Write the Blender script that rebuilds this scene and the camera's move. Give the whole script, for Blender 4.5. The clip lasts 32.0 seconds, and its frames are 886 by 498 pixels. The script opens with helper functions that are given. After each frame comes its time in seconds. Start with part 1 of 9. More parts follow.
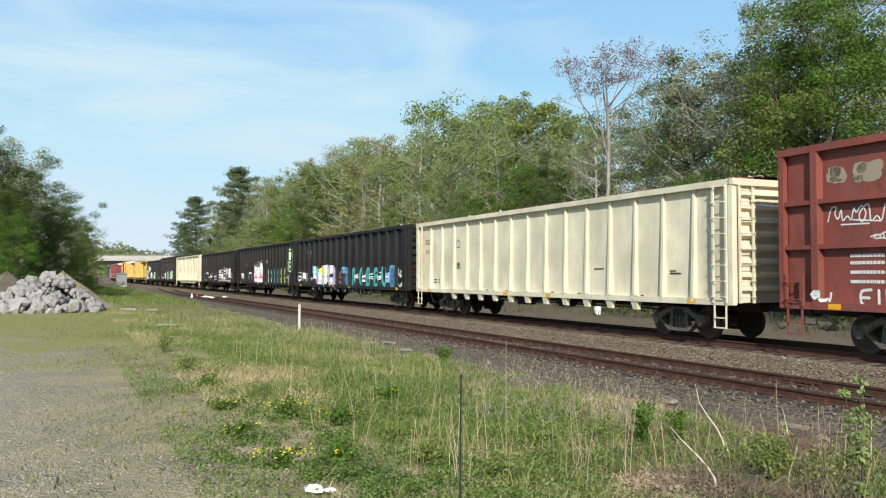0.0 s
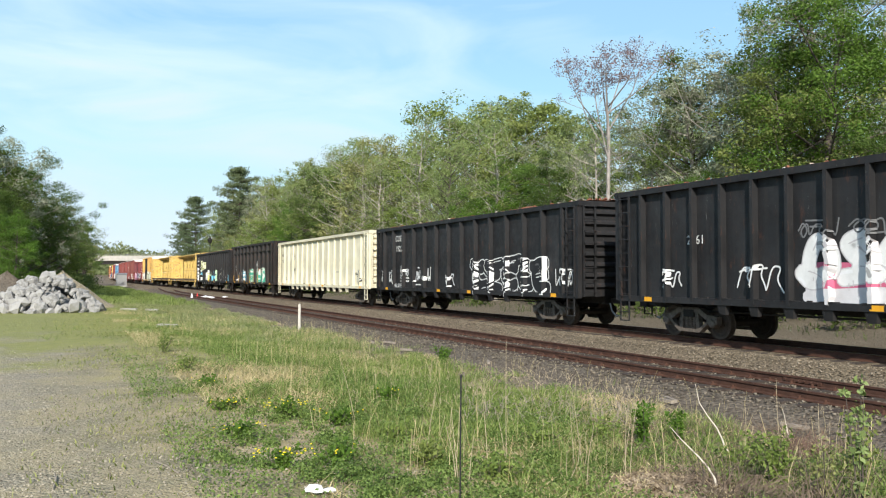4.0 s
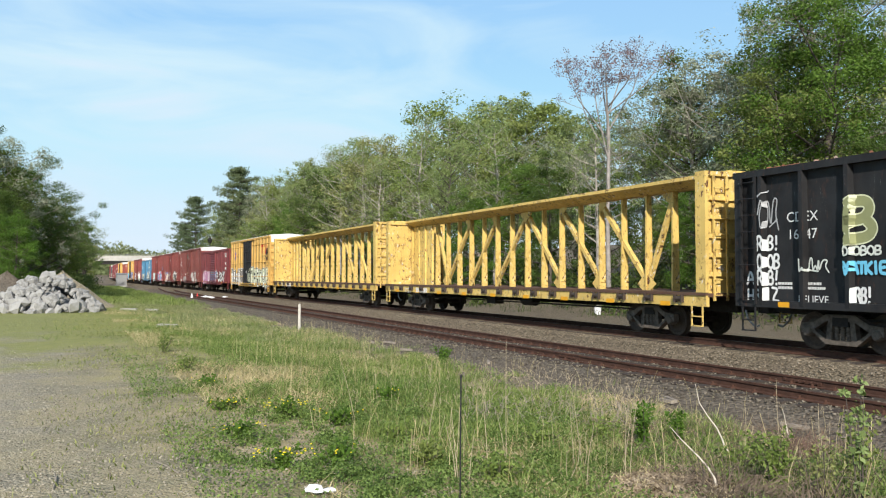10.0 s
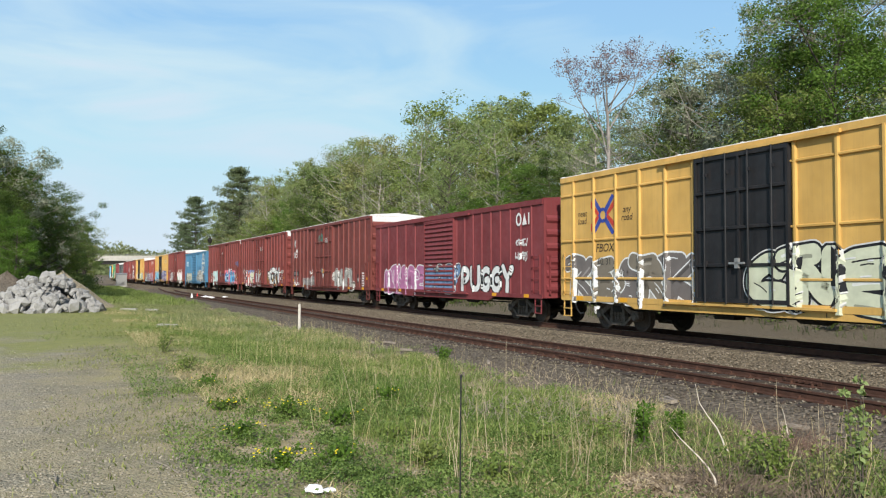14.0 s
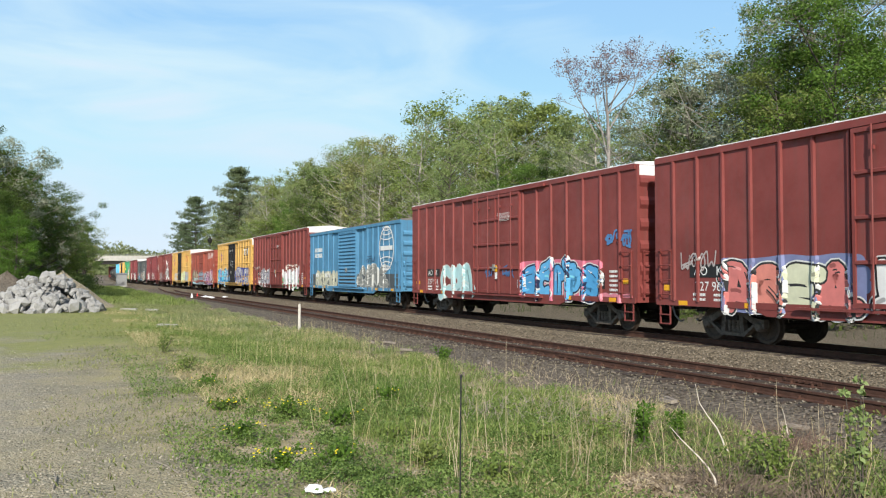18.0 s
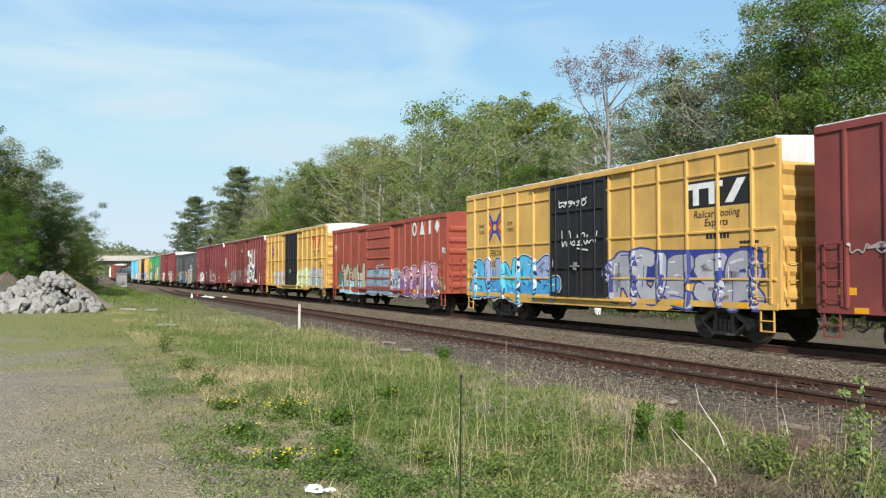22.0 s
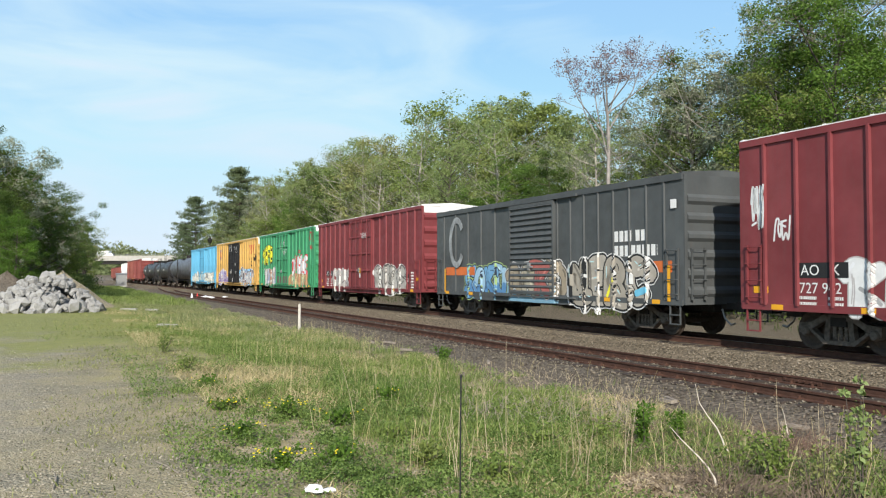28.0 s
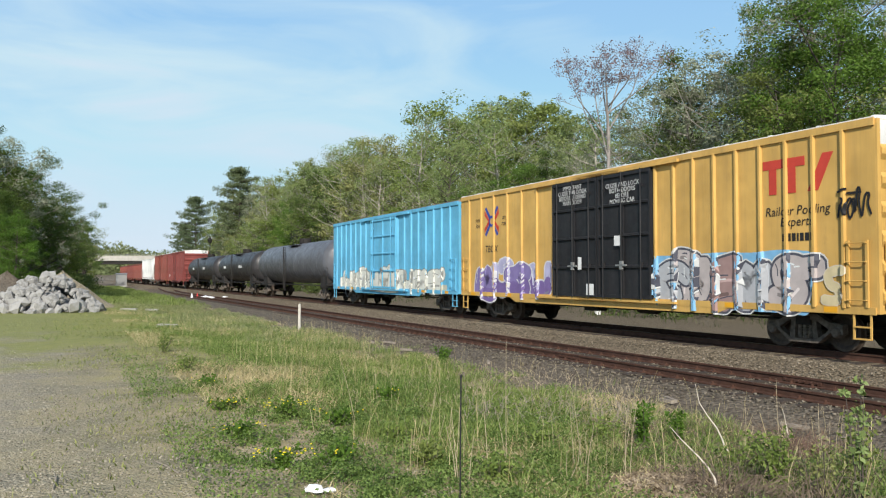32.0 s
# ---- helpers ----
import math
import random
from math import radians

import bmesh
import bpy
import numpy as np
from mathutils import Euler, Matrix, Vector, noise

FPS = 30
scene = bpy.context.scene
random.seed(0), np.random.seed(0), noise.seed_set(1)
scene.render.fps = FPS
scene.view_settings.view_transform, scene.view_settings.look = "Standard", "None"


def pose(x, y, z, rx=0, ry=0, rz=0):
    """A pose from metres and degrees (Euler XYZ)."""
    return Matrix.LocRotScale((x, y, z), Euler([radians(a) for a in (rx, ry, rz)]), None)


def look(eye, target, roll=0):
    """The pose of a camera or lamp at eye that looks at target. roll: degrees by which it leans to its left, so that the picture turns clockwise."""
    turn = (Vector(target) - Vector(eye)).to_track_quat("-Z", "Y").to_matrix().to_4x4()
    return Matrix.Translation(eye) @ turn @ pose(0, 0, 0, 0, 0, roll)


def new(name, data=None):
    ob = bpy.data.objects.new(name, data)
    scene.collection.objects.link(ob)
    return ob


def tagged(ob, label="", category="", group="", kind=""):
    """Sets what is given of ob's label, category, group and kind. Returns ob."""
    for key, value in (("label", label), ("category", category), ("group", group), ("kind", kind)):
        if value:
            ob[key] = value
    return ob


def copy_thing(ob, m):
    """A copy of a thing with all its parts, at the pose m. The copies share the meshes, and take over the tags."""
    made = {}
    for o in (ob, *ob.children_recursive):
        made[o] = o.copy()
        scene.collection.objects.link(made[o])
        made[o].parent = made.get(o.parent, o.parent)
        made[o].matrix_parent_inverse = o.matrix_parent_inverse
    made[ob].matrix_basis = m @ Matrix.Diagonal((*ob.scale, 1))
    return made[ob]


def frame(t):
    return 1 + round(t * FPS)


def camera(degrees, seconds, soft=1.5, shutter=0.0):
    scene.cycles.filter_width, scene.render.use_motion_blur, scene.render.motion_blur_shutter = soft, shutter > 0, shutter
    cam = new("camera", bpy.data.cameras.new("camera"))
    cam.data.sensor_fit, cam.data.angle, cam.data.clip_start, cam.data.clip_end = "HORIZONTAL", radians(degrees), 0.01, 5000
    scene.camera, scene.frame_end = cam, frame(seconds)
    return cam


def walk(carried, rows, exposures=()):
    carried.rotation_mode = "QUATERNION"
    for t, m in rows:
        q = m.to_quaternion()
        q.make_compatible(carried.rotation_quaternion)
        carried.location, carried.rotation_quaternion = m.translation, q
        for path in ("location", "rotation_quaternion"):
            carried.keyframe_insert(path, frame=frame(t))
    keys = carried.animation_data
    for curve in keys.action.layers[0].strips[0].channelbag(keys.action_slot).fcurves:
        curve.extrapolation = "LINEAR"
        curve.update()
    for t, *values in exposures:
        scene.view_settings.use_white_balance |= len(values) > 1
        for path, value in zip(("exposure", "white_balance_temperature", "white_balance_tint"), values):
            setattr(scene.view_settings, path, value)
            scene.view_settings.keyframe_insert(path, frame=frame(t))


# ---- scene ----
cam = camera(57.46, 32.0, soft=1.2, shutter=0.0)
EYE = (0.0, 0.0, 1.72)
STAND = pose(*EYE, 91.86, 0, 0)
walk(cam, [(0.0, STAND), (32.0, STAND)], exposures=[(0.0, 0.26), (1.0, 0.20), (2.0, 0.36), (3.0, 0.46), (6.0, 0.46), (7.0, 0.26), (8.0, 0.39), (9.0, 0.39), (10.0, 0.32), (11.0, 0.23), (12.0, 0.20), (13.0, 0.25), (14.0, 0.20), (17.0, 0.32), (21.0, 0.32), (22.0, 0.23), (23.0, 0.19), (25.0, 0.21), (28.0, 0.32), (30.0, 0.32), (32.0, 0.19)])

# ---- light ----
SUN_ELEV, SUN_AZ = 31.0, 183.0          # degrees; azimuth clockwise from +Y
world = bpy.data.worlds.new("world")
scene.world = world
world.use_nodes = True
wn, wl = world.node_tree.nodes, world.node_tree.links
wn.clear()
w_out, w_bg = wn.new("ShaderNodeOutputWorld"), wn.new("ShaderNodeBackground")
w_sky = wn.new("ShaderNodeTexSky")
w_sky.sky_type, w_sky.sun_disc = "NISHITA", False
w_sky.sun_elevation, w_sky.sun_rotation = radians(SUN_ELEV), radians(SUN_AZ)
w_sky.air_density, w_sky.dust_density, w_sky.ozone_density = 1.0, 0.25, 3.0
w_co, w_map = wn.new("ShaderNodeTexCoord"), wn.new("ShaderNodeMapping")
w_map.inputs["Scale"].default_value = (1.5, 1.5, 6.0)
w_map.inputs["Rotation"].default_value = (0.0, radians(-9), 0.0)
w_noise, w_ramp, w_mix = wn.new("ShaderNodeTexNoise"), wn.new("ShaderNodeValToRGB"), wn.new("ShaderNodeMixRGB")
w_noise.inputs["Scale"].default_value, w_noise.inputs["Detail"].default_value = 2.0, 8.0
w_noise.inputs["Distortion"].default_value = 0.9
w_ramp.color_ramp.elements[0].position, w_ramp.color_ramp.elements[1].position = 0.48, 0.84
w_mix.inputs[2].default_value = (6.2, 6.5, 6.9, 1)
# a bank of thin cloud over the far end of the line
w_flat, w_far, w_bank, w_sum = wn.new("ShaderNodeVectorMath"), wn.new("ShaderNodeVectorMath"), wn.new("ShaderNodeMapRange"), wn.new("ShaderNodeMath")
w_flat.operation, w_far.operation, w_sum.operation = "MULTIPLY", "DISTANCE", "ADD"
w_flat.inputs[1].default_value = (1.0, 0.3, 2.1)
w_far.inputs[1].default_value = (-0.28, 0.29, 0.36)
w_bank.inputs["From Min"].default_value, w_bank.inputs["From Max"].default_value = 0.05, 0.55
w_bank.inputs["To Min"].default_value, w_bank.inputs["To Max"].default_value = 0.23, 0.0
w_cap = wn.new("ShaderNodeMixRGB")
w_cap.blend_type = "DARKEN"
w_cap.inputs[0].default_value = 0.85
w_cap.inputs[2].default_value = (4.8, 5.6, 6.4, 1)
wl.new(w_co.outputs["Generated"], w_map.inputs["Vector"])
wl.new(w_map.outputs["Vector"], w_noise.inputs["Vector"])
wl.new(w_co.outputs["Generated"], w_flat.inputs[0])
wl.new(w_flat.outputs["Vector"], w_far.inputs[0])
wl.new(w_far.outputs["Value"], w_bank.inputs["Value"])
wl.new(w_noise.outputs["Fac"], w_sum.inputs[0])
wl.new(w_bank.outputs["Result"], w_sum.inputs[1])
wl.new(w_sum.outputs["Value"], w_ramp.inputs["Fac"])
wl.new(w_ramp.outputs["Color"], w_mix.inputs[0])
wl.new(w_sky.outputs["Color"], w_mix.inputs[1])
w_haze = wn.new("ShaderNodeMixRGB")
w_haze.inputs[2].default_value = (2.95, 5.3, 7.3, 1)
w_up, w_thin = wn.new("ShaderNodeSeparateXYZ"), wn.new("ShaderNodeMapRange")
w_thin.inputs["From Min"].default_value, w_thin.inputs["From Max"].default_value = 0.33, 0.64
w_thin.inputs["To Min"].default_value, w_thin.inputs["To Max"].default_value = 0.50, 0.0
wl.new(w_co.outputs["Generated"], w_up.inputs[0])
wl.new(w_up.outputs["Z"], w_thin.inputs["Value"])
wl.new(w_thin.outputs["Result"], w_haze.inputs[0])
wl.new(w_mix.outputs["Color"], w_haze.inputs[1])
wl.new(w_haze.outputs["Color"], w_cap.inputs[1])
wl.new(w_cap.outputs["Color"], w_bg.inputs["Color"])
w_bg.inputs["Strength"].default_value = 0.122
wl.new(w_bg.outputs["Background"], w_out.inputs["Surface"])

sun = new("sun", bpy.data.lights.new("sun", "SUN"))
sun.data.energy, sun.data.angle, sun.data.color = 5.0, radians(0.6), (1.0, 0.95, 0.87)
az = radians(SUN_AZ)
to_sun = Vector((math.sin(az) * math.cos(radians(SUN_ELEV)), math.cos(az) * math.cos(radians(SUN_ELEV)), math.sin(radians(SUN_ELEV))))
sun.matrix_basis = look(to_sun * 50, (0, 0, 0))

# ---- track line ----
# s runs along the rails, growing towards the direction of travel; side points away from the camera
STEP = 2.0
S_LO, S_HI = -760.0, 520.0


def heading(s):
    s = max(-330.0, min(60.0, s))
    return radians(-65.1 - 0.0164 * s - 7.48e-5 * s * s)


def lay_line():
    """Stations of the main track's centre line, from the one at s = 0 out to both ends."""
    h = heading(0)
    origin = Vector((4.81, 25.27)) + 1.6 * Vector((-math.sin(h), math.cos(h)))
    forth, back = [origin], [origin]
    for k in range(int(S_HI / STEP)):
        a = heading((k + 0.5) * STEP)
        forth.append(forth[-1] + STEP * Vector((math.cos(a), math.sin(a))))
    for k in range(int(-S_LO / STEP)):
        a = heading(-(k + 0.5) * STEP)
        back.append(back[-1] - STEP * Vector((math.cos(a), math.sin(a))))
    return back[:0:-1] + forth


LINE = lay_line()


def along(s, q=0.0, z=0.0):
    """The place at s metres along the main track, q metres beyond its centre line, z over its rails."""
    k = (s - S_LO) / STEP
    i = max(0, min(len(LINE) - 2, int(k)))
    p = LINE[i].lerp(LINE[i + 1], k - i)
    h = heading(s)
    return Vector((p.x - q * math.sin(h), p.y + q * math.cos(h), z))


C0, N0, D0 = along(0), Vector((0.9033, 0.4289, 0)), Vector((0.4289, -0.9033, 0))


def lateral(x, y):
    return (x - C0.x) * N0.x + (y - C0.y) * N0.y


def station(x, y):
    return (x - C0.x) * D0.x + (y - C0.y) * D0.y


SIDING = -4.2


def siding_q(s):
    """The siding's distance from the main track: it runs beside it and joins it far off."""
    if s > -70:
        return SIDING
    u = min(1.0, (-70 - s) / 75)
    return SIDING * (1 - u * u * (3 - 2 * u))


def smooth(a, b, x):
    u = max(0.0, min(1.0, (x - a) / (b - a)))
    return u * u * (3 - 2 * u)


def ground_z(x, y):
    q, s = lateral(x, y), station(x, y)
    bump = noise.noise(Vector((x * 0.25, y * 0.25, 0))) * 0.07 + noise.noise(Vector((x * 0.9, y * 0.9, 5))) * 0.03
    if q < -6:
        z = -0.66 + 0.30 * smooth(-8, -15, q)
        return z + bump * smooth(-6, -8, q)
    if q < 4:
        return -0.68
    z = -0.68 + 0.25 * smooth(4, 9, q) + max(0, min(q, 90) - 11) * 0.11
    return z + bump * 2


# ---- mesh helpers ----
class Geo:
    """Vertices and faces of one mesh, with a material index for each face."""

    def __init__(self):
        self.v, self.f, self.m = [], [], []

    def add(self, verts, faces, m=0):
        n = len(self.v)
        self.v.extend(verts)
        self.f.extend([tuple(n + i for i in f) for f in faces])
        self.m.extend([m] * len(faces))
        return self

    def box(self, x0, x1, y0, y1, z0, z1, m=0):
        v = [(x, y, z) for x in (x0, x1) for y in (y0, y1) for z in (z0, z1)]
        return self.add(v, [(0, 1, 3, 2), (4, 6, 7, 5), (0, 4, 5, 1), (2, 3, 7, 6), (0, 2, 6, 4), (1, 5, 7, 3)], m)

    def prism(self, outline, lo, hi, axis="y", m=0):
        """A flat outline drawn out between lo and hi along an axis (outline in the two other axes)."""
        n = len(outline)
        put = {"x": lambda a, b, c: (c, a, b), "y": lambda a, b, c: (a, c, b), "z": lambda a, b, c: (a, b, c)}[axis]
        v = [put(a, b, lo) for a, b in outline] + [put(a, b, hi) for a, b in outline]
        f = [tuple(range(n))[::-1], tuple(range(n, 2 * n))] + [(i, (i + 1) % n, n + (i + 1) % n, n + i) for i in range(n)]
        return self.add(v, f, m)

    def tube(self, a, b, r0, r1=None, n=8, caps=True, m=0):
        a, b = Vector(a), Vector(b)
        r1 = r0 if r1 is None else r1
        turn = (b - a).to_track_quat("Z", "Y")
        ring = [Vector((math.cos(i * math.tau / n), math.sin(i * math.tau / n), 0)) for i in range(n)]
        v = [tuple(a + turn @ (r0 * p)) for p in ring] + [tuple(b + turn @ (r1 * p)) for p in ring]
        f = [(i, (i + 1) % n, n + (i + 1) % n, n + i) for i in range(n)]
        if caps:
            f += [tuple(range(n))[::-1], tuple(range(n, 2 * n))]
        return self.add(v, f, m)

    def lathe(self, profile, axis="y", n=24, m=0):
        """A profile of (place along the axis, radius) turned round it."""
        v, f = [], []
        for a, r in profile:
            for i in range(n):
                c, s = r * math.cos(i * math.tau / n), r * math.sin(i * math.tau / n)
                v.append((c, a, s) if axis == "y" else (a, c, s) if axis == "x" else (c, s, a))
        for k in range(len(profile) - 1):
            for i in range(n):
                j = (i + 1) % n
                f.append((k * n + i, k * n + j, (k + 1) * n + j, (k + 1) * n + i))
        f += [tuple(range(n))[::-1], tuple(range((len(profile) - 1) * n, len(profile) * n))]
        return self.add(v, f, m)

    def mesh(self, name, *mats, smooth_shade=False):
        me = bpy.data.meshes.new(name)
        me.from_pydata([tuple(p) for p in self.v], [], self.f)
        for mat in mats:
            me.materials.append(mat)
        if len(mats) > 1:
            me.polygons.foreach_set("material_index", self.m)
        if smooth_shade:
            me.polygons.foreach_set("use_smooth", [True] * len(self.f))
        bm = bmesh.new()
        bm.from_mesh(me)
        bmesh.ops.recalc_face_normals(bm, faces=bm.faces)
        bm.to_mesh(me)
        bm.free()
        me.update()
        return me


def part(name, data, parent, label="", at=None):
    """One mesh under a thing or under a part."""
    ob = new(name, data)
    ob.parent = parent
    if at is not None:
        ob.matrix_basis = at
    if label:
        ob["label"] = label
    return ob


def quick_mesh(name, verts, faces, mat, smooth_shade=False):
    """A large mesh from arrays of vertices and faces of one size."""
    me = bpy.data.meshes.new(name)
    nv, nf, k = len(verts), len(faces), faces.shape[1]
    me.vertices.add(nv)
    me.vertices.foreach_set("co", np.asarray(verts, dtype=np.float32).ravel())
    me.loops.add(nf * k)
    me.loops.foreach_set("vertex_index", np.asarray(faces, dtype=np.int32).ravel())
    me.polygons.add(nf)
    me.polygons.foreach_set("loop_start", np.arange(0, nf * k, k, dtype=np.int32))
    me.polygons.foreach_set("loop_total", np.full(nf, k, dtype=np.int32))
    if smooth_shade:
        me.polygons.foreach_set("use_smooth", np.ones(nf, dtype=bool))
    me.materials.append(mat)
    me.update(calc_edges=True)
    return me


# ---- materials ----
class Mat:
    """A small wrapper that strings nodes together."""

    def __init__(self, name, rough=0.8, metal=0.0, spec=0.3):
        self.mat = bpy.data.materials.new(name)
        self.mat.use_nodes = True
        self.nt = self.mat.node_tree
        self.n, self.l = self.nt.nodes, self.nt.links
        self.bsdf = self.n["Principled BSDF"]
        self.bsdf.inputs["Roughness"].default_value = rough
        self.bsdf.inputs["Metallic"].default_value = metal
        self.bsdf.inputs["Specular IOR Level"].default_value = spec
        self.co = self.n.new("ShaderNodeTexCoord")

    def noise(self, scale, detail=4.0, stretch=(1, 1, 1), rough=0.6, coord="Object"):
        mp, tx = self.n.new("ShaderNodeMapping"), self.n.new("ShaderNodeTexNoise")
        mp.inputs["Scale"].default_value = stretch
        tx.inputs["Scale"].default_value, tx.inputs["Detail"].default_value = scale, detail
        tx.inputs["Roughness"].default_value = rough
        if coord == "World":
            geo = self.n.new("ShaderNodeNewGeometry")
            self.l.new(geo.outputs["Position"], mp.inputs["Vector"])
        else:
            self.l.new(self.co.outputs[coord], mp.inputs["Vector"])
        self.l.new(mp.outputs["Vector"], tx.inputs["Vector"])
        return tx.outputs["Fac"]

    def ramp(self, fac, lo, hi, c0=(0, 0, 0), c1=(1, 1, 1)):
        r = self.n.new("ShaderNodeValToRGB")
        r.color_ramp.elements[0].position, r.color_ramp.elements[1].position = lo, hi
        r.color_ramp.elements[0].color, r.color_ramp.elements[1].color = (*c0, 1), (*c1, 1)
        self.l.new(fac, r.inputs["Fac"])
        return r.outputs["Color"]

    def mix(self, fac, a, b, how="MIX"):
        m = self.n.new("ShaderNodeMixRGB")
        m.blend_type = how
        for i, x in ((0, fac), (1, a), (2, b)):
            if isinstance(x, (int, float)):
                m.inputs[i].default_value = x
            elif isinstance(x, tuple):
                m.inputs[i].default_value = (*x, 1)
            else:
                self.l.new(x, m.inputs[i])
        return m.outputs["Color"]

    def math(self, how, a, b=0.0):
        m = self.n.new("ShaderNodeMath")
        m.operation = how
        for i, x in ((0, a), (1, b)):
            if isinstance(x, (int, float)):
                m.inputs[i].default_value = x
            else:
                self.l.new(x, m.inputs[i])
        return m.outputs[0]

    def color(self, c):
        if isinstance(c, tuple):
            self.bsdf.inputs["Base Color"].default_value = (*c, 1)
        else:
            self.l.new(c, self.bsdf.inputs["Base Color"])
        return self

    def bump(self, height, strength=0.4, dist=0.02):
        b = self.n.new("ShaderNodeBump")
        b.inputs["Strength"].default_value, b.inputs["Distance"].default_value = strength, dist
        self.l.new(height, b.inputs["Height"])
        self.l.new(b.outputs["Normal"], self.bsdf.inputs["Normal"])
        return self

    def random(self):
        return self.n.new("ShaderNodeObjectInfo").outputs["Random"]

    def island(self):
        return self.n.new("ShaderNodeNewGeometry").outputs["Random Per Island"]


def dim(c, k):
    return tuple(x * k for x in c)


def paint(name, c, rough=0.55, grime=0.5, rust=0.25, fade=0.2, scuff=0.0, bare=(0.34, 0.32, 0.29), chips=0.0):
    """Weathered paint on steel: sun-bleached patches, streaks running down, rust spots, scuffs and a dirty film."""
    m = Mat(name, rough)
    big = m.ramp(m.noise(0.6, 3), 0.35, 0.7)
    col = m.mix(big, dim(c, 0.84), tuple(min(1, x * (1 + fade) + 0.04 * fade) for x in c))
    panel = m.ramp(m.noise(0.9, 2, (1.0, 0.1, 0.25)), 0.40, 0.62)
    col = m.mix(m.math("MULTIPLY", panel, 0.22), col, dim(c, 0.76))
    streak = m.ramp(m.noise(2.4, 6, (2.2, 2.2, 0.10), 0.7), 0.47, 0.66)
    col = m.mix(m.math("MULTIPLY", streak, grime * 0.5), col, (0.085, 0.070, 0.058))
    spots = m.ramp(m.noise(5.0, 8, (1, 1, 0.35), 0.75), 0.57 - 0.16 * max(0.0, rust - 0.5), 0.68 - 0.12 * max(0.0, rust - 0.5))
    col = m.mix(m.math("MULTIPLY", spots, min(1.0, rust * 1.3)), col, (0.12, 0.048, 0.026))
    if scuff:
        thin = m.ramp(m.noise(9.0, 9, (1.6, 1.6, 0.12), 0.8), 0.63, 0.70)
        col = m.mix(m.math("MULTIPLY", thin, scuff), col, bare)
    if chips:
        worn = m.ramp(m.noise(2.2, 3), 0.42, 0.58)
        col = m.mix(m.math("MULTIPLY", m.math("MULTIPLY", m.ramp(m.noise(6.5, 6, (1, 1, 0.8), 0.7), 0.55, 0.58), worn), chips), col, (0.10, 0.042, 0.024))
        col = m.mix(m.math("MULTIPLY", m.math("MULTIPLY", m.ramp(m.noise(8.0, 5, (1, 1, 0.7), 0.7), 0.60, 0.63), worn), chips), col, (0.70, 0.68, 0.62))
    film = m.ramp(m.noise(14, 6), 0.35, 0.8)
    col = m.mix(m.math("MULTIPLY", film, 0.14 * grime), col, (0.2, 0.17, 0.14))
    m.color(col)
    m.l.new(m.ramp(m.noise(3.0, 5), 0.3, 0.7, (rough - 0.12,) * 3, (rough + 0.2,) * 3), m.bsdf.inputs["Roughness"])
    m.bump(m.noise(1.1, 3, (1, 1, 1)), 0.3, 0.035)
    return m.mat


def plain(name, c, rough=0.7, metal=0.0, var=0.25, scale=6.0, spec=0.3):
    m = Mat(name, rough, metal, spec)
    m.color(m.mix(m.ramp(m.noise(scale, 6), 0.3, 0.75), dim(c, 1 - var), tuple(min(1, x * (1 + var)) for x in c)))
    m.bump(m.noise(scale * 4, 4), 0.2, 0.01)
    return m.mat


M_RED = paint("oxide_red_paint", (0.20, 0.041, 0.035), grime=0.45, rust=0.15, scuff=0.12)
M_RED2 = paint("dark_oxide_paint", (0.172, 0.040, 0.033), grime=0.5, rust=0.2)
M_ORANGE_RED = paint("faded_red_paint", (0.33, 0.072, 0.045), grime=0.3, rust=0.15)
M_MAROON = paint("maroon_paint", (0.185, 0.033, 0.037), grime=0.3, rust=0.1)
M_RUSTRED = paint("rusty_red_paint", (0.215, 0.050, 0.036), grime=0.8, rust=0.7, scuff=0.3)
M_YELLOW = paint("yellow_paint", (0.60, 0.362, 0.098), grime=0.28, rust=0.1)
M_YELLOW_OLD = paint("old_yellow_paint", (0.66, 0.46, 0.135), grime=0.14, rust=0.6, scuff=0.5, chips=1.0, bare=(0.66, 0.62, 0.54))
M_CREAM = paint("cream_paint", (0.66, 0.61, 0.45), grime=0.18, rust=0.05)
M_BLACK = paint("black_paint", (0.011, 0.011, 0.012), grime=0.15, rust=0.3, fade=0.25, scuff=0.6, bare=(0.42, 0.41, 0.39))
M_BLACK_RUST = paint("rusty_black_paint", (0.015, 0.013, 0.012), grime=0.3, rust=0.7, fade=0.25, scuff=0.5)
M_BLUE = paint("blue_paint", (0.075, 0.238, 0.392), grime=0.5, rust=0.3, scuff=0.2)
M_LIGHTBLUE = paint("light_blue_paint", (0.12, 0.42, 0.62), grime=0.35, rust=0.1)
M_GREEN = paint("green_paint", (0.045, 0.275, 0.125), grime=0.4, rust=0.45)
M_GREY = paint("dark_grey_paint", (0.072, 0.078, 0.078), grime=0.3, rust=0.1)
M_DOORBLACK = paint("door_black_paint", (0.012, 0.012, 0.014), grime=0.2, rust=0.08)
M_TANK = paint("tank_black_paint", (0.03, 0.03, 0.033), rough=0.4, grime=0.6, rust=0.1)
M_TANKGREY = paint("tank_grey_paint", (0.10, 0.105, 0.12), rough=0.4, grime=0.6, rust=0.05)
M_WHITE = paint("white_paint", (0.72, 0.72, 0.70), grime=0.2, rust=0.04)
M_ROOFWHITE = plain("whitewashed_roof", (0.68, 0.68, 0.66), 0.6, 0.0, 0.12, 1.5)
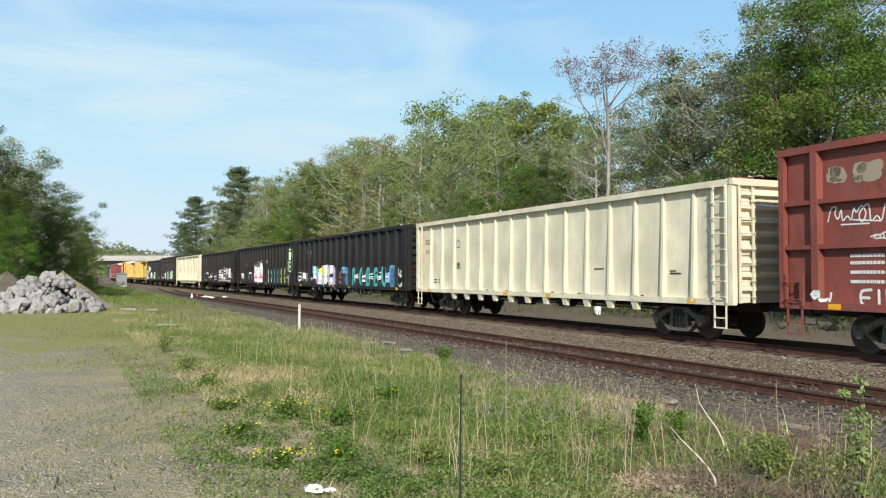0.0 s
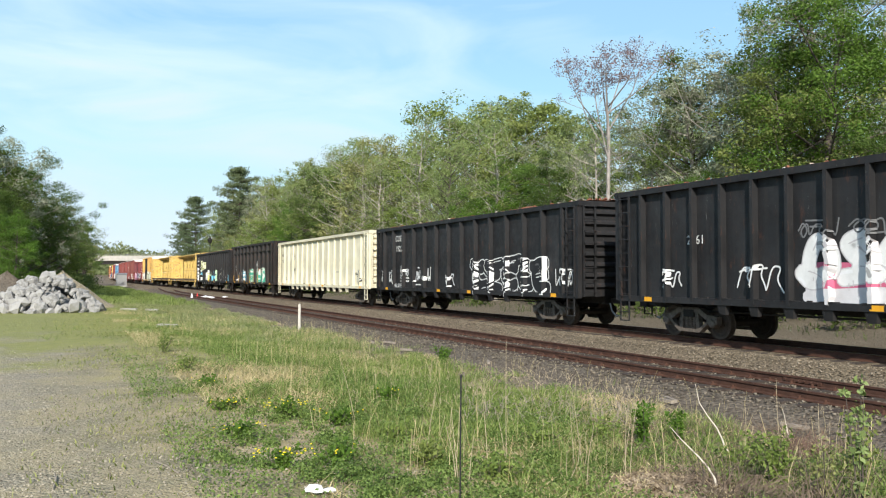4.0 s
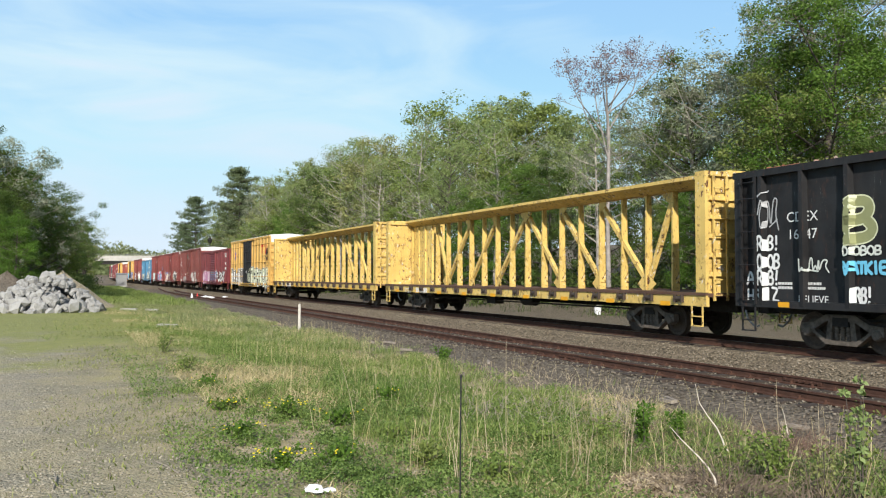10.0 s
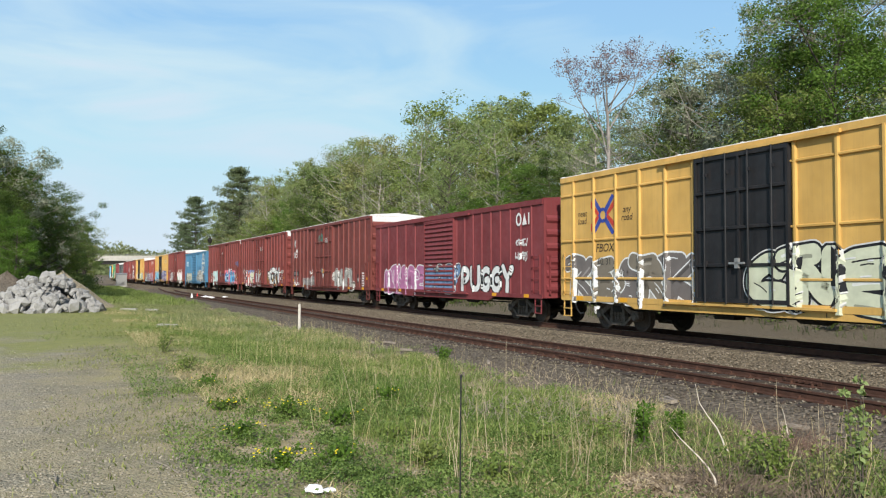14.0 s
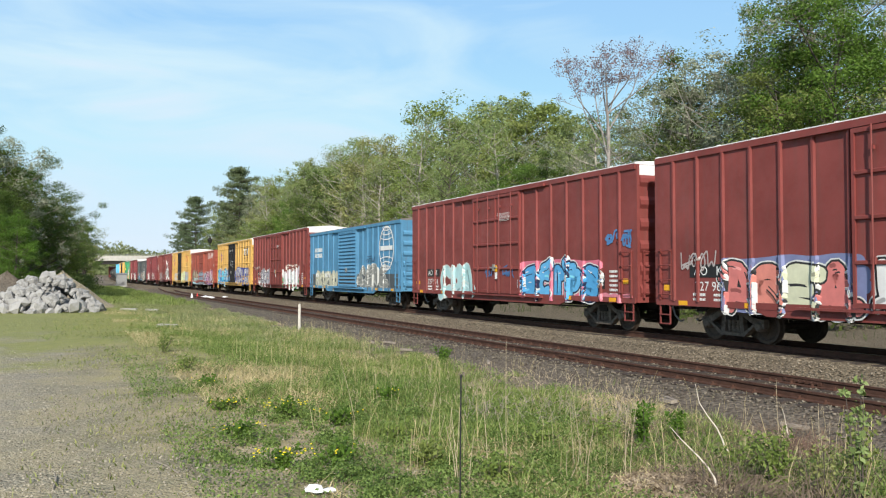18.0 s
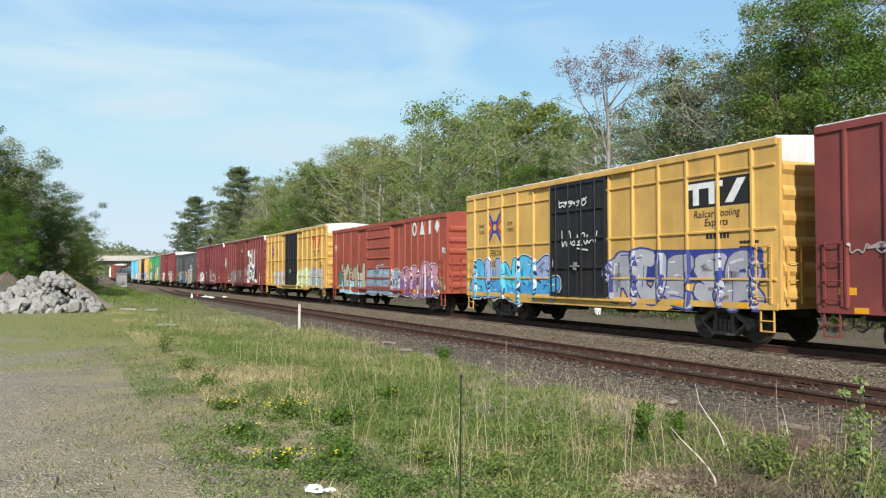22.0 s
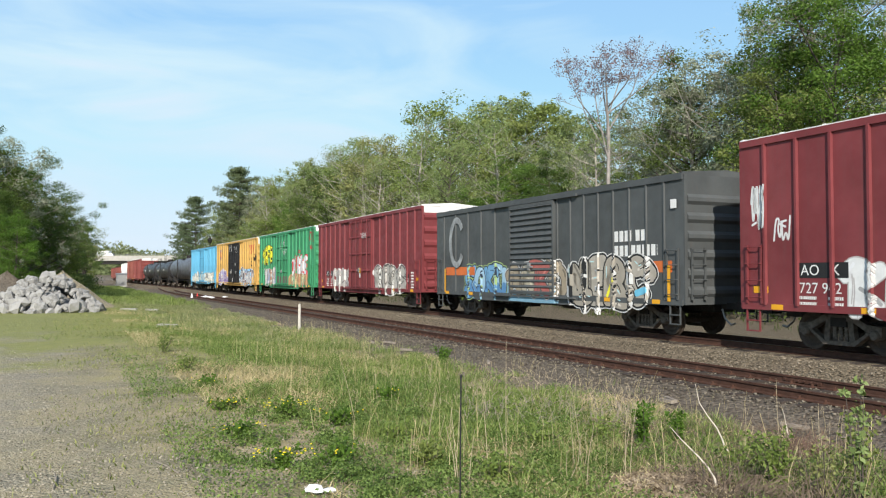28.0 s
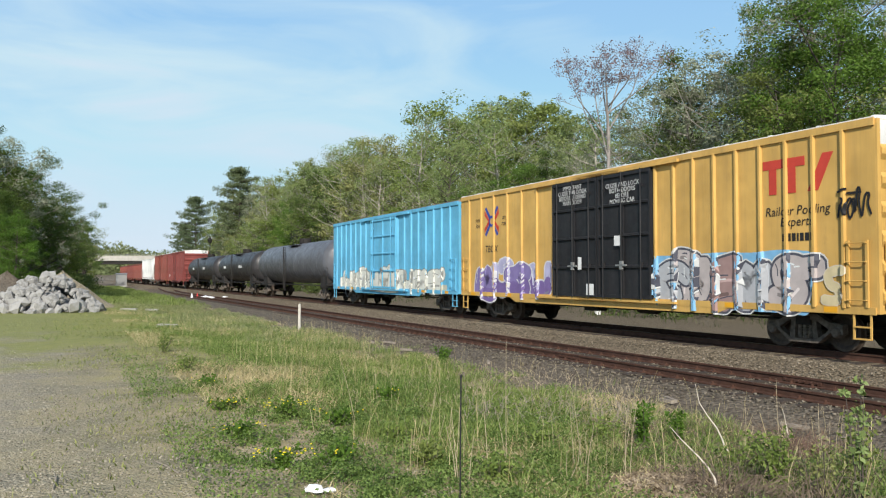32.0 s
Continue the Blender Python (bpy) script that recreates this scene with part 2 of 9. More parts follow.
M_OLDROOF = plain("weathered_galvanised_roof", (0.20, 0.175, 0.15), 0.8, 0.2, 0.5, 2.5)
M_UNDER = plain("dirty_black_steel", (0.028, 0.025, 0.023), 0.8, 0.1, 0.4, 8)
M_TRUCK = plain("dusty_cast_steel", (0.13, 0.108, 0.088), 0.8, 0.1, 0.5, 9)
M_WHEEL = plain("rusty_wheel_steel", (0.085, 0.064, 0.050), 0.65, 0.4, 0.3, 12)
M_STEELGREY = plain("galvanised_steel", (0.32, 0.32, 0.31), 0.5, 0.5, 0.2, 8)
M_RAIL = plain("rusty_rail", (0.082, 0.040, 0.027), 0.8, 0.2, 0.35, 5)
M_RAILTOP = plain("worn_rail_head", (0.20, 0.17, 0.15), 0.35, 0.9, 0.2, 4)
M_TIE = plain("creosoted_tie", (0.055, 0.042, 0.034), 0.9, 0, 0.45, 6)
M_CONCRETE = plain("weathered_concrete", (0.40, 0.38, 0.34), 0.9, 0, 0.15, 1.2)
M_REFLECT = plain("yellow_reflector", (0.75, 0.36, 0.02), 0.4, 0, 0.1, 3)
M_PURE_WHITE = plain("white_lettering", (0.72, 0.71, 0.68), 0.6, 0, 0.12, 5)
M_PURE_BLACK = plain("black_lettering", (0.02, 0.02, 0.02), 0.6, 0, 0.2, 5)


# ---- ground and track ----
def ground_material():
    m = Mat("ground_soil", 0.95, spec=0.1)
    geo = m.n.new("ShaderNodeNewGeometry")
    dot = m.n.new("ShaderNodeVectorMath")
    dot.operation = "DOT_PRODUCT"
    m.l.new(geo.outputs["Position"], dot.inputs[0])
    dot.inputs[1].default_value = N0
    q = m.math("SUBTRACT", dot.outputs["Value"], C0.x * N0.x + C0.y * N0.y)
    q = m.math("ADD", q, m.math("MULTIPLY", m.math("SUBTRACT", m.noise(0.35, 5, coord="World"), 0.5), 5.0))
    lot = m.ramp(m.math("MULTIPLY", m.math("ADD", q, 17.5), 0.28), 0.0, 1.0, (1, 1, 1), (0, 0, 0))
    cell = m.n.new("ShaderNodeTexVoronoi")
    cell.inputs["Scale"].default_value = 30
    m.l.new(geo.outputs["Position"], cell.inputs["Vector"])
    pebble = m.ramp(cell.outputs["Color"], 0.05, 0.95)
    grain = m.ramp(m.noise(18, 9, coord="World", rough=0.8), 0.40, 0.60)
    gravel = m.mix(pebble, (0.125, 0.113, 0.085), (0.37, 0.335, 0.255))
    gravel = m.mix(m.math("MULTIPLY", grain, 0.5), gravel, (0.40, 0.35, 0.27))
    gravel = m.mix(m.math("MULTIPLY", m.ramp(m.noise(0.9, 6, coord="World"), 0.42, 0.60), 0.7), gravel, m.mix(grain, (0.25, 0.215, 0.13), (0.42, 0.37, 0.25)))
    turf = m.mix(m.ramp(m.noise(0.9, 6, coord="World"), 0.40, 0.62), (0.15, 0.155, 0.055), (0.44, 0.36, 0.205))
    turf = m.mix(m.math("MULTIPLY", grain, 0.55), turf, (0.30, 0.24, 0.155))
    far = m.ramp(m.math("MULTIPLY", m.math("SUBTRACT", q, 1.0), 0.3), 0.0, 1.0)
    col = m.mix(lot, turf, gravel)
    verge = m.ramp(m.math("MULTIPLY", m.math("ADD", q, 10.2), 0.36), 0.0, 1.0)
    col = m.mix(verge, col, m.mix(pebble, (0.085, 0.070, 0.052), (0.29, 0.245, 0.185)))
    # thin moss and seedling grass over the far half of the yard
    reach = m.n.new("ShaderNodeSeparateXYZ")
    m.l.new(geo.outputs["Position"], reach.inputs[0])
    moss = m.math("ADD", m.math("MULTIPLY", m.math("SUBTRACT", reach.outputs["Y"], 17.0), 0.05), m.math("MULTIPLY", m.math("SUBTRACT", m.noise(0.45, 6, coord="World"), 0.5), 2.2))
    moss = m.math("MULTIPLY", m.ramp(moss, 0.0, 0.55), m.ramp(grain, 0.0, 1.0, (0.55,) * 3, (0.95,) * 3))
    moss = m.math("MULTIPLY", moss, m.math("SUBTRACT", 1.0, verge))
    col = m.mix(moss, col, m.mix(m.noise(3.0, 6, coord="World"), (0.15, 0.185, 0.038), (0.31, 0.315, 0.10)))
    col = m.mix(far, col, m.mix(pebble, (0.070, 0.058, 0.042), (0.22, 0.185, 0.135)))
    m.color(col)
    m.bump(m.math("ADD", m.math("SUBTRACT", 1.0, cell.outputs["Distance"]), m.noise(14, 6, coord="World")), 0.7, 0.03)
    return m.mat


def ballast_material(name, a, b, scale=26):
    m = Mat(name, 0.95, spec=0.15)
    cell = m.n.new("ShaderNodeTexVoronoi")
    cell.inputs["Scale"].default_value = scale
    geo = m.n.new("ShaderNodeNewGeometry")
    m.l.new(geo.outputs["Position"], cell.inputs["Vector"])
    col = m.mix(m.ramp(cell.outputs["Color"], 0.1, 0.9), a, b)
    col = m.mix(m.ramp(m.noise(0.5, 4, coord="World"), 0.4, 0.7), col, m.mix(0.5, col, (0.13, 0.10, 0.075)))
    m.color(col)
    m.bump(m.math("SUBTRACT", 1.0, cell.outputs["Distance"]), 0.8, 0.04)
    return m.mat


M_GROUND = ground_material()
M_BALLAST = ballast_material("main_ballast", (0.080, 0.064, 0.042), (0.25, 0.202, 0.140), 20)
M_BALLAST2 = ballast_material("grey_ballast", (0.054, 0.045, 0.035), (0.195, 0.167, 0.130), 17)


def build_ground():
    near = [-24 + 0.5 * i for i in range(0, 97)]
    xs = sorted(set([-900, -500, -300, -200, -150, -120, -100, -85, -70, -60, -50, -42, -36, -30, -27] + near
                    + [27, 30, 34, 40, 48, 58, 70, 90, 120, 160, 220, 320, 500, 900]))
    ys = sorted(set([-300, -120, -60, -30, -15, -6] + [0.5 * i for i in range(0, 100)]
                    + [52, 55, 58, 62, 66, 72, 78, 86, 95, 105, 118, 132, 150, 170, 195, 225, 260, 300, 360, 450, 600, 900, 1500, 3000]))
    v = [(x, y, ground_z(x, y)) for y in ys for x in xs]
    w = len(xs)
    f = [(j * w + i, j * w + i + 1, (j + 1) * w + i + 1, (j + 1) * w + i) for j in range(len(ys) - 1) for i in range(w - 1)]
    ob = new("ground", quick_mesh("ground", np.array(v), np.array(f), M_GROUND, True))
    tagged(ob, "patchy grass, bare soil and gravel yard beside the tracks", "ground", kind="structure")


def sweep(name, profile, s_list, q_of, mat, label):
    """A profile of (q, z) drawn along the line."""
    v, n = [], len(profile)
    for s in s_list:
        for q, z in profile:
            j = 0.03 * noise.noise(Vector((s * 0.7, q * 3, 1)))
            v.append(along(s, q_of(s) + q, z + j))
    f = [(k * n + i, (k + 1) * n + i, (k + 1) * n + i + 1, k * n + i + 1) for k in range(len(s_list) - 1) for i in range(n - 1)]
    ob = new(name, quick_mesh(name, np.array([tuple(p) for p in v]), np.array(f), mat))
    return tagged(ob, label, "ballast", kind="structure")


def build_ballast():
    s_list = [S_LO + 4 * i for i in range(160)] + [-120 + i for i in range(0, 161)] + [44 + 8 * i for i in range(55)]
    sweep("ballast_main", [(-3.4, -0.62), (-2.3, -0.40), (-1.75, -0.20), (-0.8, -0.17), (0, -0.17), (0.8, -0.17), (1.75, -0.20), (2.6, -0.34), (4.4, -0.50), (6.6, -0.56), (7.6, -0.80)],
          s_list, lambda s: 0.0, M_BALLAST, "brown-grey crushed stone bed under the main track")
    near = [-146 + i for i in range(0, 187)]
    sweep("ballast_siding", [(-3.6, -0.80), (-2.6, -0.66), (-1.6, -0.49), (-0.8, -0.47), (0, -0.47), (0.8, -0.47), (1.3, -0.48), (2.0, -0.5)],
          near, siding_q, M_BALLAST2, "loose grey crushed stone under the rusty siding")


RAIL_PROFILE = [(-0.07, -0.17), (-0.07, -0.155), (-0.012, -0.135), (-0.012, -0.045), (-0.036, -0.035), (-0.036, 0.0),
                (0.036, 0.0), (0.036, -0.035), (0.012, -0.045), (0.012, -0.135), (0.07, -0.155), (0.07, -0.17)]


def build_rail(track, s_list, q_of, q, z, shiny):
    v, n = [], len(RAIL_PROFILE)
    for s in s_list:
        v += [tuple(along(s, q_of(s) + q + a, z + b)) for a, b in RAIL_PROFILE]
    f = [(k * n + i, k * n + (i + 1) % n, (k + 1) * n + (i + 1) % n, (k + 1) * n + i) for k in range(len(s_list) - 1) for i in range(n)]
    g = Geo()
    g.add(v, f)
    g.m = [1 if (i % n) == 5 else 0 for i in range(len(f))]
    return part("rail", g.mesh("rail", M_RAIL, M_RAILTOP if shiny else M_RAIL), track)


def build_tracks():
    rnd = random.Random(4)
    main = tagged(new("main_track"), "main line track with worn bright rail heads", "railway track", kind="structure")
    far = [S_LO + 8 * i for i in range(81)] + [-112 + 2 * i for i in range(0, 78)] + [50 + 10 * i for i in range(40)]
    for q in (-0.7525, 0.7525):
        build_rail(main, far, lambda s: 0.0, q, 0.0, True)
    side = tagged(new("siding_track"), "rust-brown siding track with no traffic", "railway track", kind="structure")
    near = [-146 + 2 * i for i in range(0, 94)]
    for q in (-0.7525, 0.7525):
        build_rail(side, near, siding_q, q, -0.28, False)
    g = Geo().prism([(-1.3, -0.2), (1.3, -0.2), (1.3, 0.0), (1.27, 0.02), (-1.27, 0.02), (-1.3, 0.0)], -0.115, 0.115, "x")
    tie_mesh = g.mesh("tie", M_TIE)
    plate = Geo().box(-0.1, 0.1, -0.17, 0.17, 0.0, 0.03).box(-0.09, -0.06, 0.08, 0.12, 0.03, 0.07).box(0.06, 0.09, -0.12, -0.08, 0.03, 0.07).mesh("tie_plate", M_RAIL)
    for track, z, lo, hi in ((main, -0.19, -66, 16), (side, -0.455, -70, 20)):
        s = lo
        while s < hi:
            p = along(s, siding_q(s) if track is side else 0.0, z)
            tie = part("tie", tie_mesh, track, at=Matrix.Translation(p + Vector((0, 0, rnd.uniform(-0.015, 0.01))))
                       @ Matrix.Rotation(heading(s) + rnd.uniform(-0.02, 0.02), 4, "Z"))
            if s > -30 and track is side:
                for q in (-0.7525, 0.7525):
                    part("tie_plate", plate, tie, at=pose(0, q, 0.018))
            s += 0.52 + rnd.uniform(-0.02, 0.02)
    # joint bars bolted to the siding's rails
    bar = Geo().box(-0.45, 0.45, -0.035, -0.012, -0.12, -0.05)
    for i in range(6):
        bar.tube((-0.38 + 0.152 * i, -0.035, -0.085), (-0.38 + 0.152 * i, -0.06, -0.085), 0.016, n=6)
    bar_mesh = bar.mesh("joint_bar", M_RAIL)
    for s, q in ((3.5, -0.7525), (-8.4, -0.7525), (-20.3, -0.7525), (-2.5, 0.7525), (9.4, 0.7525), (15.4, -0.7525)):
        p = along(s, SIDING + q, -0.28)
        part("joint_bar", bar_mesh, side, at=Matrix.Translation(p) @ Matrix.Rotation(heading(s), 4, "Z"))


# ---- trees ----
def leaf_material(name, a, b, glow=0.45, spread=0.5):
    m = Mat(name, 0.6, spec=0.2)
    col = m.mix(m.island(), a, b)
    tone = m.random()
    warm = m.mix(0.6, col, (0.27, 0.25, 0.085))
    col = m.mix(m.math("MULTIPLY", m.ramp(tone, 0.45, 1.0), spread), col, warm)
    shade = m.math("ADD", 1.0 - 0.35 * spread, m.math("MULTIPLY", m.math("FRACT", m.math("MULTIPLY", tone, 7.3)), 0.8 * spread))
    col = m.mix(1.0, col, m.mix(shade, (0, 0, 0), (1, 1, 1)), "MULTIPLY")
    col = m.mix(m.ramp(m.noise(0.35, 3), 0.35, 0.65), m.mix(1.0, col, (0.74, 0.80, 0.76), "MULTIPLY"), col)
    m.color(col)
    tr, mx = m.n.new("ShaderNodeBsdfTranslucent"), m.n.new("ShaderNodeMixShader")
    mx.inputs[0].default_value = glow
    m.l.new(col, tr.inputs["Color"])
    m.l.new(m.bsdf.outputs[0], mx.inputs[1])
    m.l.new(tr.outputs[0], mx.inputs[2])
    m.l.new(mx.outputs[0], m.n["Material Output"].inputs["Surface"])
    return m.mat


M_LEAF = leaf_material("spring_leaf", (0.135, 0.190, 0.042), (0.27, 0.335, 0.085), 0.32, 0.7)
M_LEAF_BRIGHT = leaf_material("fresh_leaf", (0.080, 0.165, 0.022), (0.175, 0.290, 0.045), 0.45, 0.2)
M_LEAF_DEEP = leaf_material("deep_green_leaf", (0.072, 0.122, 0.025), (0.140, 0.208, 0.046), 0.45, 0.3)
M_LEAF_DULL = leaf_material("budding_leaf", (0.25, 0.265, 0.085), (0.42, 0.42, 0.165), 0.32, 0.7)
M_LEAF_PALE = leaf_material("pale_leaf", (0.19, 0.25, 0.082), (0.36, 0.43, 0.17), 0.32, 0.5)
M_LEAF_SILVER = leaf_material("silvery_leaf", (0.22, 0.245, 0.15), (0.44, 0.455, 0.32), 0.35, 0.3)
M_SHRUB = leaf_material("shrub_leaf", (0.055, 0.090, 0.024), (0.13, 0.175, 0.05), 0.4)
M_NEEDLE = leaf_material("pine_needle", (0.105, 0.150, 0.080), (0.20, 0.250, 0.135), 0.35)
M_BUD = leaf_material("red_bud", (0.24, 0.155, 0.165), (0.36, 0.26, 0.27))
M_BARK = plain("grey_bark", (0.34, 0.305, 0.26), 0.95, 0, 0.35, 3)
M_BARK_PALE = plain("pale_bark", (0.30, 0.27, 0.245), 0.95, 0, 0.25, 3)
M_BARK_DARK = plain("dark_bark", (0.10, 0.082, 0.068), 0.95, 0, 0.35, 3)


def leaves(rng, centres, radii, per, size, flat=1.0, fine=False, loose=None):
    """Small leaf blades gathered round centres: bent pairs of triangles, or single ones where fine.
    loose: how far they turn from facing outwards and up; None for any way round."""
    c = np.repeat(np.asarray(centres, dtype=float), per, axis=0)
    r = np.repeat(np.asarray(radii, dtype=float), per)
    n = len(c)
    d = rng.normal(size=(n, 3))
    d /= np.linalg.norm(d, axis=1)[:, None]
    p = c + d * (r * rng.random(n) ** (0.45 if loose is None else 0.33))[:, None] * np.array([1, 1, flat])
    a = rng.normal(size=(n, 3))
    if loose is not None:
        face = d + np.array([0, 0, 0.35]) + rng.normal(size=(n, 3)) * loose
        a = np.cross(face, a)
    a /= np.linalg.norm(a, axis=1)[:, None]
    b = np.cross(a, rng.normal(size=(n, 3)) if loose is None else face)
    b /= np.linalg.norm(b, axis=1)[:, None]
    w = (size * rng.uniform(0.6, 1.3, n))[:, None]
    if fine:
        v = np.stack([p - a * w, p + a * w * 0.5 - b * w * 0.75, p + a * w * 0.5 + b * w * 0.75], axis=1).reshape(-1, 3)
        return v, np.arange(n * 3).reshape(-1, 3)
    v = np.stack([p - a * w, p - b * w * 0.55, p + a * w, p + b * w * 0.55], axis=1).reshape(-1, 3)
    f = np.arange(n * 4).reshape(-1, 4)
    return v, f


def limbs(rng, height, spread, count, base, lean=0.0, r0=None, droop=0.2, twigs=5):
    """A trunk and its limbs with twigs; returns the mesh and the ends of the twigs."""
    g, tips = Geo(), []
    r0 = r0 or height * 0.014
    pts = [Vector((0, 0, -0.3))]
    for k in range(1, 7):
        u = k / 6
        pts.append(Vector((lean * u * height + rng.normal() * 0.25 * u, rng.normal() * 0.25 * u, height * 0.93 * u)))
    for k in range(6):
        g.tube(pts[k], pts[k + 1], r0 * (1 - k / 6.5), r0 * (1 - (k + 1) / 6.5), 7, False)
    lop = rng.random() * 6.28
    for i in range(count):
        u = base + (0.97 - base) * (i + rng.random() * 0.7) / count
        k = min(5, int(u * 6))
        p = pts[k].lerp(pts[k + 1], u * 6 - k)
        a = i * 2.4 + rng.random()
        w = max(0, (u - base) / (1 - base))
        round_top = (0.55 + 0.45 * math.sin(min(1.0, w * 1.7) * 1.57)) * (1.0 - 0.72 * w ** 2.2)
        reach = spread * round_top * rng.uniform(0.6, 1.2) * (1 + 0.22 * math.cos(a - lop))
        rise = rng.uniform(0.45, 1.05) - droop
        e = p + Vector((math.cos(a) * reach, math.sin(a) * reach, reach * rise))
        mid = p.lerp(e, 0.5) + Vector((0, 0, -reach * 0.06))
        rl = r0 * 0.45 * (1 - u * 0.6)
        g.tube(p, mid, rl, rl * 0.6, 5, False)
        g.tube(mid, e, rl * 0.6, rl * 0.25, 4, False)
        tips.append(e)
        for _ in range(twigs):
            q = p.lerp(e, rng.uniform(0.35, 0.95))
            w = q + Vector(rng.normal(size=3)) * reach * 0.20 + Vector((0, 0, reach * 0.16))
            g.tube(q, w, rl * 0.32, rl * 0.12, 3, False)
            tips.append(w)
    return g, tips


def make_tree(seed, height, spread, count, base, per, size, leaf_mat, bark, label, flat=0.75, puff=0.2, twigs=5, droop=0.2):
    rng = np.random.default_rng(seed)
    g, tips = limbs(rng, height, spread, count, base, lean=rng.normal() * 0.03, twigs=twigs, droop=droop)
    tree = tagged(new("tree"), label, "tree")
    part("trunk", g.mesh("trunk", bark, smooth_shade=True), tree)
    rad = [spread * puff * rng.uniform(0.5, 1.25) for _ in tips]
    v, f = leaves(rng, [tuple(t) for t in tips], rad, per, size, flat, True, 0.34)
    part("crown", quick_mesh("crown", v, f, leaf_mat), tree)
    return tree


def make_conifer(seed, height, spread, label):
    """A pine with long level boughs in open tiers, ragged at the top."""
    rng = np.random.default_rng(seed)
    g, tips, rad = Geo(), [], []
    r0 = height * 0.014
    g.tube((0, 0, -0.3), (0, 0, height * 0.97), r0, 0.03, 8, False)
    tiers = 19
    for k in range(tiers):
        u = (k + 0.3) / tiers
        z = height * (0.10 + 0.88 * u)
        full = spread * min(1.0, 0.55 + 1.2 * u) * (1 - u ** 2.6) + 0.7
        for i in range(8):
            a = rng.random() * math.tau
            r = full * rng.uniform(0.45, 1.15)
            zz = z + rng.uniform(-0.25, 0.25)
            e = Vector((math.cos(a) * r, math.sin(a) * r, zz + r * rng.uniform(0.05, 0.30)))
            g.tube((0, 0, zz), e, 0.06, 0.015, 4, False)
            for w in (0.35, 0.55, 0.72, 0.87, 1.0):
                c = Vector((0, 0, zz)).lerp(e, w)
                tips.append((c.x + rng.normal() * 0.3, c.y + rng.normal() * 0.3, c.z + 0.1))
                rad.append(rng.uniform(0.55, 1.05))
    tips.append((0, 0, height * 0.98))
    rad.append(0.5)
    tree = tagged(new("tree"), label, "tree")
    part("trunk", g.mesh("trunk", M_BARK_DARK, smooth_shade=True), tree)
    v, f = leaves(rng, tips, rad, 40, 0.14, 0.62, True, 0.6)
    part("crown", quick_mesh("crown", v, f, M_NEEDLE), tree)
    return tree


def make_vase_tree(seed, height, spread, label):
    """A nearly bare tree: a pale straight stem that forks into upswept limbs, with a hazy flat top of buds."""
    rng = np.random.default_rng(seed)
    g, tips = Geo(), []
    fork = height * 0.62
    g.tube((0, 0, -0.3), (0.12, 0, fork * 0.5), 0.17, 0.13, 8, False).tube((0.12, 0, fork * 0.5), (0, 0.05, fork), 0.13, 0.10, 8, False)
    g.tube((0, 0.05, fork), (0.25, 0, height * 0.86), 0.10, 0.03, 7, False)
    for i in range(9):
        a = i * 2.4 + rng.random()
        z = height * rng.uniform(0.50, 0.74)
        r = spread * rng.uniform(0.45, 1.0)
        p, e = Vector((0.05, 0, z)), Vector((math.cos(a) * r, math.sin(a) * r, height * rng.uniform(0.82, 1.0)))
        m = p.lerp(e, 0.5) + Vector((math.cos(a), math.sin(a), 0)) * r * 0.14
        g.tube(p, m, 0.055, 0.035, 6, False).tube(m, e, 0.035, 0.012, 5, False)
        for _ in range(10):
            q = m.lerp(e, rng.uniform(0.0, 1.0))
            w = q + Vector((rng.normal() * 0.7, rng.normal() * 0.7, rng.uniform(0.1, 0.9)))
            g.tube(q, w, 0.016, 0.007, 4, False)
            tips.append(tuple(w))
            for _ in range(3):
                y = q.lerp(w, rng.uniform(0.4, 1.0)) + Vector((rng.normal() * 0.35, rng.normal() * 0.35, rng.uniform(0.0, 0.45)))
                g.tube(q.lerp(w, 0.6), y, 0.010, 0.005, 3, False)
                tips.append(tuple(y))
    for _ in range(14):
        a, z = rng.random() * math.tau, fork * rng.uniform(0.35, 0.95)
        r = rng.uniform(0.6, 1.8)
        g.tube((0.05, 0, z), (math.cos(a) * r, math.sin(a) * r, z + r * 0.7), 0.025, 0.008, 4, False)
    tree = tagged(new("tree"), label, "tree")
    part("trunk", g.mesh("trunk", M_BARK_PALE, smooth_shade=True), tree)
    v, f = leaves(rng, tips, [0.32] * len(tips), 11, 0.06, 0.8, True)
    part("crown", quick_mesh("crown", v, f, M_BUD), tree)
    return tree


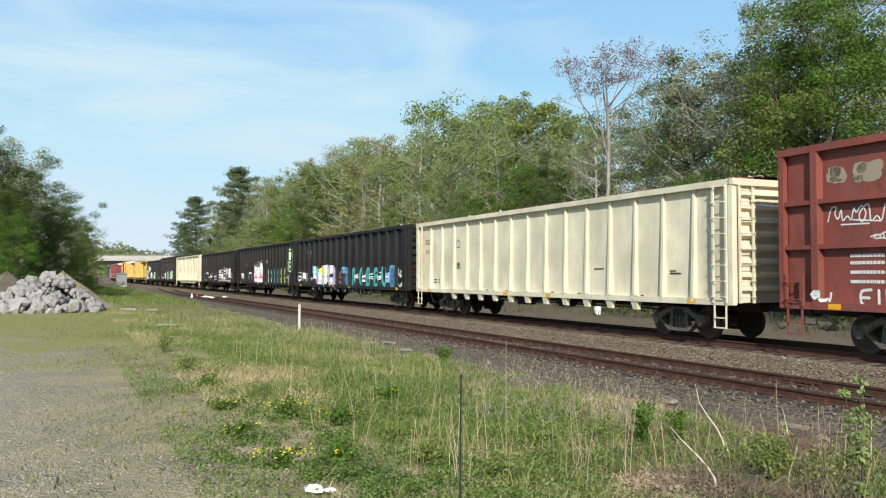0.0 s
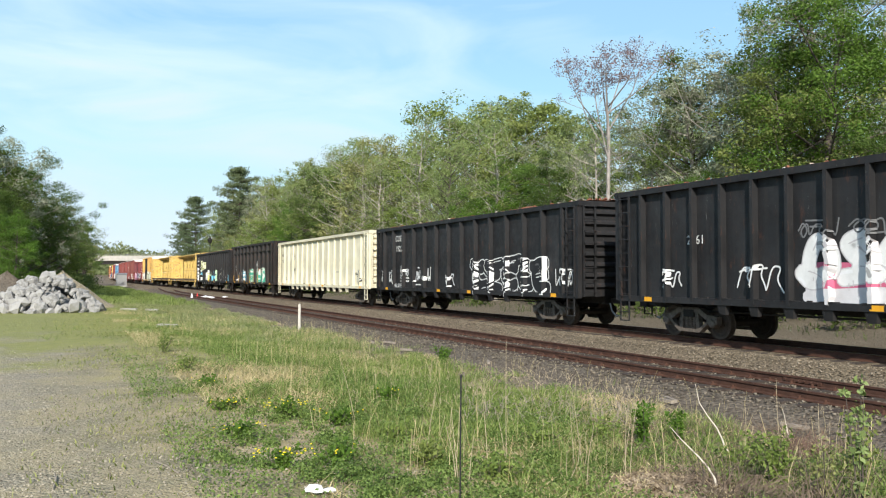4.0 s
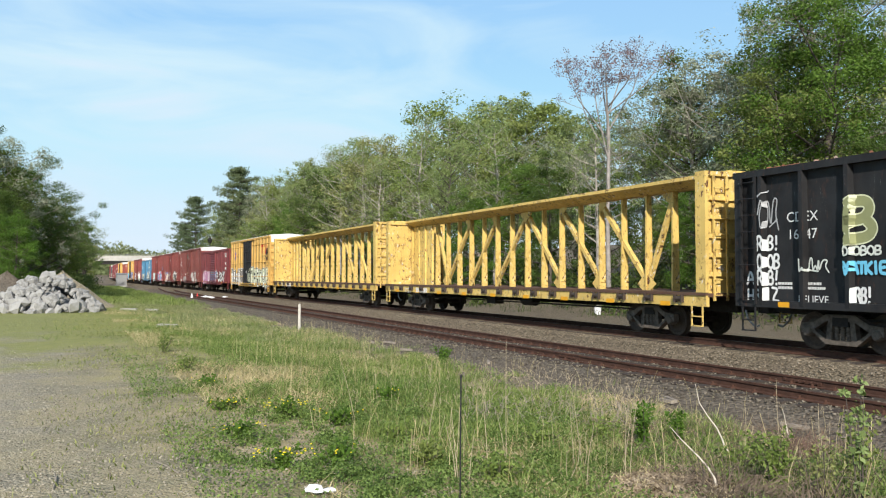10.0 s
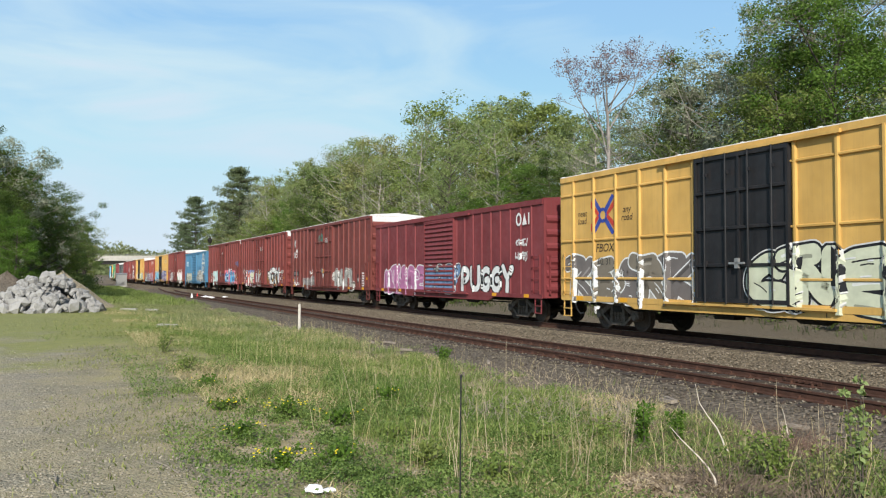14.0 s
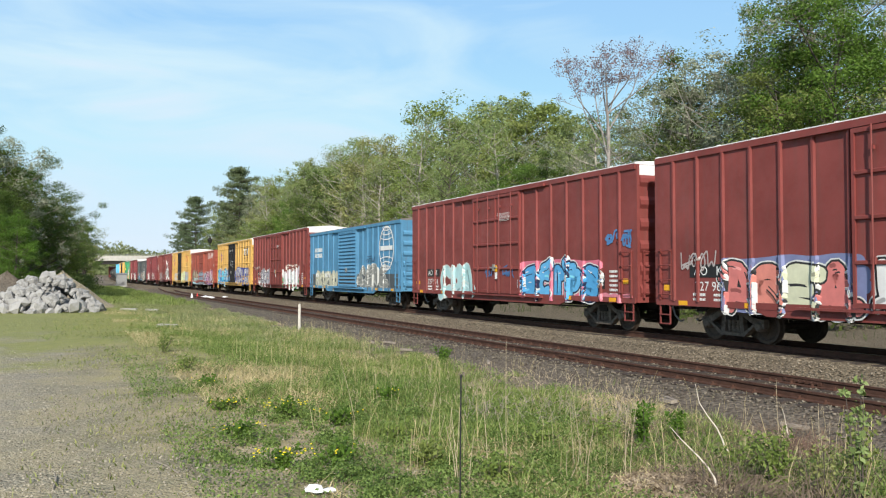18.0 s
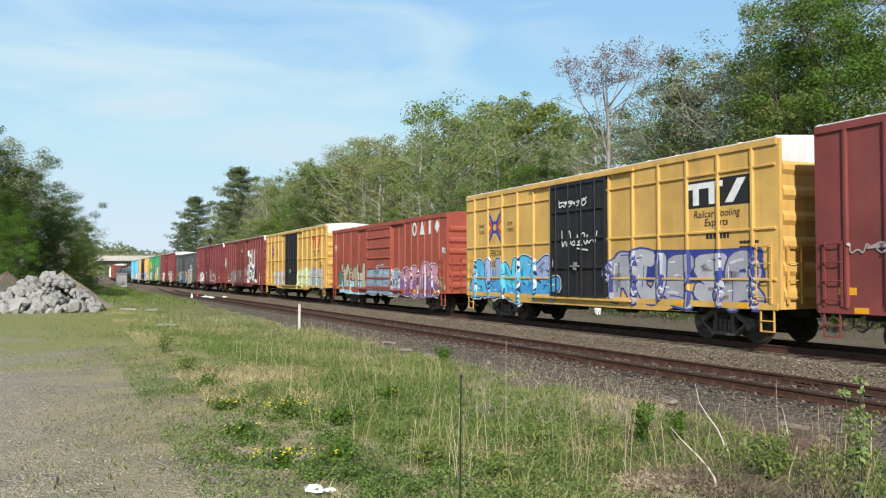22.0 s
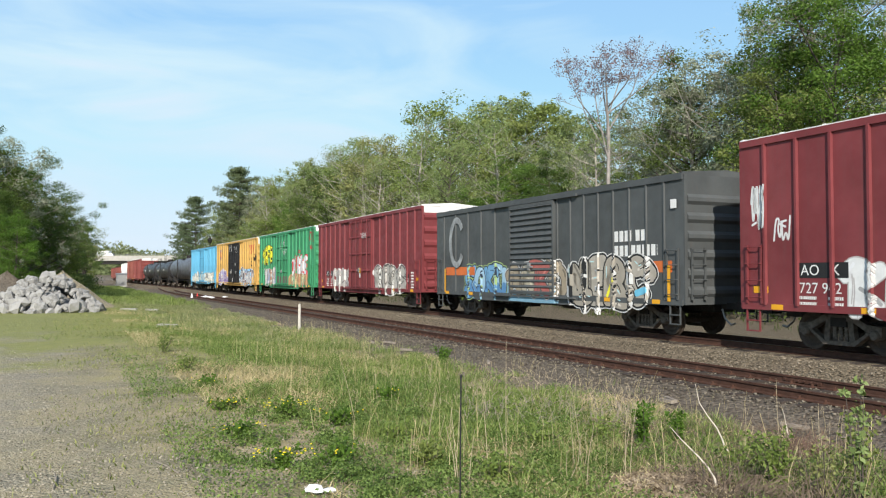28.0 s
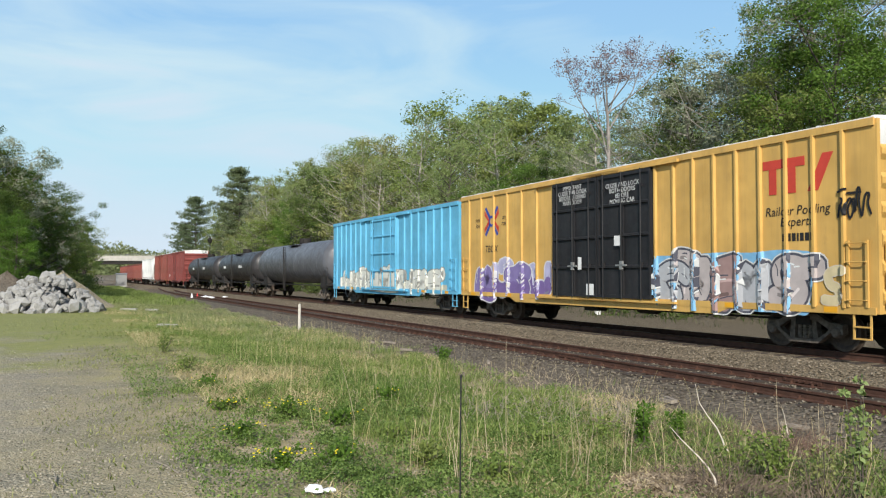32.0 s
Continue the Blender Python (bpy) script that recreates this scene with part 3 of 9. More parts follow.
def build_woods():
    rnd = random.Random(11)
    kinds = [
        make_tree(1, 17, 4.6, 28, 0.22, 72, 0.115, M_LEAF, M_BARK, "tall broadleaf tree in fresh spring leaf at the wood's edge"),
        make_tree(2, 17, 4.4, 28, 0.26, 60, 0.105, M_LEAF_DULL, M_BARK, "tall thinly leafed tree with olive spring buds"),
        make_tree(3, 17, 4.8, 32, 0.08, 240, 0.062, M_LEAF_BRIGHT, M_BARK_DARK, "broad bright green tree in the woods", 0.8, 0.19),
        make_tree(4, 17, 3.8, 28, 0.30, 24, 0.085, M_LEAF_PALE, M_BARK, "slender half-bare tree with pale branches"),
        make_tree(5, 17, 4.8, 32, 0.06, 240, 0.062, M_LEAF_DEEP, M_BARK_DARK, "leafy dark green tree with a dense rounded crown", 0.8, 0.19),
        make_tree(7, 17, 4.4, 28, 0.20, 62, 0.11, M_LEAF_PALE, M_BARK, "pale green tree in young leaf with grey limbs"),
        make_tree(8, 17, 5.2, 30, 0.14, 70, 0.12, M_LEAF, M_BARK, "spreading broadleaf tree with a yellow-green crown", 0.7, 0.23),
        make_tree(9, 17, 4.6, 34, 0.25, 52, 0.075, M_LEAF_PALE, M_BARK_DARK, "feathery tall tree with small pale young leaves", 0.8, 0.17),
    ]
    kinds.append(make_tree(10, 15.4, 4.2, 32, 0.26, 80, 0.07, M_LEAF_SILVER, M_BARK, "tall open tree with small silvery young leaves", 0.8, 0.17, 5))
    kinds.append(make_tree(12, 15.6, 4.2, 30, 0.16, 90, 0.085, M_LEAF, M_BARK_DARK, "rounded olive-green tree in fresh leaf", 0.8, 0.2))
    bare = make_vase_tree(6, 17, 3.6, "nearly bare tree with reddish buds and pale grey limbs")
    used = set()

    def plant(kind, s, q, h, wide=1.0):
        p = along(s, q)
        p.z = ground_z(p.x, p.y) - 0.1
        k = h / 17.0
        m = Matrix.Translation(p) @ Matrix.Rotation(rnd.random() * 6.28, 4, "Z") @ Matrix.Diagonal((k * wide, k * wide, k, 1))
        if kind in used:
            t = copy_thing(kind, Matrix.Identity(4))
            t.matrix_basis = m
        else:
            used.add(kind)
            t = kind
            t.matrix_basis = m
        t["group"] = "trees of the wood"
        return t

    def edge_height(s):
        return float(np.interp(s, (-220, -200, -180, -156, -142, -122, -86, -62, -50, -42, -36, -30, -24, -21, -16, -13, -6, 10, 40),
                               (8, 12, 16, 20.5, 21.8, 22.6, 20.8, 21.4, 18.8, 17.2, 17.2, 16.4, 14.4, 15.4, 16.2, 18.4, 18.0, 17, 16)))

    s = 44.0
    while s > -214:
        near = s > -120
        h = edge_height(s)
        if s > -16:
            front, back = (2, 4, 9, 2, 4), (9, 8, 9, 2)
        elif s > -40:
            front, back = (4, 2, 9, 4), (8, 9, 3, 5)
        else:
            front, back = (0, 1, 9, 5, 4, 6, 2, 3), (1, 5, 9, 0, 3, 6, 8)
        if s > -160:
            plant(kinds[rnd.choice(front)], s, 13.5 + rnd.uniform(-1.5, 1.5), h * rnd.uniform(0.38, 0.72), rnd.uniform(1.1, 1.5))
        plant(kinds[rnd.choice(back)], s - 2, 19 + rnd.uniform(-2, 2), h * rnd.uniform(0.80, 1.0), rnd.uniform(0.95, 1.3))
        if rnd.random() < 0.75:
            plant(kinds[rnd.choice(back)], s + 1, 27 + rnd.uniform(-3, 3), h * rnd.uniform(0.86, 1.05), 1.25)
        s -= rnd.uniform(4.2, 6.0) if near else rnd.uniform(7, 9.5)
    plant(bare, -17.9, 12.2, 16.2)
    for s, q, h, k in ((-108, 13, 19, 3), (-96, 14, 17, 3), (-84, 12.5, 18, 5), (-72, 13.5, 19, 3), (-63, 13, 17.5, 3), (-55, 12, 15, 3), (-47, 13, 16.5, 3), (-40, 12.5, 14, 7), (-33, 13, 15, 3), (-20, 13, 13, 3)):
        plant(kinds[k], s, q, h, 0.9)
    plant(kinds[8], -17.0, 18.0, 15.6, 1.15)
    plant(kinds[8], -12.2, 19.0, 16.6, 1.35)
    plant(kinds[8], -9.5, 20.0, 19.5, 1.2)
    plant(kinds[2], -5.5, 14.5, 16.5, 1.2)
    # the yard's edge, far to the other side
    for u, y, h, k in ((-0.532, 55, 6.4, 2), (-0.560, 60, 7.0, 2), (-0.560, 59, 9.0, 4), (-0.545, 66, 14.6, 8), (-0.575, 63, 13.2, 4), (-0.59, 66, 14.2, 4), (-0.510, 75, 12.8, 4), (-0.490, 85, 12.4, 8), (-0.474, 96, 11.2, 4), (-0.534, 90, 14, 0), (-0.462, 107, 10.2, 4), (-0.506, 110, 12, 6),
                       (-0.452, 121, 10.0, 4), (-0.443, 141, 11.5, 7), (-0.62, 70, 14, 4), (-0.446, 160, 10, 4), (-0.440, 185, 9.5, 6), (-0.445, 205, 9, 4), (-0.440, 235, 9.5, 4), (-0.442, 262, 10, 0), (-0.478, 126, 11, 4), (-0.525, 72, 11, 4), (-0.498, 79, 8, 4)):
        x = u * y
        t = plant(kinds[k], station(x, y), lateral(x, y), h, 1.35)
        t.location = (x, y, ground_z(x, y) - 0.1)
        t["group"] = "trees beside the yard"
    pine = make_conifer(21, 21, 6.2, "dark green pine with layered boughs")
    p = along(-178, 13)
    pine.matrix_basis = Matrix.Translation((p.x, p.y, ground_z(p.x, p.y)))
    for s, q, k in ((-142, 16, 1.12), (-204, 14, 0.75)):
        p = along(s, q)
        copy_thing(pine, Matrix.Identity(4)).matrix_basis = Matrix.Translation((p.x, p.y, ground_z(p.x, p.y))) @ Matrix.Diagonal((k, k, k, 1))


def build_brush():
    """Undergrowth below the wood: many low clumps that nobody could count."""
    rng = np.random.default_rng(31)
    cs, rs = [], []
    for _ in range(900):
        s, q = rng.uniform(-200, 40), rng.uniform(10.4, 17)
        if rng.random() > 0.35 + 0.13 * (q - 10.4):
            continue
        p = along(s, q)
        h = rng.uniform(0.3, 0.7) + 0.34 * max(0, q - 10.4)
        for k in range(2):
            cs.append((p.x + rng.normal() * 0.5, p.y + rng.normal() * 0.5, ground_z(p.x, p.y) + h * (0.35 + 0.6 * k)))
            rs.append(0.5 + h * 0.45)
    for _ in range(420):
        u = rng.random()
        y = 56 + 150 * u ** 1.3
        x = y * (-0.545 + 0.09 * min(1.0, u * 2.5)) + rng.normal() * 1.2
        if lateral(x, y) > -9:
            continue
        h = rng.uniform(0.6, 2.4)
        cs.append((x, y, ground_z(x, y) + h * 0.6))
        rs.append(0.7 + 0.3 * h)
    v, f = leaves(rng, cs, rs, 75, 0.12, 0.8)
    ob = new("undergrowth", quick_mesh("undergrowth", v, f, M_SHRUB))
    tagged(ob, "low green bushes and weeds under the trees", "undergrowth", kind="stuff")


build_ground()
build_ballast()
build_tracks()
build_woods()
build_brush()


# ---- railcars ----
# in a car's own space x points the way it runs, y away from the camera, z up from the rail heads
HALF = 1.6
WHEEL_R = 0.44
SPEED, SLACK = 14.565, 0.00174
cars, wheelsets = [], []


def run_of(t):
    """How far the train has come at t seconds."""
    return SPEED * t + SLACK * (t - 16.0) ** 2


def truck_meshes():
    top = [(-1.06, 0.40), (-1.06, 0.62), (-0.70, 0.66), (-0.38, 0.84), (0.38, 0.84), (0.70, 0.66), (1.06, 0.62), (1.06, 0.40), (0.70, 0.50), (0.34, 0.70), (-0.34, 0.70), (-0.70, 0.50)]
    low = [(-0.70, 0.50), (-0.62, 0.42), (-0.36, 0.26), (0.36, 0.26), (0.62, 0.42), (0.70, 0.50), (0.78, 0.46), (0.40, 0.17), (-0.40, 0.17), (-0.78, 0.46)]
    g = Geo().prism(top, -0.09, 0.09).prism(low, -0.09, 0.09)
    g.prism([(-0.40, 0.26), (-0.26, 0.26), (-0.22, 0.72), (-0.34, 0.72)], -0.07, 0.07)
    g.prism([(0.26, 0.26), (0.40, 0.26), (0.34, 0.72), (0.22, 0.72)], -0.07, 0.07)
    side = g.mesh("side_frame", M_TRUCK)
    coil = [(0.27 + 0.031 * k, 0.062 if k % 2 else 0.048) for k in range(11)]
    spring = Geo().lathe(coil, "z", 8).mesh("spring", M_TRUCK)
    bolster = Geo().box(-0.2, 0.2, -1.1, 1.1, 0.58, 0.78).box(-0.3, 0.3, -0.3, 0.3, 0.78, 0.84).mesh("truck", M_UNDER)
    wheel = [(-0.82, 0.0), (-0.82, 0.07), (-0.80, 0.12), (-0.79, 0.30), (-0.83, 0.36), (-0.83, WHEEL_R - 0.01), (-0.73, WHEEL_R), (-0.715, WHEEL_R + 0.025), (-0.69, WHEEL_R + 0.02), (-0.69, 0.36), (-0.75, 0.30), (-0.74, 0.12), (-0.70, 0.09)]
    g = Geo().lathe(wheel, n=28).lathe([(-a, r) for a, r in wheel][::-1], n=28).tube((0, -1.0, 0), (0, 1.0, 0), 0.085, n=10)
    g.box(0.10, 0.16, -0.826, -0.812, 0.05, 0.12).box(-0.16, -0.10, -0.826, -0.812, -0.12, -0.05)
    wheelset = g.mesh("wheelset", M_WHEEL)
    cap = Geo().lathe([(-1.14, 0.0), (-1.14, 0.09), (-1.10, 0.12), (-0.92, 0.13)], n=12).mesh("bearing_cap", M_TRUCK)
    return side, spring, bolster, wheelset, cap


SIDE_FRAME, SPRING, BOLSTER, WHEELSET, CAP = truck_meshes()
COUPLER = Geo().box(-0.3, 0.55, -0.09, 0.09, 0.78, 0.96).prism([(0.45, -0.2), (0.72, -0.2), (0.80, -0.05), (0.68, 0.03), (0.78, 0.15), (0.70, 0.2), (0.45, 0.16)], 0.73, 1.0, "z").mesh("coupler", M_UNDER)
HOSE = Geo().tube((0, 0, 0.8), (0.1, 0, 0.55), 0.025, n=6).tube((0.1, 0, 0.55), (0.3, 0.02, 0.38), 0.025, n=6).tube((0.3, 0.02, 0.38), (0.42, 0.05, 0.42), 0.03, n=6).mesh("brake_hose", M_STEELGREY)


def start_car(name, label, category, s0, length, inset=2.3):
    """An empty car with its trucks, couplers and hoses."""
    car = tagged(new(name), label, category, "cars of the freight train")
    cars.append((car, s0))
    bx = length / 2 - inset
    for x in (-bx, bx):
        truck = part("truck", BOLSTER, car, at=pose(x, 0, 0))
        for y in (-1.0, 1.0):
            part("side_frame", SIDE_FRAME, truck, at=pose(0, y, 0))
            for x in (-0.15, 0.0, 0.15):
                part("spring", SPRING, truck, at=pose(x, y, 0))
        for a in (-0.89, 0.89):
            w = part("wheelset", WHEELSET, truck, at=pose(a, 0, WHEEL_R))
            wheelsets.append((w, a))
            part("bearing_cap", CAP, truck, at=pose(a, 0, WHEEL_R))
            part("bearing_cap", CAP, truck, at=pose(a, 0, WHEEL_R, 0, 0, 180))
    for a in (0, 180):
        part("coupler", COUPLER, car, at=pose((length / 2) * (1 if a == 0 else -1), 0, 0, 0, 0, a))
        part("brake_hose", HOSE, car, at=pose((length / 2 + 0.1) * (1 if a == 0 else -1), -0.35 if a == 0 else 0.35, 0, 0, 0, a))
    return car


def ladder_mesh(width, z0, z1, mat, step=0.4):
    g = Geo()
    for x in (-width / 2, width / 2):
        g.box(x - 0.03, x + 0.03, -0.05, 0.0, z0, z1)
    z = z0 + 0.15
    while z < z1:
        g.tube((-width / 2, -0.09, z), (width / 2, -0.09, z), 0.014, n=6)
        g.box(-width / 2 - 0.015, -width / 2 + 0.015, -0.10, -0.04, z - 0.015, z + 0.015)
        g.box(width / 2 - 0.015, width / 2 + 0.015, -0.10, -0.04, z - 0.015, z + 0.015)
        z += step
    return g.mesh("ladder", mat)


def step_mesh(mat):
    g = Geo()
    for x in (-0.2, 0.2):
        g.box(x - 0.02, x + 0.02, -0.03, 0.0, 0.38, 0.95)
    for z in (0.39, 0.64):
        g.box(-0.2, 0.2, -0.06, 0.02, z - 0.015, z + 0.015)
    return g.mesh("sill_step", mat)


LADDERS = {}


def add_ladder(car, x, y, z0, z1, mat, turn=0, width=0.45):
    key = (width, z0, z1, mat.name)
    if key not in LADDERS:
        LADDERS[key] = ladder_mesh(width, z0, z1, mat)
    return part("ladder", LADDERS[key], car, at=pose(x, y, 0, 0, 0, turn))


STEPS = {}


def add_steps(car, length, mat):
    if mat.name not in STEPS:
        STEPS[mat.name] = step_mesh(mat)
    for x in (-length / 2 + 0.35, length / 2 - 0.35):
        part("sill_step", STEPS[mat.name], car, at=pose(x, -HALF + 0.02, 0))
        part("sill_step", STEPS[mat.name], car, at=pose(x, HALF - 0.02, 0, 0, 0, 180))


def write(car, text, x, z, size, mat, proud=0.012, align="CENTER", shear=0.0, bold=0.0, label=""):
    """Lettering on the camera's side of a car, as a flat mesh."""
    cu = bpy.data.curves.new("lettering", "FONT")
    cu.body, cu.size, cu.align_x, cu.shear, cu.offset = text, size, align, shear, bold
    cu.space_line, cu.resolution_u = 0.85, 3
    tmp = bpy.data.objects.new("lettering", cu)
    me = bpy.data.meshes.new_from_object(tmp)
    bpy.data.objects.remove(tmp)
    bpy.data.curves.remove(cu)
    me.materials.clear()
    me.materials.append(mat)
    at = pose(x, -HALF - proud, z, 90, 0, 0)
    if size < 0.25:
        return tagged(part("lettering", me, car, label, at=at), kind="stuff")
    # larger letters are parts of their own
    home = list(range(len(me.vertices)))

    def root(i):
        while home[i] != i:
            home[i] = home[home[i]]
            i = home[i]
        return i

    for f in me.polygons:
        for v in f.vertices[1:]:
            home[root(v)] = root(f.vertices[0])
    glyphs = {}
    for f in me.polygons:
        glyphs.setdefault(root(f.vertices[0]), []).append(tuple(f.vertices))
    for faces in glyphs.values():
        used = sorted({v for f in faces for v in f})
        spot = {v: i for i, v in enumerate(used)}
        glyph = bpy.data.meshes.new("letter")
        glyph.from_pydata([tuple(me.vertices[v].co) for v in used], [], [tuple(spot[v] for v in f) for f in faces])
        glyph.materials.append(mat)
        glyph.update()
        part("letter", glyph, car, label, at=at)
    bpy.data.meshes.remove(me)


def bars(car, rows, mat, proud=0.012, label=""):
    """Small unreadable stencilling as rows of bars: (x0, x1, z, height)."""
    g = Geo()
    for x0, x1, z, h in rows:
        x = x0
        k = 0
        while x < x1:
            w = h * (0.55 if (k * 7 + int(x * 13)) % 5 else 0.25)
            g.box(x, min(x + w, x1), -HALF - proud, -HALF - proud + 0.004, z, z + h)
            x += w + h * 0.22
            k += 1
    return tagged(part("stencilling", g.mesh("stencilling", mat), car, label), kind="stuff")


END_RIBS = {}


def add_end(car, x, w, z0, z1, mat, band=None, ribs=6, turn=0, deep=0.07, top_gap=0.60):
    """A corrugated end wall, facing +x, with its corner posts and level ribs."""
    key = (w, z0, z1, mat.name, band.name if band else "", ribs, deep)
    if key not in END_RIBS:
        top = z1 - top_gap
        wall = Geo().box(-0.06, 0.0, -w, w, z0, z1).mesh("end_wall", mat)
        corner = Geo().box(0.0, 0.05, 0.0, 0.1, z0, z1).mesh("corner_bar", mat)
        stripe = Geo().box(0.0, 0.012, -w + 0.1, w - 0.1, top + 0.02, z1 - 0.01).mesh("end_band", band) if band else None
        h = (top - z0) / ribs * 0.30
        rib = Geo().prism([(0.0, -h), (deep, -h * 0.35), (deep, h * 0.35), (0.0, h)], -w + 0.12, w - 0.12, "y").mesh("end_rib", mat)
        END_RIBS[key] = (wall, corner, stripe, rib, [z0 + 0.35 + (top - z0 - 0.4) * k / max(1, ribs - 1) for k in range(ribs)])
    wall, corner, stripe, rib, zs = END_RIBS[key]
    end = part("end_wall", wall, car, at=pose(x, 0, 0, 0, 0, turn))
    for y in (-w, w - 0.1):
        part("corner_bar", corner, end, at=pose(0, y, 0))
    if stripe:
        part("end_band", stripe, end, "painted band across the top of the end")
    for z in zs:
        part("end_rib", rib, end, at=pose(0, 0, z))
    return end


def roof_mesh(length, w, z, mat, seams=14, rise=0.16):
    g = Geo().prism([(-w - 0.02, z), (-w - 0.02, z + 0.05), (0, z + rise), (w + 0.02, z + 0.05), (w + 0.02, z)], -length / 2, length / 2, "x")
    seam = Geo().prism([(-w + 0.02, z + 0.045), (-w + 0.02, z + 0.075), (0, z + rise + 0.03), (w - 0.02, z + 0.075), (w - 0.02, z + 0.045)], -0.035, 0.035, "x")
    return g.mesh("roof", mat), seam.mesh("roof_seam", mat), [-length / 2 + 0.05 + (length - 0.1) * k / seams for k in range(seams + 1)]


def add_underframe(car, length, z):
    g = Geo().box(-length / 2 + 0.2, length / 2 - 0.2, -0.35, 0.35, z - 0.18, z + 0.25)
    for k in range(9):
        x = -length / 2 + 3.6 + (length - 7.2) * k / 8
        g.box(x - 0.06, x + 0.06, -1.5, 1.5, z - 0.02, z + 0.2)
    part("underframe", g.mesh("underframe", M_UNDER), car)
    g = Geo().lathe([(-0.45, 0.0), (-0.45, 0.16), (-0.38, 0.2), (0.38, 0.2), (0.45, 0.16), (0.45, 0.0)], "x", 14)
    part("air_reservoir", g.mesh("air_reservoir", M_UNDER), car, at=pose(1.4, -0.75, z - 0.12))
    g = Geo().tube((-length / 2 + 3, -0.9, z - 0.2), (length / 2 - 3, -0.9, z - 0.2), 0.03, n=6).box(-1.6, -0.9, -1.0, -0.6, z - 0.32, z + 0.05)
    part("brake_gear", g.mesh("brake_gear", M_UNDER), car)


def door_meshes(w, z0, z1, mat, style):
    """A sliding or plug door, its outer face at y = 0, growing towards -y: the panel, its level ribs and their heights."""
    g = Geo().box(-w / 2, w / 2, -0.05, 0.04, z0, z1)
    h = z1 - z0
    edge = Geo().box(-0.035, 0.035, -0.10, -0.05, z0 + 0.1, z1 - 0.1).mesh("door_edge", mat)
    rail = Geo().box(-w / 2, w / 2, -0.10, -0.05, -0.05, 0.05).mesh("door_rail", mat)
    trim = [("door_edge", edge, -w / 2 + 0.035, 0), ("door_edge", edge, w / 2 - 0.035, 0), ("door_rail", rail, 0, z0 + 0.05), ("door_rail", rail, 0, z1 - 0.05)]
    if style == "louvre":
        n = 16
        rib = Geo().prism([(-0.05, -h / n * 0.42), (-0.11, -h / n * 0.2), (-0.05, h / n * 0.35)], -w / 2 + 0.08, w / 2 - 0.08, "x")
        return g.mesh("door", mat), rib.mesh("louvre_slat", mat), [z0 + h * (k + 0.5) / n for k in range(n)], trim
    n = 6 if style == "panel" else 4
    rib = Geo().prism([(-0.05, -0.055), (-0.11, -0.03), (-0.11, 0.03), (-0.05, 0.055)], -w / 2 + 0.07, w / 2 - 0.07, "x")
    if style == "grid":
        trim.append(("door_mullion", edge, 0, 0))
    return g.mesh("door", mat), rib.mesh("door_rib", mat), [z0 + h * k / n for k in range(1, n)], trim


POSTS, DOORS = {}, {}


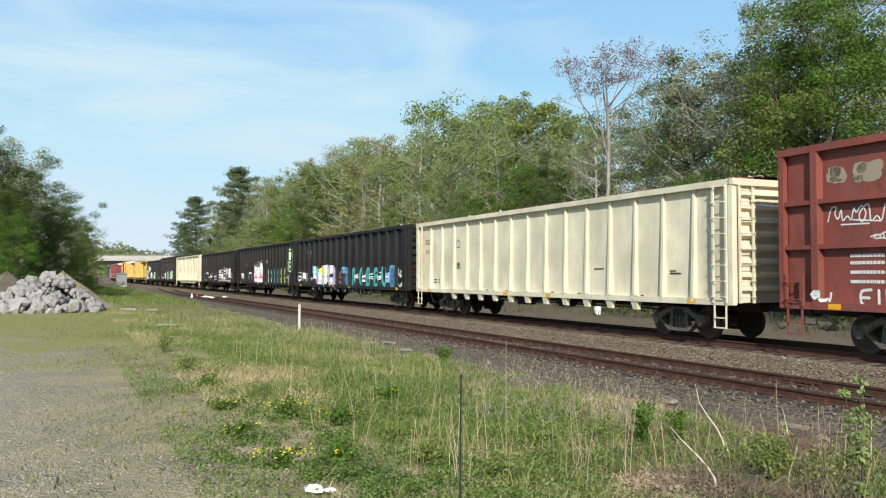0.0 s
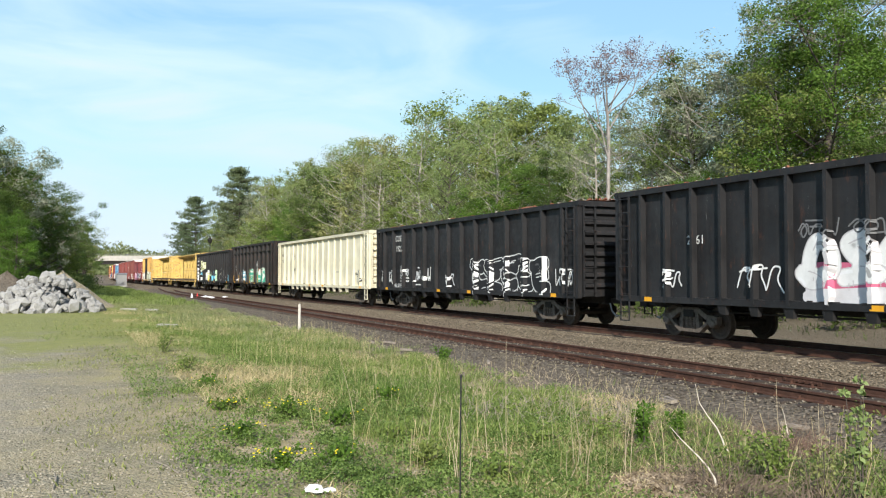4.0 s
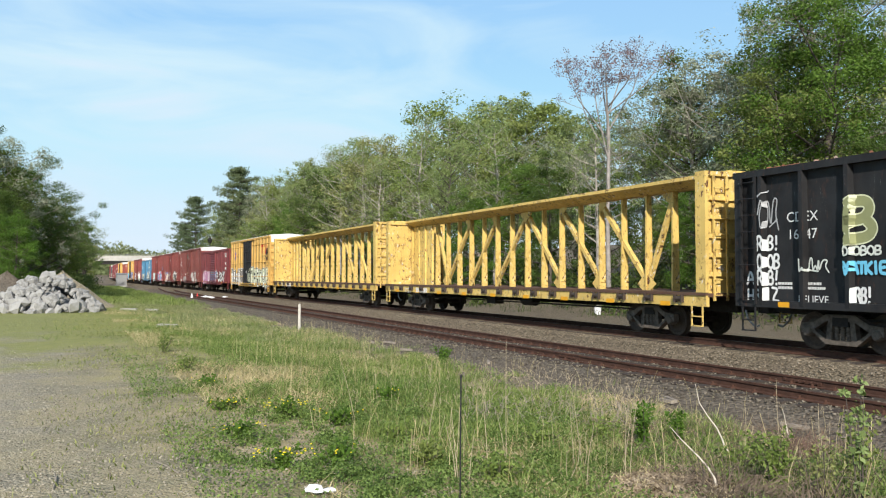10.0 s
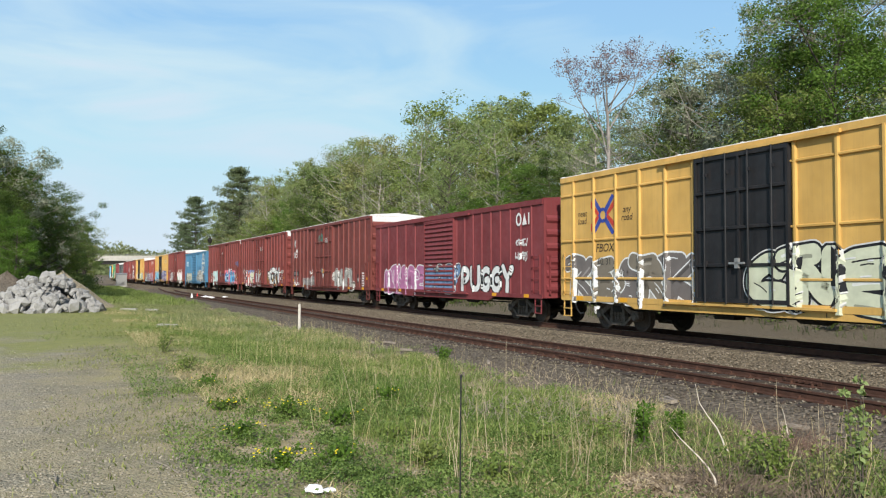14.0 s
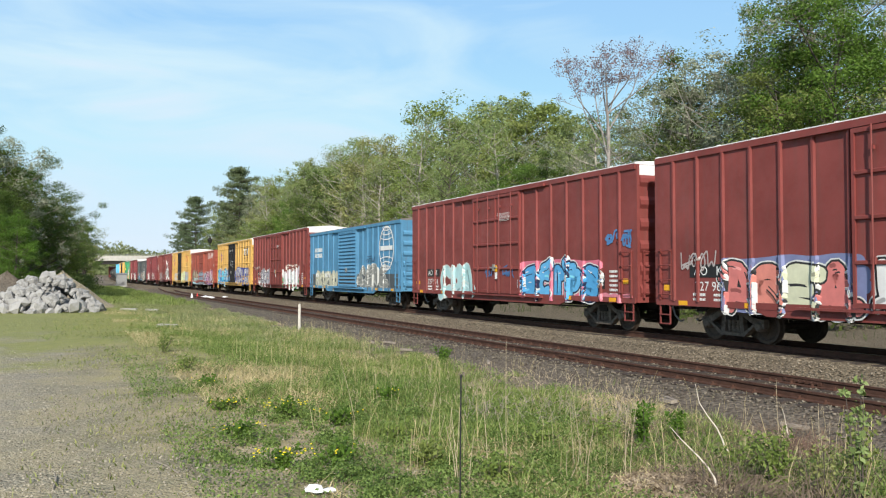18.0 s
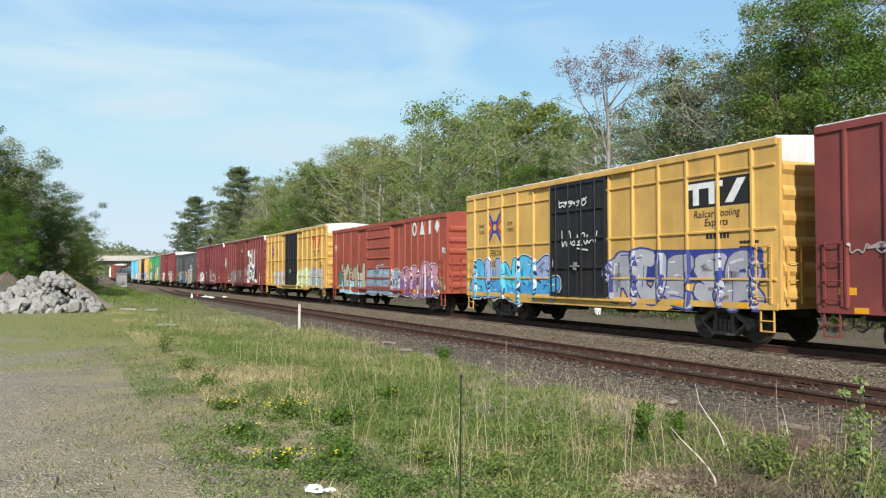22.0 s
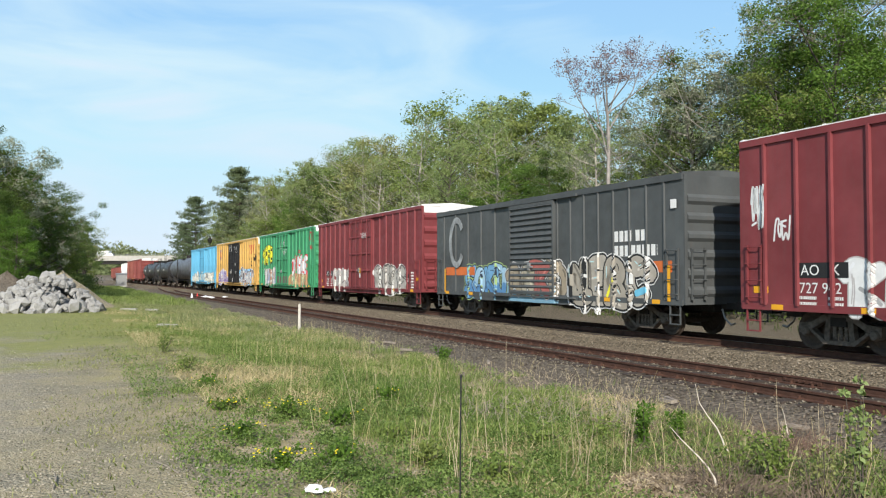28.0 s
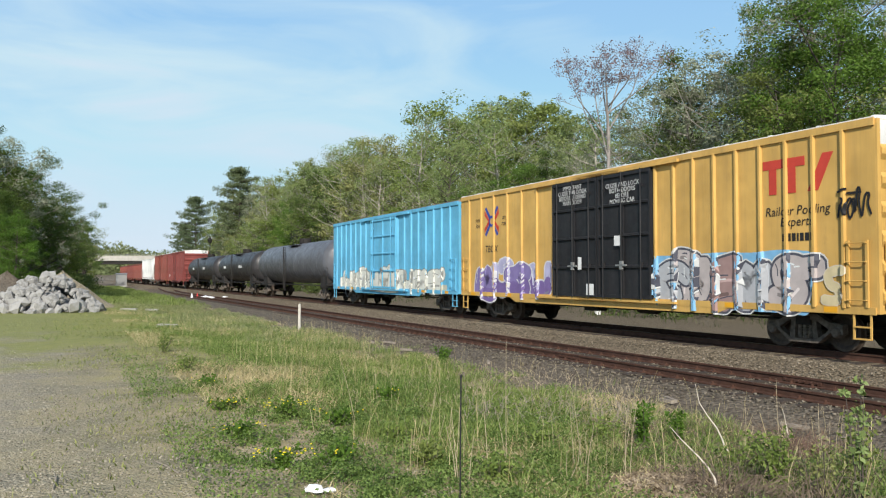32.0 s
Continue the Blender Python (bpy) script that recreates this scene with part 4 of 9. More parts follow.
def boxcar(name, label, s0, length, eave, mat, doors, posts=(), rows=(), post_w=0.10, post_d=0.065, band=None, roof=None, sill=0.90, rods=2, steps=None, side_mat=None):
    """A boxcar. doors: (x, width, material, style); posts: places along x; rows: heights of level stiffeners."""
    car = start_car(name, label, "boxcar", s0, length)
    z0 = sill + 0.02
    g = Geo().box(-length / 2, length / 2, -HALF, -HALF + 0.06, z0, eave)
    part("side_wall", g.mesh("side_wall", side_mat or mat), car)
    g = Geo().box(-length / 2, length / 2, HALF - 0.06, HALF, z0, eave)
    for k in range(17):
        x = -length / 2 + 0.3 + (length - 0.6) * k / 16
        g.box(x - 0.05, x + 0.05, HALF, HALF + 0.06, z0, eave)
    part("side_wall", g.mesh("side_wall", mat), car)
    part("floor", Geo().box(-length / 2 + 0.05, length / 2 - 0.05, -HALF + 0.07, HALF - 0.07, 1.02, 1.12).mesh("floor", M_UNDER), car)
    add_end(car, length / 2, HALF - 0.002, z0, eave, mat, band, top_gap=0.62 if eave < 4.96 else 0.42)
    add_end(car, -length / 2, HALF - 0.002, z0, eave, mat, band, turn=180, top_gap=0.62 if eave < 4.96 else 0.42)
    rmat = roof or M_ROOFWHITE
    top, seam, seam_xs = roof_mesh(length, HALF, eave, rmat)
    roof_ob = part("roof", top, car)
    for x in seam_xs:
        part("roof_seam", seam, roof_ob, at=pose(x, 0, 0))
    # top and bottom chords
    part("top_chord", Geo().box(-length / 2, length / 2, -HALF - 0.05, -HALF, eave - 0.14, eave + 0.02).mesh("top_chord", mat), car)
    sill_z = sill
    part("side_sill", Geo().box(-length / 2 + 0.02, length / 2 - 0.02, -HALF - 0.03, -HALF, sill_z, sill_z + 0.16).mesh("side_sill", mat), car)
    deep = length * 0.29
    part("door_sill", Geo().prism([(-deep, sill_z + 0.02), (-deep + 0.5, sill_z - 0.16), (deep - 0.5, sill_z - 0.16), (deep, sill_z + 0.02)], -HALF - 0.02, -HALF + 0.05).mesh("door_sill", mat), car)
    key = (post_w, post_d, eave, sill, mat.name)
    if key not in POSTS:
        POSTS[key] = Geo().prism([(-post_w / 2, 0.0), (-post_w * 0.3, -post_d), (post_w * 0.3, -post_d), (post_w / 2, 0.0)], sill + 0.12, eave - 0.12, "z").mesh("side_post", mat)
    for x in posts:
        part("side_post", POSTS[key], car, at=pose(x, -HALF, 0))
    for z in rows:
        lo, hi = -length / 2 + 0.05, length / 2 - 0.05
        blocked = sorted([(dx - dw / 2, dx + dw / 2) for dx, dw, _, _ in doors])
        x = lo
        for a, b in blocked + [(hi, hi)]:
            if a - x > 0.3:
                g = Geo().prism([(-HALF, z - 0.045), (-HALF - 0.05, z - 0.02), (-HALF - 0.05, z + 0.02), (-HALF, z + 0.045)], x, a, "x")
                part("level_stiffener", g.mesh("level_stiffener", mat), car)
            x = b
    for dx, dw, dmat, style in doors:
        z0d, z1d = sill + 0.14, eave - 0.18
        key = (dw, z0d, z1d, dmat.name, style)
        if key not in DOORS:
            DOORS[key] = door_meshes(dw, z0d, z1d, dmat, style)
        panel, rib, zs, trim = DOORS[key]
        door = part("door", panel, car, at=pose(dx, -HALF - 0.03, 0))
        for kind, me, tx, tz in trim:
            part(kind, me, door, at=pose(tx, 0, tz))
        for z in zs:
            part("louvre_slat" if style == "louvre" else "door_rib", rib, door, at=pose(0, 0, z))
        rod = Geo().tube((0, -0.15, z0d - 0.02), (0, -0.15, z1d + 0.02), 0.022, n=6).box(-0.05, 0.05, -0.16, -0.09, z0d + 0.9, z0d + 1.05).box(-0.05, 0.05, -0.16, -0.09, z1d - 0.5, z1d - 0.42).mesh("lock_rod", dmat)
        for k in range(rods):
            part("lock_rod", rod, door, at=pose(-dw * 0.36 + dw * 0.72 * k / max(1, rods - 1), 0, 0))
        part("door_handle", Geo().box(-0.25, 0.25, -0.17, -0.13, z0d + 0.95, z0d + 1.0).box(-0.06, 0.06, -0.17, -0.10, z0d + 0.85, z0d + 1.1).mesh("door_handle", M_STEELGREY), door)
        part("door_track", Geo().box(dx - dw * 0.9, dx + dw * 0.9, -HALF - 0.14, -HALF, sill + 0.04, sill + 0.10).mesh("door_track", mat), car)
        part("door_hood", Geo().box(dx - dw * 0.95, dx + dw * 0.95, -HALF - 0.13, -HALF - 0.05, eave - 0.16, eave - 0.07).mesh("door_hood", mat), car)
    add_ladder(car, length / 2 - 0.42, -HALF - 0.01, sill + 0.15, sill + 1.55, steps or mat)
    add_ladder(car, -length / 2 + 0.42, -HALF - 0.01, sill + 0.15, sill + 1.55, steps or mat)
    add_ladder(car, length / 2 + 0.05, -HALF + 0.45, sill + 0.15, sill + 1.55, steps or mat, 90)
    add_steps(car, length, steps or mat)
    add_underframe(car, length, 0.88)
    for x in (-length / 2 + 1.1, length / 2 - 1.1, -deep, deep):
        part("reflector", Geo().box(x - 0.17, x + 0.17, -HALF - 0.036, -HALF - 0.031, sill + 0.02, sill + 0.14).mesh("reflector", M_REFLECT), car)
    car["half"] = length / 2
    return car


M_SCRAP = Mat("mixed_rubble", 0.9)
M_SCRAP.color(M_SCRAP.mix(M_SCRAP.ramp(M_SCRAP.island(), 0.72, 0.98), (0.20, 0.082, 0.046), (0.52, 0.47, 0.41)))
M_SCRAP = M_SCRAP.mat


def load_mesh(rng, length, w, z):
    """Fine rubble heaped in an open car, a little over its rim."""
    g = Geo()
    n = int(length * 4)
    cols = 9
    v = []
    for i in range(n + 1):
        swell = 0.05 * math.sin(i * 0.23 + w) + 0.04 * math.sin(i * 0.61)
        for j in range(cols):
            x, y = -length / 2 + length * i / n, -w + 2 * w * j / (cols - 1)
            v.append((x, y, z + 0.06 + (0.17 + swell) * (1 - (y / w) ** 2) + rng.uniform(-0.04, 0.05)))
    f = [(i * cols + j, i * cols + j + 1, (i + 1) * cols + j + 1, (i + 1) * cols + j) for i in range(n) for j in range(cols - 1)]
    g.add(v, f)
    for _ in range(int(length * 34)):
        x, y, r = rng.uniform(-length / 2, length / 2), rng.uniform(-w, w), 0.015 + 0.05 * rng.random() ** 2.2
        zz = z + 0.07 + 0.17 * (1 - (y / w) ** 2)
        t = Matrix.Rotation(rng.uniform(0, 3), 4, Vector(rng.normal(size=3)).normalized())
        pts = [t @ Vector((sx * r * 1.7, sy * r, sz * r * 0.5)) + Vector((x, y, zz)) for sx in (-1, 1) for sy in (-1, 1) for sz in (-1, 1)]
        g.add([tuple(p) for p in pts], [(0, 1, 3, 2), (4, 6, 7, 5), (0, 4, 5, 1), (2, 3, 7, 6), (0, 2, 6, 4), (1, 5, 7, 3)])
    return g.mesh("load", M_SCRAP)


def gondola(name, label, s0, length, top, mat, posts, sill=1.02, deep=0.72, post_w=0.16, post_d=0.16, rows=(), seed=1, loaded=True, inset=2.5, edge=0.9, shift=0.0, taper=1.0, square=False, climb=0.0):
    """A high-sided gondola whose posts run down below the side in tapered feet."""
    car = start_car(name, label, "gondola", s0, length, inset)
    rng = np.random.default_rng(seed)
    wall = HALF - post_d
    part("side_wall", Geo().box(-length / 2, length / 2, -wall, -wall + 0.05, sill, top - 0.05).mesh("side_wall", mat), car)
    g = Geo().box(-length / 2, length / 2, wall - 0.05, wall, sill, top - 0.05)
    for k in range(posts):
        x = -length / 2 + edge + (length - 2 * edge) * k / (posts - 1)
        g.box(x - post_w / 2, x + post_w / 2, wall, HALF, sill - 0.1, top - 0.1)
    part("side_wall", g.mesh("side_wall", mat), car)
    g = Geo().box(-length / 2, length / 2, -HALF, -wall + 0.05, top - 0.16, top).box(-length / 2, length / 2, wall - 0.05, HALF, top - 0.16, top)
    part("top_chord", g.mesh("top_chord", mat), car)
    part("side_sill", Geo().box(-length / 2 + 0.02, length / 2 - 0.02, -HALF + 0.01, -wall, sill - 0.06, sill + 0.10).mesh("side_sill", mat), car)
    part("floor", Geo().box(-length / 2 + 0.05, length / 2 - 0.05, -wall + 0.06, wall - 0.06, sill, sill + 0.1).mesh("floor", M_UNDER), car)
    span = (length - 2 * edge) / (posts - 1)
    def upright():
        lip = 0.5 if square else 0.36
        ring = [(-post_w / 2, 0), (-post_w * lip, -post_d), (post_w * lip, -post_d), (post_w / 2, 0)]
        v = [(a, b, sill) for a, b in ring] + [(a * (0.5 + 0.5 * taper), b * taper, top - 0.16) for a, b in ring]
        return Geo().add(v, [(3, 2, 1, 0), (4, 5, 6, 7), (0, 1, 5, 4), (1, 2, 6, 5), (2, 3, 7, 6), (3, 0, 4, 7)])

    whole, foot = upright(), upright()
    foot.add([(-0.24, 0, sill + 0.12), (0.24, 0, sill + 0.12), (0.13, 0, deep), (-0.13, 0, deep), (-0.19, -post_d, sill + 0.12), (0.19, -post_d, sill + 0.12), (0.10, -post_d * 0.55, deep), (-0.10, -post_d * 0.55, deep)],
             [(0, 1, 2, 3), (4, 7, 6, 5), (0, 4, 5, 1), (3, 2, 6, 7), (0, 3, 7, 4), (1, 5, 6, 2)])
    m_plain, m_foot = whole.mesh("side_post", mat), foot.mesh("side_post", mat)
    for k in range(posts):
        x = -length / 2 + edge + shift + span * k
        over_truck = abs(x) > length / 2 - 3.6
        part("side_post", m_plain if over_truck else m_foot, car, at=pose(x, -wall, 0))
    for z in rows:
        part("level_stiffener", Geo().box(-length / 2 + 0.1, length / 2 - 0.1, -HALF + 0.02, -wall, z - 0.05, z + 0.05).mesh("level_stiffener", mat), car)
    for a in (0, 180):
        x = length / 2 * (1 if a == 0 else -1)
        end = add_end(car, x, wall, sill, top - 0.02, mat, None, 8, a, 0.12, 0.3)
        part("end_cap", Geo().box(-0.06, 0.12, -HALF, HALF, top - 0.16, top + 0.005).mesh("end_cap", mat), end)
        for y in (-HALF, HALF - 0.14):
            part("corner_post", Geo().box(-0.06, 0.08, y, y + 0.14, sill - 0.05, top - 0.17).mesh("corner_post", mat), end)
    rung_top = climb or top - 0.15
    add_ladder(car, length / 2 - 0.35, -HALF + 0.02, sill, rung_top, mat)
    add_ladder(car, -length / 2 + 0.35, -HALF + 0.02, sill, rung_top, mat)
    add_ladder(car, length / 2 + 0.14, -HALF + 0.4, sill, top - 0.15, mat, 90)
    add_steps(car, length, mat)
    add_underframe(car, length, 0.95)
    if loaded:
        part("load", load_mesh(rng, length - 0.3, wall - 0.1, top - 0.10), car, "heaped rusty rubble with pale scraps")
    for x in (-length / 2 + 1.4, -1.5, 1.5, length / 2 - 1.4):
        part("reflector", Geo().box(x - 0.16, x + 0.16, -HALF + 0.005, -HALF + 0.009, sill - 0.04, sill + 0.08).mesh("reflector", M_REFLECT), car)
    car["half"] = length / 2
    return car


M_DECKRUST = paint("rusty_deck_steel", (0.10, 0.052, 0.032), rough=0.8, grime=0.5, rust=0.6, scuff=0.2)


def centerbeam(name, label, s0, length, top, mat, posts, bracing, panels=(-1, 1)):
    """A centrebeam lumber flat: deck, end bulkheads, and one tall truss along the middle."""
    car = start_car(name, label, "flatcar", s0, length, 2.9)
    deck = 1.25
    g = Geo().box(-length / 2, length / 2, -HALF + 0.05, HALF - 0.05, deck - 0.10, deck)
    part("deck", g.mesh("deck", M_DECKRUST), car)
    part("side_sill", Geo().box(-length / 2, length / 2, -HALF, -HALF + 0.06, deck - 0.34, deck - 0.06).box(-length / 2, length / 2, HALF - 0.06, HALF, deck - 0.34, deck - 0.06).mesh("side_sill", M_YELLOW_OLD), car)
    part("deck_edge", Geo().box(-length / 2, length / 2, -HALF - 0.03, -HALF + 0.08, deck - 0.06, deck + 0.02).box(-length / 2, length / 2, HALF - 0.08, HALF + 0.03, deck - 0.06, deck + 0.02).mesh("deck_edge", M_DECKRUST), car)
    part("center_sill", Geo().prism([(-length / 2 + 0.3, 1.0), (-length / 2 + 3, 0.72), (length / 2 - 3, 0.72), (length / 2 - 0.3, 1.0)], -0.35, 0.35).mesh("center_sill", M_UNDER), car)
    bulk_mesh = Geo().box(-0.10, 0.10, -HALF + 0.1, HALF - 0.1, deck, top - 0.12).mesh("bulkhead", mat)
    edge_mesh = Geo().box(-0.18, 0.18, 0.0, 0.12, deck - 0.35, top - 0.12).mesh("edge_post", mat)
    cap_mesh = Geo().box(-0.18, 0.18, -HALF, HALF, top - 0.12, top).mesh("cap_rail", mat)
    stay_mesh = Geo().box(0.10, 0.18, -HALF + 0.12, HALF - 0.12, -0.06, 0.06).mesh("stiffener", mat)
    for x in (-length / 2 + 0.2, length / 2 - 0.2):
        bulk = part("bulkhead", bulk_mesh, car, at=pose(x, 0, 0, 0, 0, 0 if x > 0 else 180))
        for y in (-HALF, HALF - 0.12):
            part("edge_post", edge_mesh, bulk, at=pose(0, y, 0))
        part("cap_rail", cap_mesh, bulk)
        for z in (deck + 0.5, deck + 1.0, deck + 1.5, deck + 2.0, deck + 2.5):
            part("stiffener", stay_mesh, bulk, at=pose(0, 0, z))
    # gusset panels by the bulkheads, along the middle
    for sgn in panels:
        x0, x1 = length / 2 - 0.3, length / 2 - 3.0
        g = Geo().box(min(sgn * x0, sgn * x1), max(sgn * x0, sgn * x1), -0.25, -0.21, deck, top - 0.25)
        gusset = part("gusset_panel", g.mesh("gusset_panel", mat), car)
        for k in range(4):
            x = sgn * (x0 - 0.15 - k * 0.82)
            part("stiffener", Geo().box(x - 0.06, x + 0.06, -0.32, -0.25, deck, top - 0.25).mesh("stiffener", mat), gusset)
    part("top_chord", Geo().prism([(-0.62, top - 0.02), (-0.62, top + 0.08), (0.62, top + 0.08), (0.62, top - 0.02), (0.2, top - 0.22), (-0.2, top - 0.22)], -length / 2 + 0.2, length / 2 - 0.2, "x").mesh("top_chord", mat), car)
    post = Geo().prism([(-0.13, deck), (-0.13, deck + 0.4), (-0.09, top - 0.1), (-0.07, top - 0.1), (-0.105, deck + 0.4), (-0.105, deck)], -0.035, 0.035, "x").prism([(0.13, deck), (0.13, deck + 0.4), (0.09, top - 0.1), (0.07, top - 0.1), (0.105, deck + 0.4), (0.105, deck)], -0.035, 0.035, "x").prism([(-0.12, deck), (-0.08, top - 0.1), (0.08, top - 0.1), (0.12, deck)], -0.015, 0.015, "x").mesh("truss_post", mat)
    lo, hi = -length / 2 + 3.0, length / 2 - 3.0
    xs = [lo + (hi - lo) * k / (posts - 1) for k in range(posts)]
    for x in xs + [sgn * (length / 2 - 1.6) for sgn in (-1, 1) if sgn not in panels]:
        part("truss_post", post, car, at=pose(x, 0, 0))
    for low, high in bracing[1]:
        a, b = (xs[low], deck + 0.2), (xs[high], top - 0.3)
        if a[0] > b[0]:
            a, b = b, a
        dx, dz = b[0] - a[0], b[1] - a[1]
        ln = math.hypot(dx, dz)
        nx, nz = -dz / ln * bracing[0], dx / ln * bracing[0]
        g = Geo().prism([(a[0] + nx, a[1] + nz), (b[0] + nx, b[1] + nz), (b[0] - nx, b[1] - nz), (a[0] - nx, a[1] - nz)], -0.07, 0.07)
        for p, sg in ((a, 1), (b, -1)):
            g.prism([(p[0] - 0.05, p[1] - 0.35), (p[0] + 0.45 * sg, p[1]), (p[0] - 0.05, p[1] + 0.35)], -0.09, -0.07)
        part("brace", g.mesh("brace", mat), car)
    winch = Geo().tube((-0.12, -HALF - 0.02, deck - 0.16), (0.12, -HALF - 0.02, deck - 0.16), 0.075, n=8).box(-0.16, -0.12, -HALF - 0.1, -HALF, deck - 0.26, deck - 0.06).box(0.12, 0.16, -HALF - 0.1, -HALF, deck - 0.26, deck - 0.06).mesh("winch", M_WHEEL)
    for k in range(18):
        part("winch", winch, car, at=pose(-length / 2 + 1.0 + (length - 2.0) * k / 17, 0, 0))
    for k in range(9):
        x = -length / 2 + 1.6 + (length - 3.2) * k / 8
        part("reflector", Geo().box(x - 0.2, x + 0.2, -HALF - 0.006, -HALF - 0.001, deck - 0.36, deck - 0.24).mesh("reflector", M_REFLECT), car)
    add_ladder(car, length / 2 - 0.02, -HALF + 0.5, deck - 0.2, top - 0.1, mat, 90)
    add_steps(car, length, mat)
    add_underframe(car, length, 0.9)
    car["half"] = length / 2
    return car


def tank_car(name, label, s0, length, mat, r=1.5):
    car = start_car(name, label, "tank car", s0, length, 2.2)
    zc, hl = 1.15 + r, length / 2 - 0.6
    prof = [(-hl, 0.02), (-hl + 0.06, r * 0.45), (-hl + 0.22, r * 0.8), (-hl + 0.5, r * 0.97), (-hl + 0.75, r)]
    g = Geo().lathe([(a, b) for a, b in prof] + [(-a, b) for a, b in prof[::-1]], "x", 32)
    tank = part("tank", g.mesh("tank", mat, smooth_shade=True), car, at=pose(0, 0, zc))
    for x in (-hl + 2.0, -2.0, 2.0, hl - 2.0):
        part("seam_band", Geo().lathe([(x - 0.05, r - 0.02), (x - 0.05, r + 0.012), (x + 0.05, r + 0.012), (x + 0.05, r - 0.02)], "x", 32).mesh("seam_band", mat, smooth_shade=False), tank)
    part("manway", Geo().lathe([(r - 0.1, 0.45), (r + 0.30, 0.45), (r + 0.36, 0.40), (r + 0.36, 0.02)], "z", 16).mesh("manway", M_UNDER), tank)
    g = Geo()
    for y in (-0.8, 0.8):
        for x in (-1.3, -0.45, 0.45, 1.3):
            g.tube((x, y, r * 0.8), (x, y, r + 0.95), 0.02, n=5)
        for z in (r + 0.5, r + 0.95):
            g.tube((-1.3, y, z), (1.3, y, z), 0.02, n=5)
        g.box(-1.35, 1.35, y - 0.25, y + 0.25, r * 0.86, r * 0.86 + 0.05)
    part("walkway_rail", g.mesh("walkway_rail", M_UNDER), tank)
    add_ladder(car, 0, -r - 0.12, 0.6, zc + r * 0.8, M_UNDER)
    for sgn in (-1, 1):
        g = Geo().prism([(sgn * (length / 2 - 3.0), 0.85), (sgn * (length / 2 - 0.2), 0.85), (sgn * (length / 2 - 0.2), 1.12), (sgn * (length / 2 - 1.4), 1.2), (sgn * (length / 2 - 1.6), zc - 0.55), (sgn * (length / 2 - 2.6), zc - 0.55)], -1.1, 1.1)
        g.box(min(sgn * (length / 2 - 0.1), sgn * (length / 2 - 1.0)), max(sgn * (length / 2 - 0.1), sgn * (length / 2 - 1.0)), -1.5, 1.5, 1.05, 1.12)
        part("saddle", g.mesh("saddle", M_UNDER), car)
        g = Geo()
        for y in (-1.45, 1.45):
            for x in (0.15, 0.95):
                g.tube((sgn * (length / 2 - x), y, 1.1), (sgn * (length / 2 - x), y, 2.2), 0.02, n=5)
            g.tube((sgn * (length / 2 - 0.15), y, 2.2), (sgn * (length / 2 - 0.95), y, 2.2), 0.02, n=5)
        part("hand_rail", g.mesh("hand_rail", M_UNDER), car)
    part("running_board", Geo().box(-hl, hl, -1.35, -1.25, 1.02, 1.08).mesh("running_board", M_UNDER), car)
    add_steps(car, length, M_UNDER)
    car["half"] = length / 2
    return car


def hopper(name, label, s0, length, top, mat):
    """A covered hopper with sloping ends."""
    car = start_car(name, label, "hopper car", s0, length, 2.0)
    h = length / 2
    g = Geo().prism([(-h, top), (h, top), (h, top - 1.0), (h - 2.3, 1.35), (-h + 2.3, 1.35), (-h, top - 1.0)], -HALF, HALF)
    part("body", g.mesh("body", mat), car)
    cover, seam, seam_xs = roof_mesh(length, HALF, top, mat, 8)
    roof_ob = part("roof", cover, car)
    for x in seam_xs:
        part("roof_seam", seam, roof_ob, at=pose(x, 0, 0))
    part("side_sill", Geo().box(-h, h, -HALF - 0.02, -HALF + 0.1, 1.0, 1.2).mesh("side_sill", mat), car)
    post = Geo().box(-0.06, 0.06, -0.07, 0.0, 1.2, top - 0.1).mesh("side_post", mat)
    for k in range(11):
        part("side_post", post, car, at=pose(-h + 0.3 + (length - 0.6) * k / 10, -HALF, 0))
    for x in (-3.4, 0.0, 3.4):
        part("hopper_bay", Geo().add([(x - 1.5, -1.3, 1.35), (x + 1.5, -1.3, 1.35), (x + 1.5, 1.3, 1.35), (x - 1.5, 1.3, 1.35), (x - 0.4, -0.6, 0.45), (x + 0.4, -0.6, 0.45), (x + 0.4, 0.6, 0.45), (x - 0.4, 0.6, 0.45)],
                                     [(0, 1, 2, 3), (4, 7, 6, 5), (0, 4, 5, 1), (1, 5, 6, 2), (2, 6, 7, 3), (3, 7, 4, 0)]).mesh("hopper_bay", mat), car)
    add_ladder(car, h - 0.3, -HALF, 1.0, top - 0.1, mat)
    car["half"] = h
    return car


def spread(lo, hi, n):
    return [lo + (hi - lo) * k / (n - 1) for k in range(n)]


def posts_round(length, doors, n_left, n_right):
    """Posts on either side of the door openings."""
    a, b = min(d[0] - d[1] / 2 for d in doors), max(d[0] + d[1] / 2 for d in doors)
    return spread(-length / 2 + 0.75, a - 0.12, n_left) + spread(b + 0.12, length / 2 - 0.75, n_right)


def red_boxcar(label, s0, length, door_x=0.0, mat=None, band=None):
    doors = [(door_x, 3.7, mat or M_RED, "grid")]
    return boxcar("boxcar", label, s0, length, 4.97, mat or M_RED, doors, posts_round(length, doors, 7, 7), band=band or M_WHITE, rods=4)


def yellow_boxcar(label, s0, length):
    doors = [(0.0, 3.05, M_DOORBLACK, "grid")]
    return boxcar("boxcar", label, s0, length, 4.93, M_YELLOW, doors, posts_round(length, doors, 6, 6), rows=(1.62, 2.83, 4.33), band=M_WHITE, rods=4)


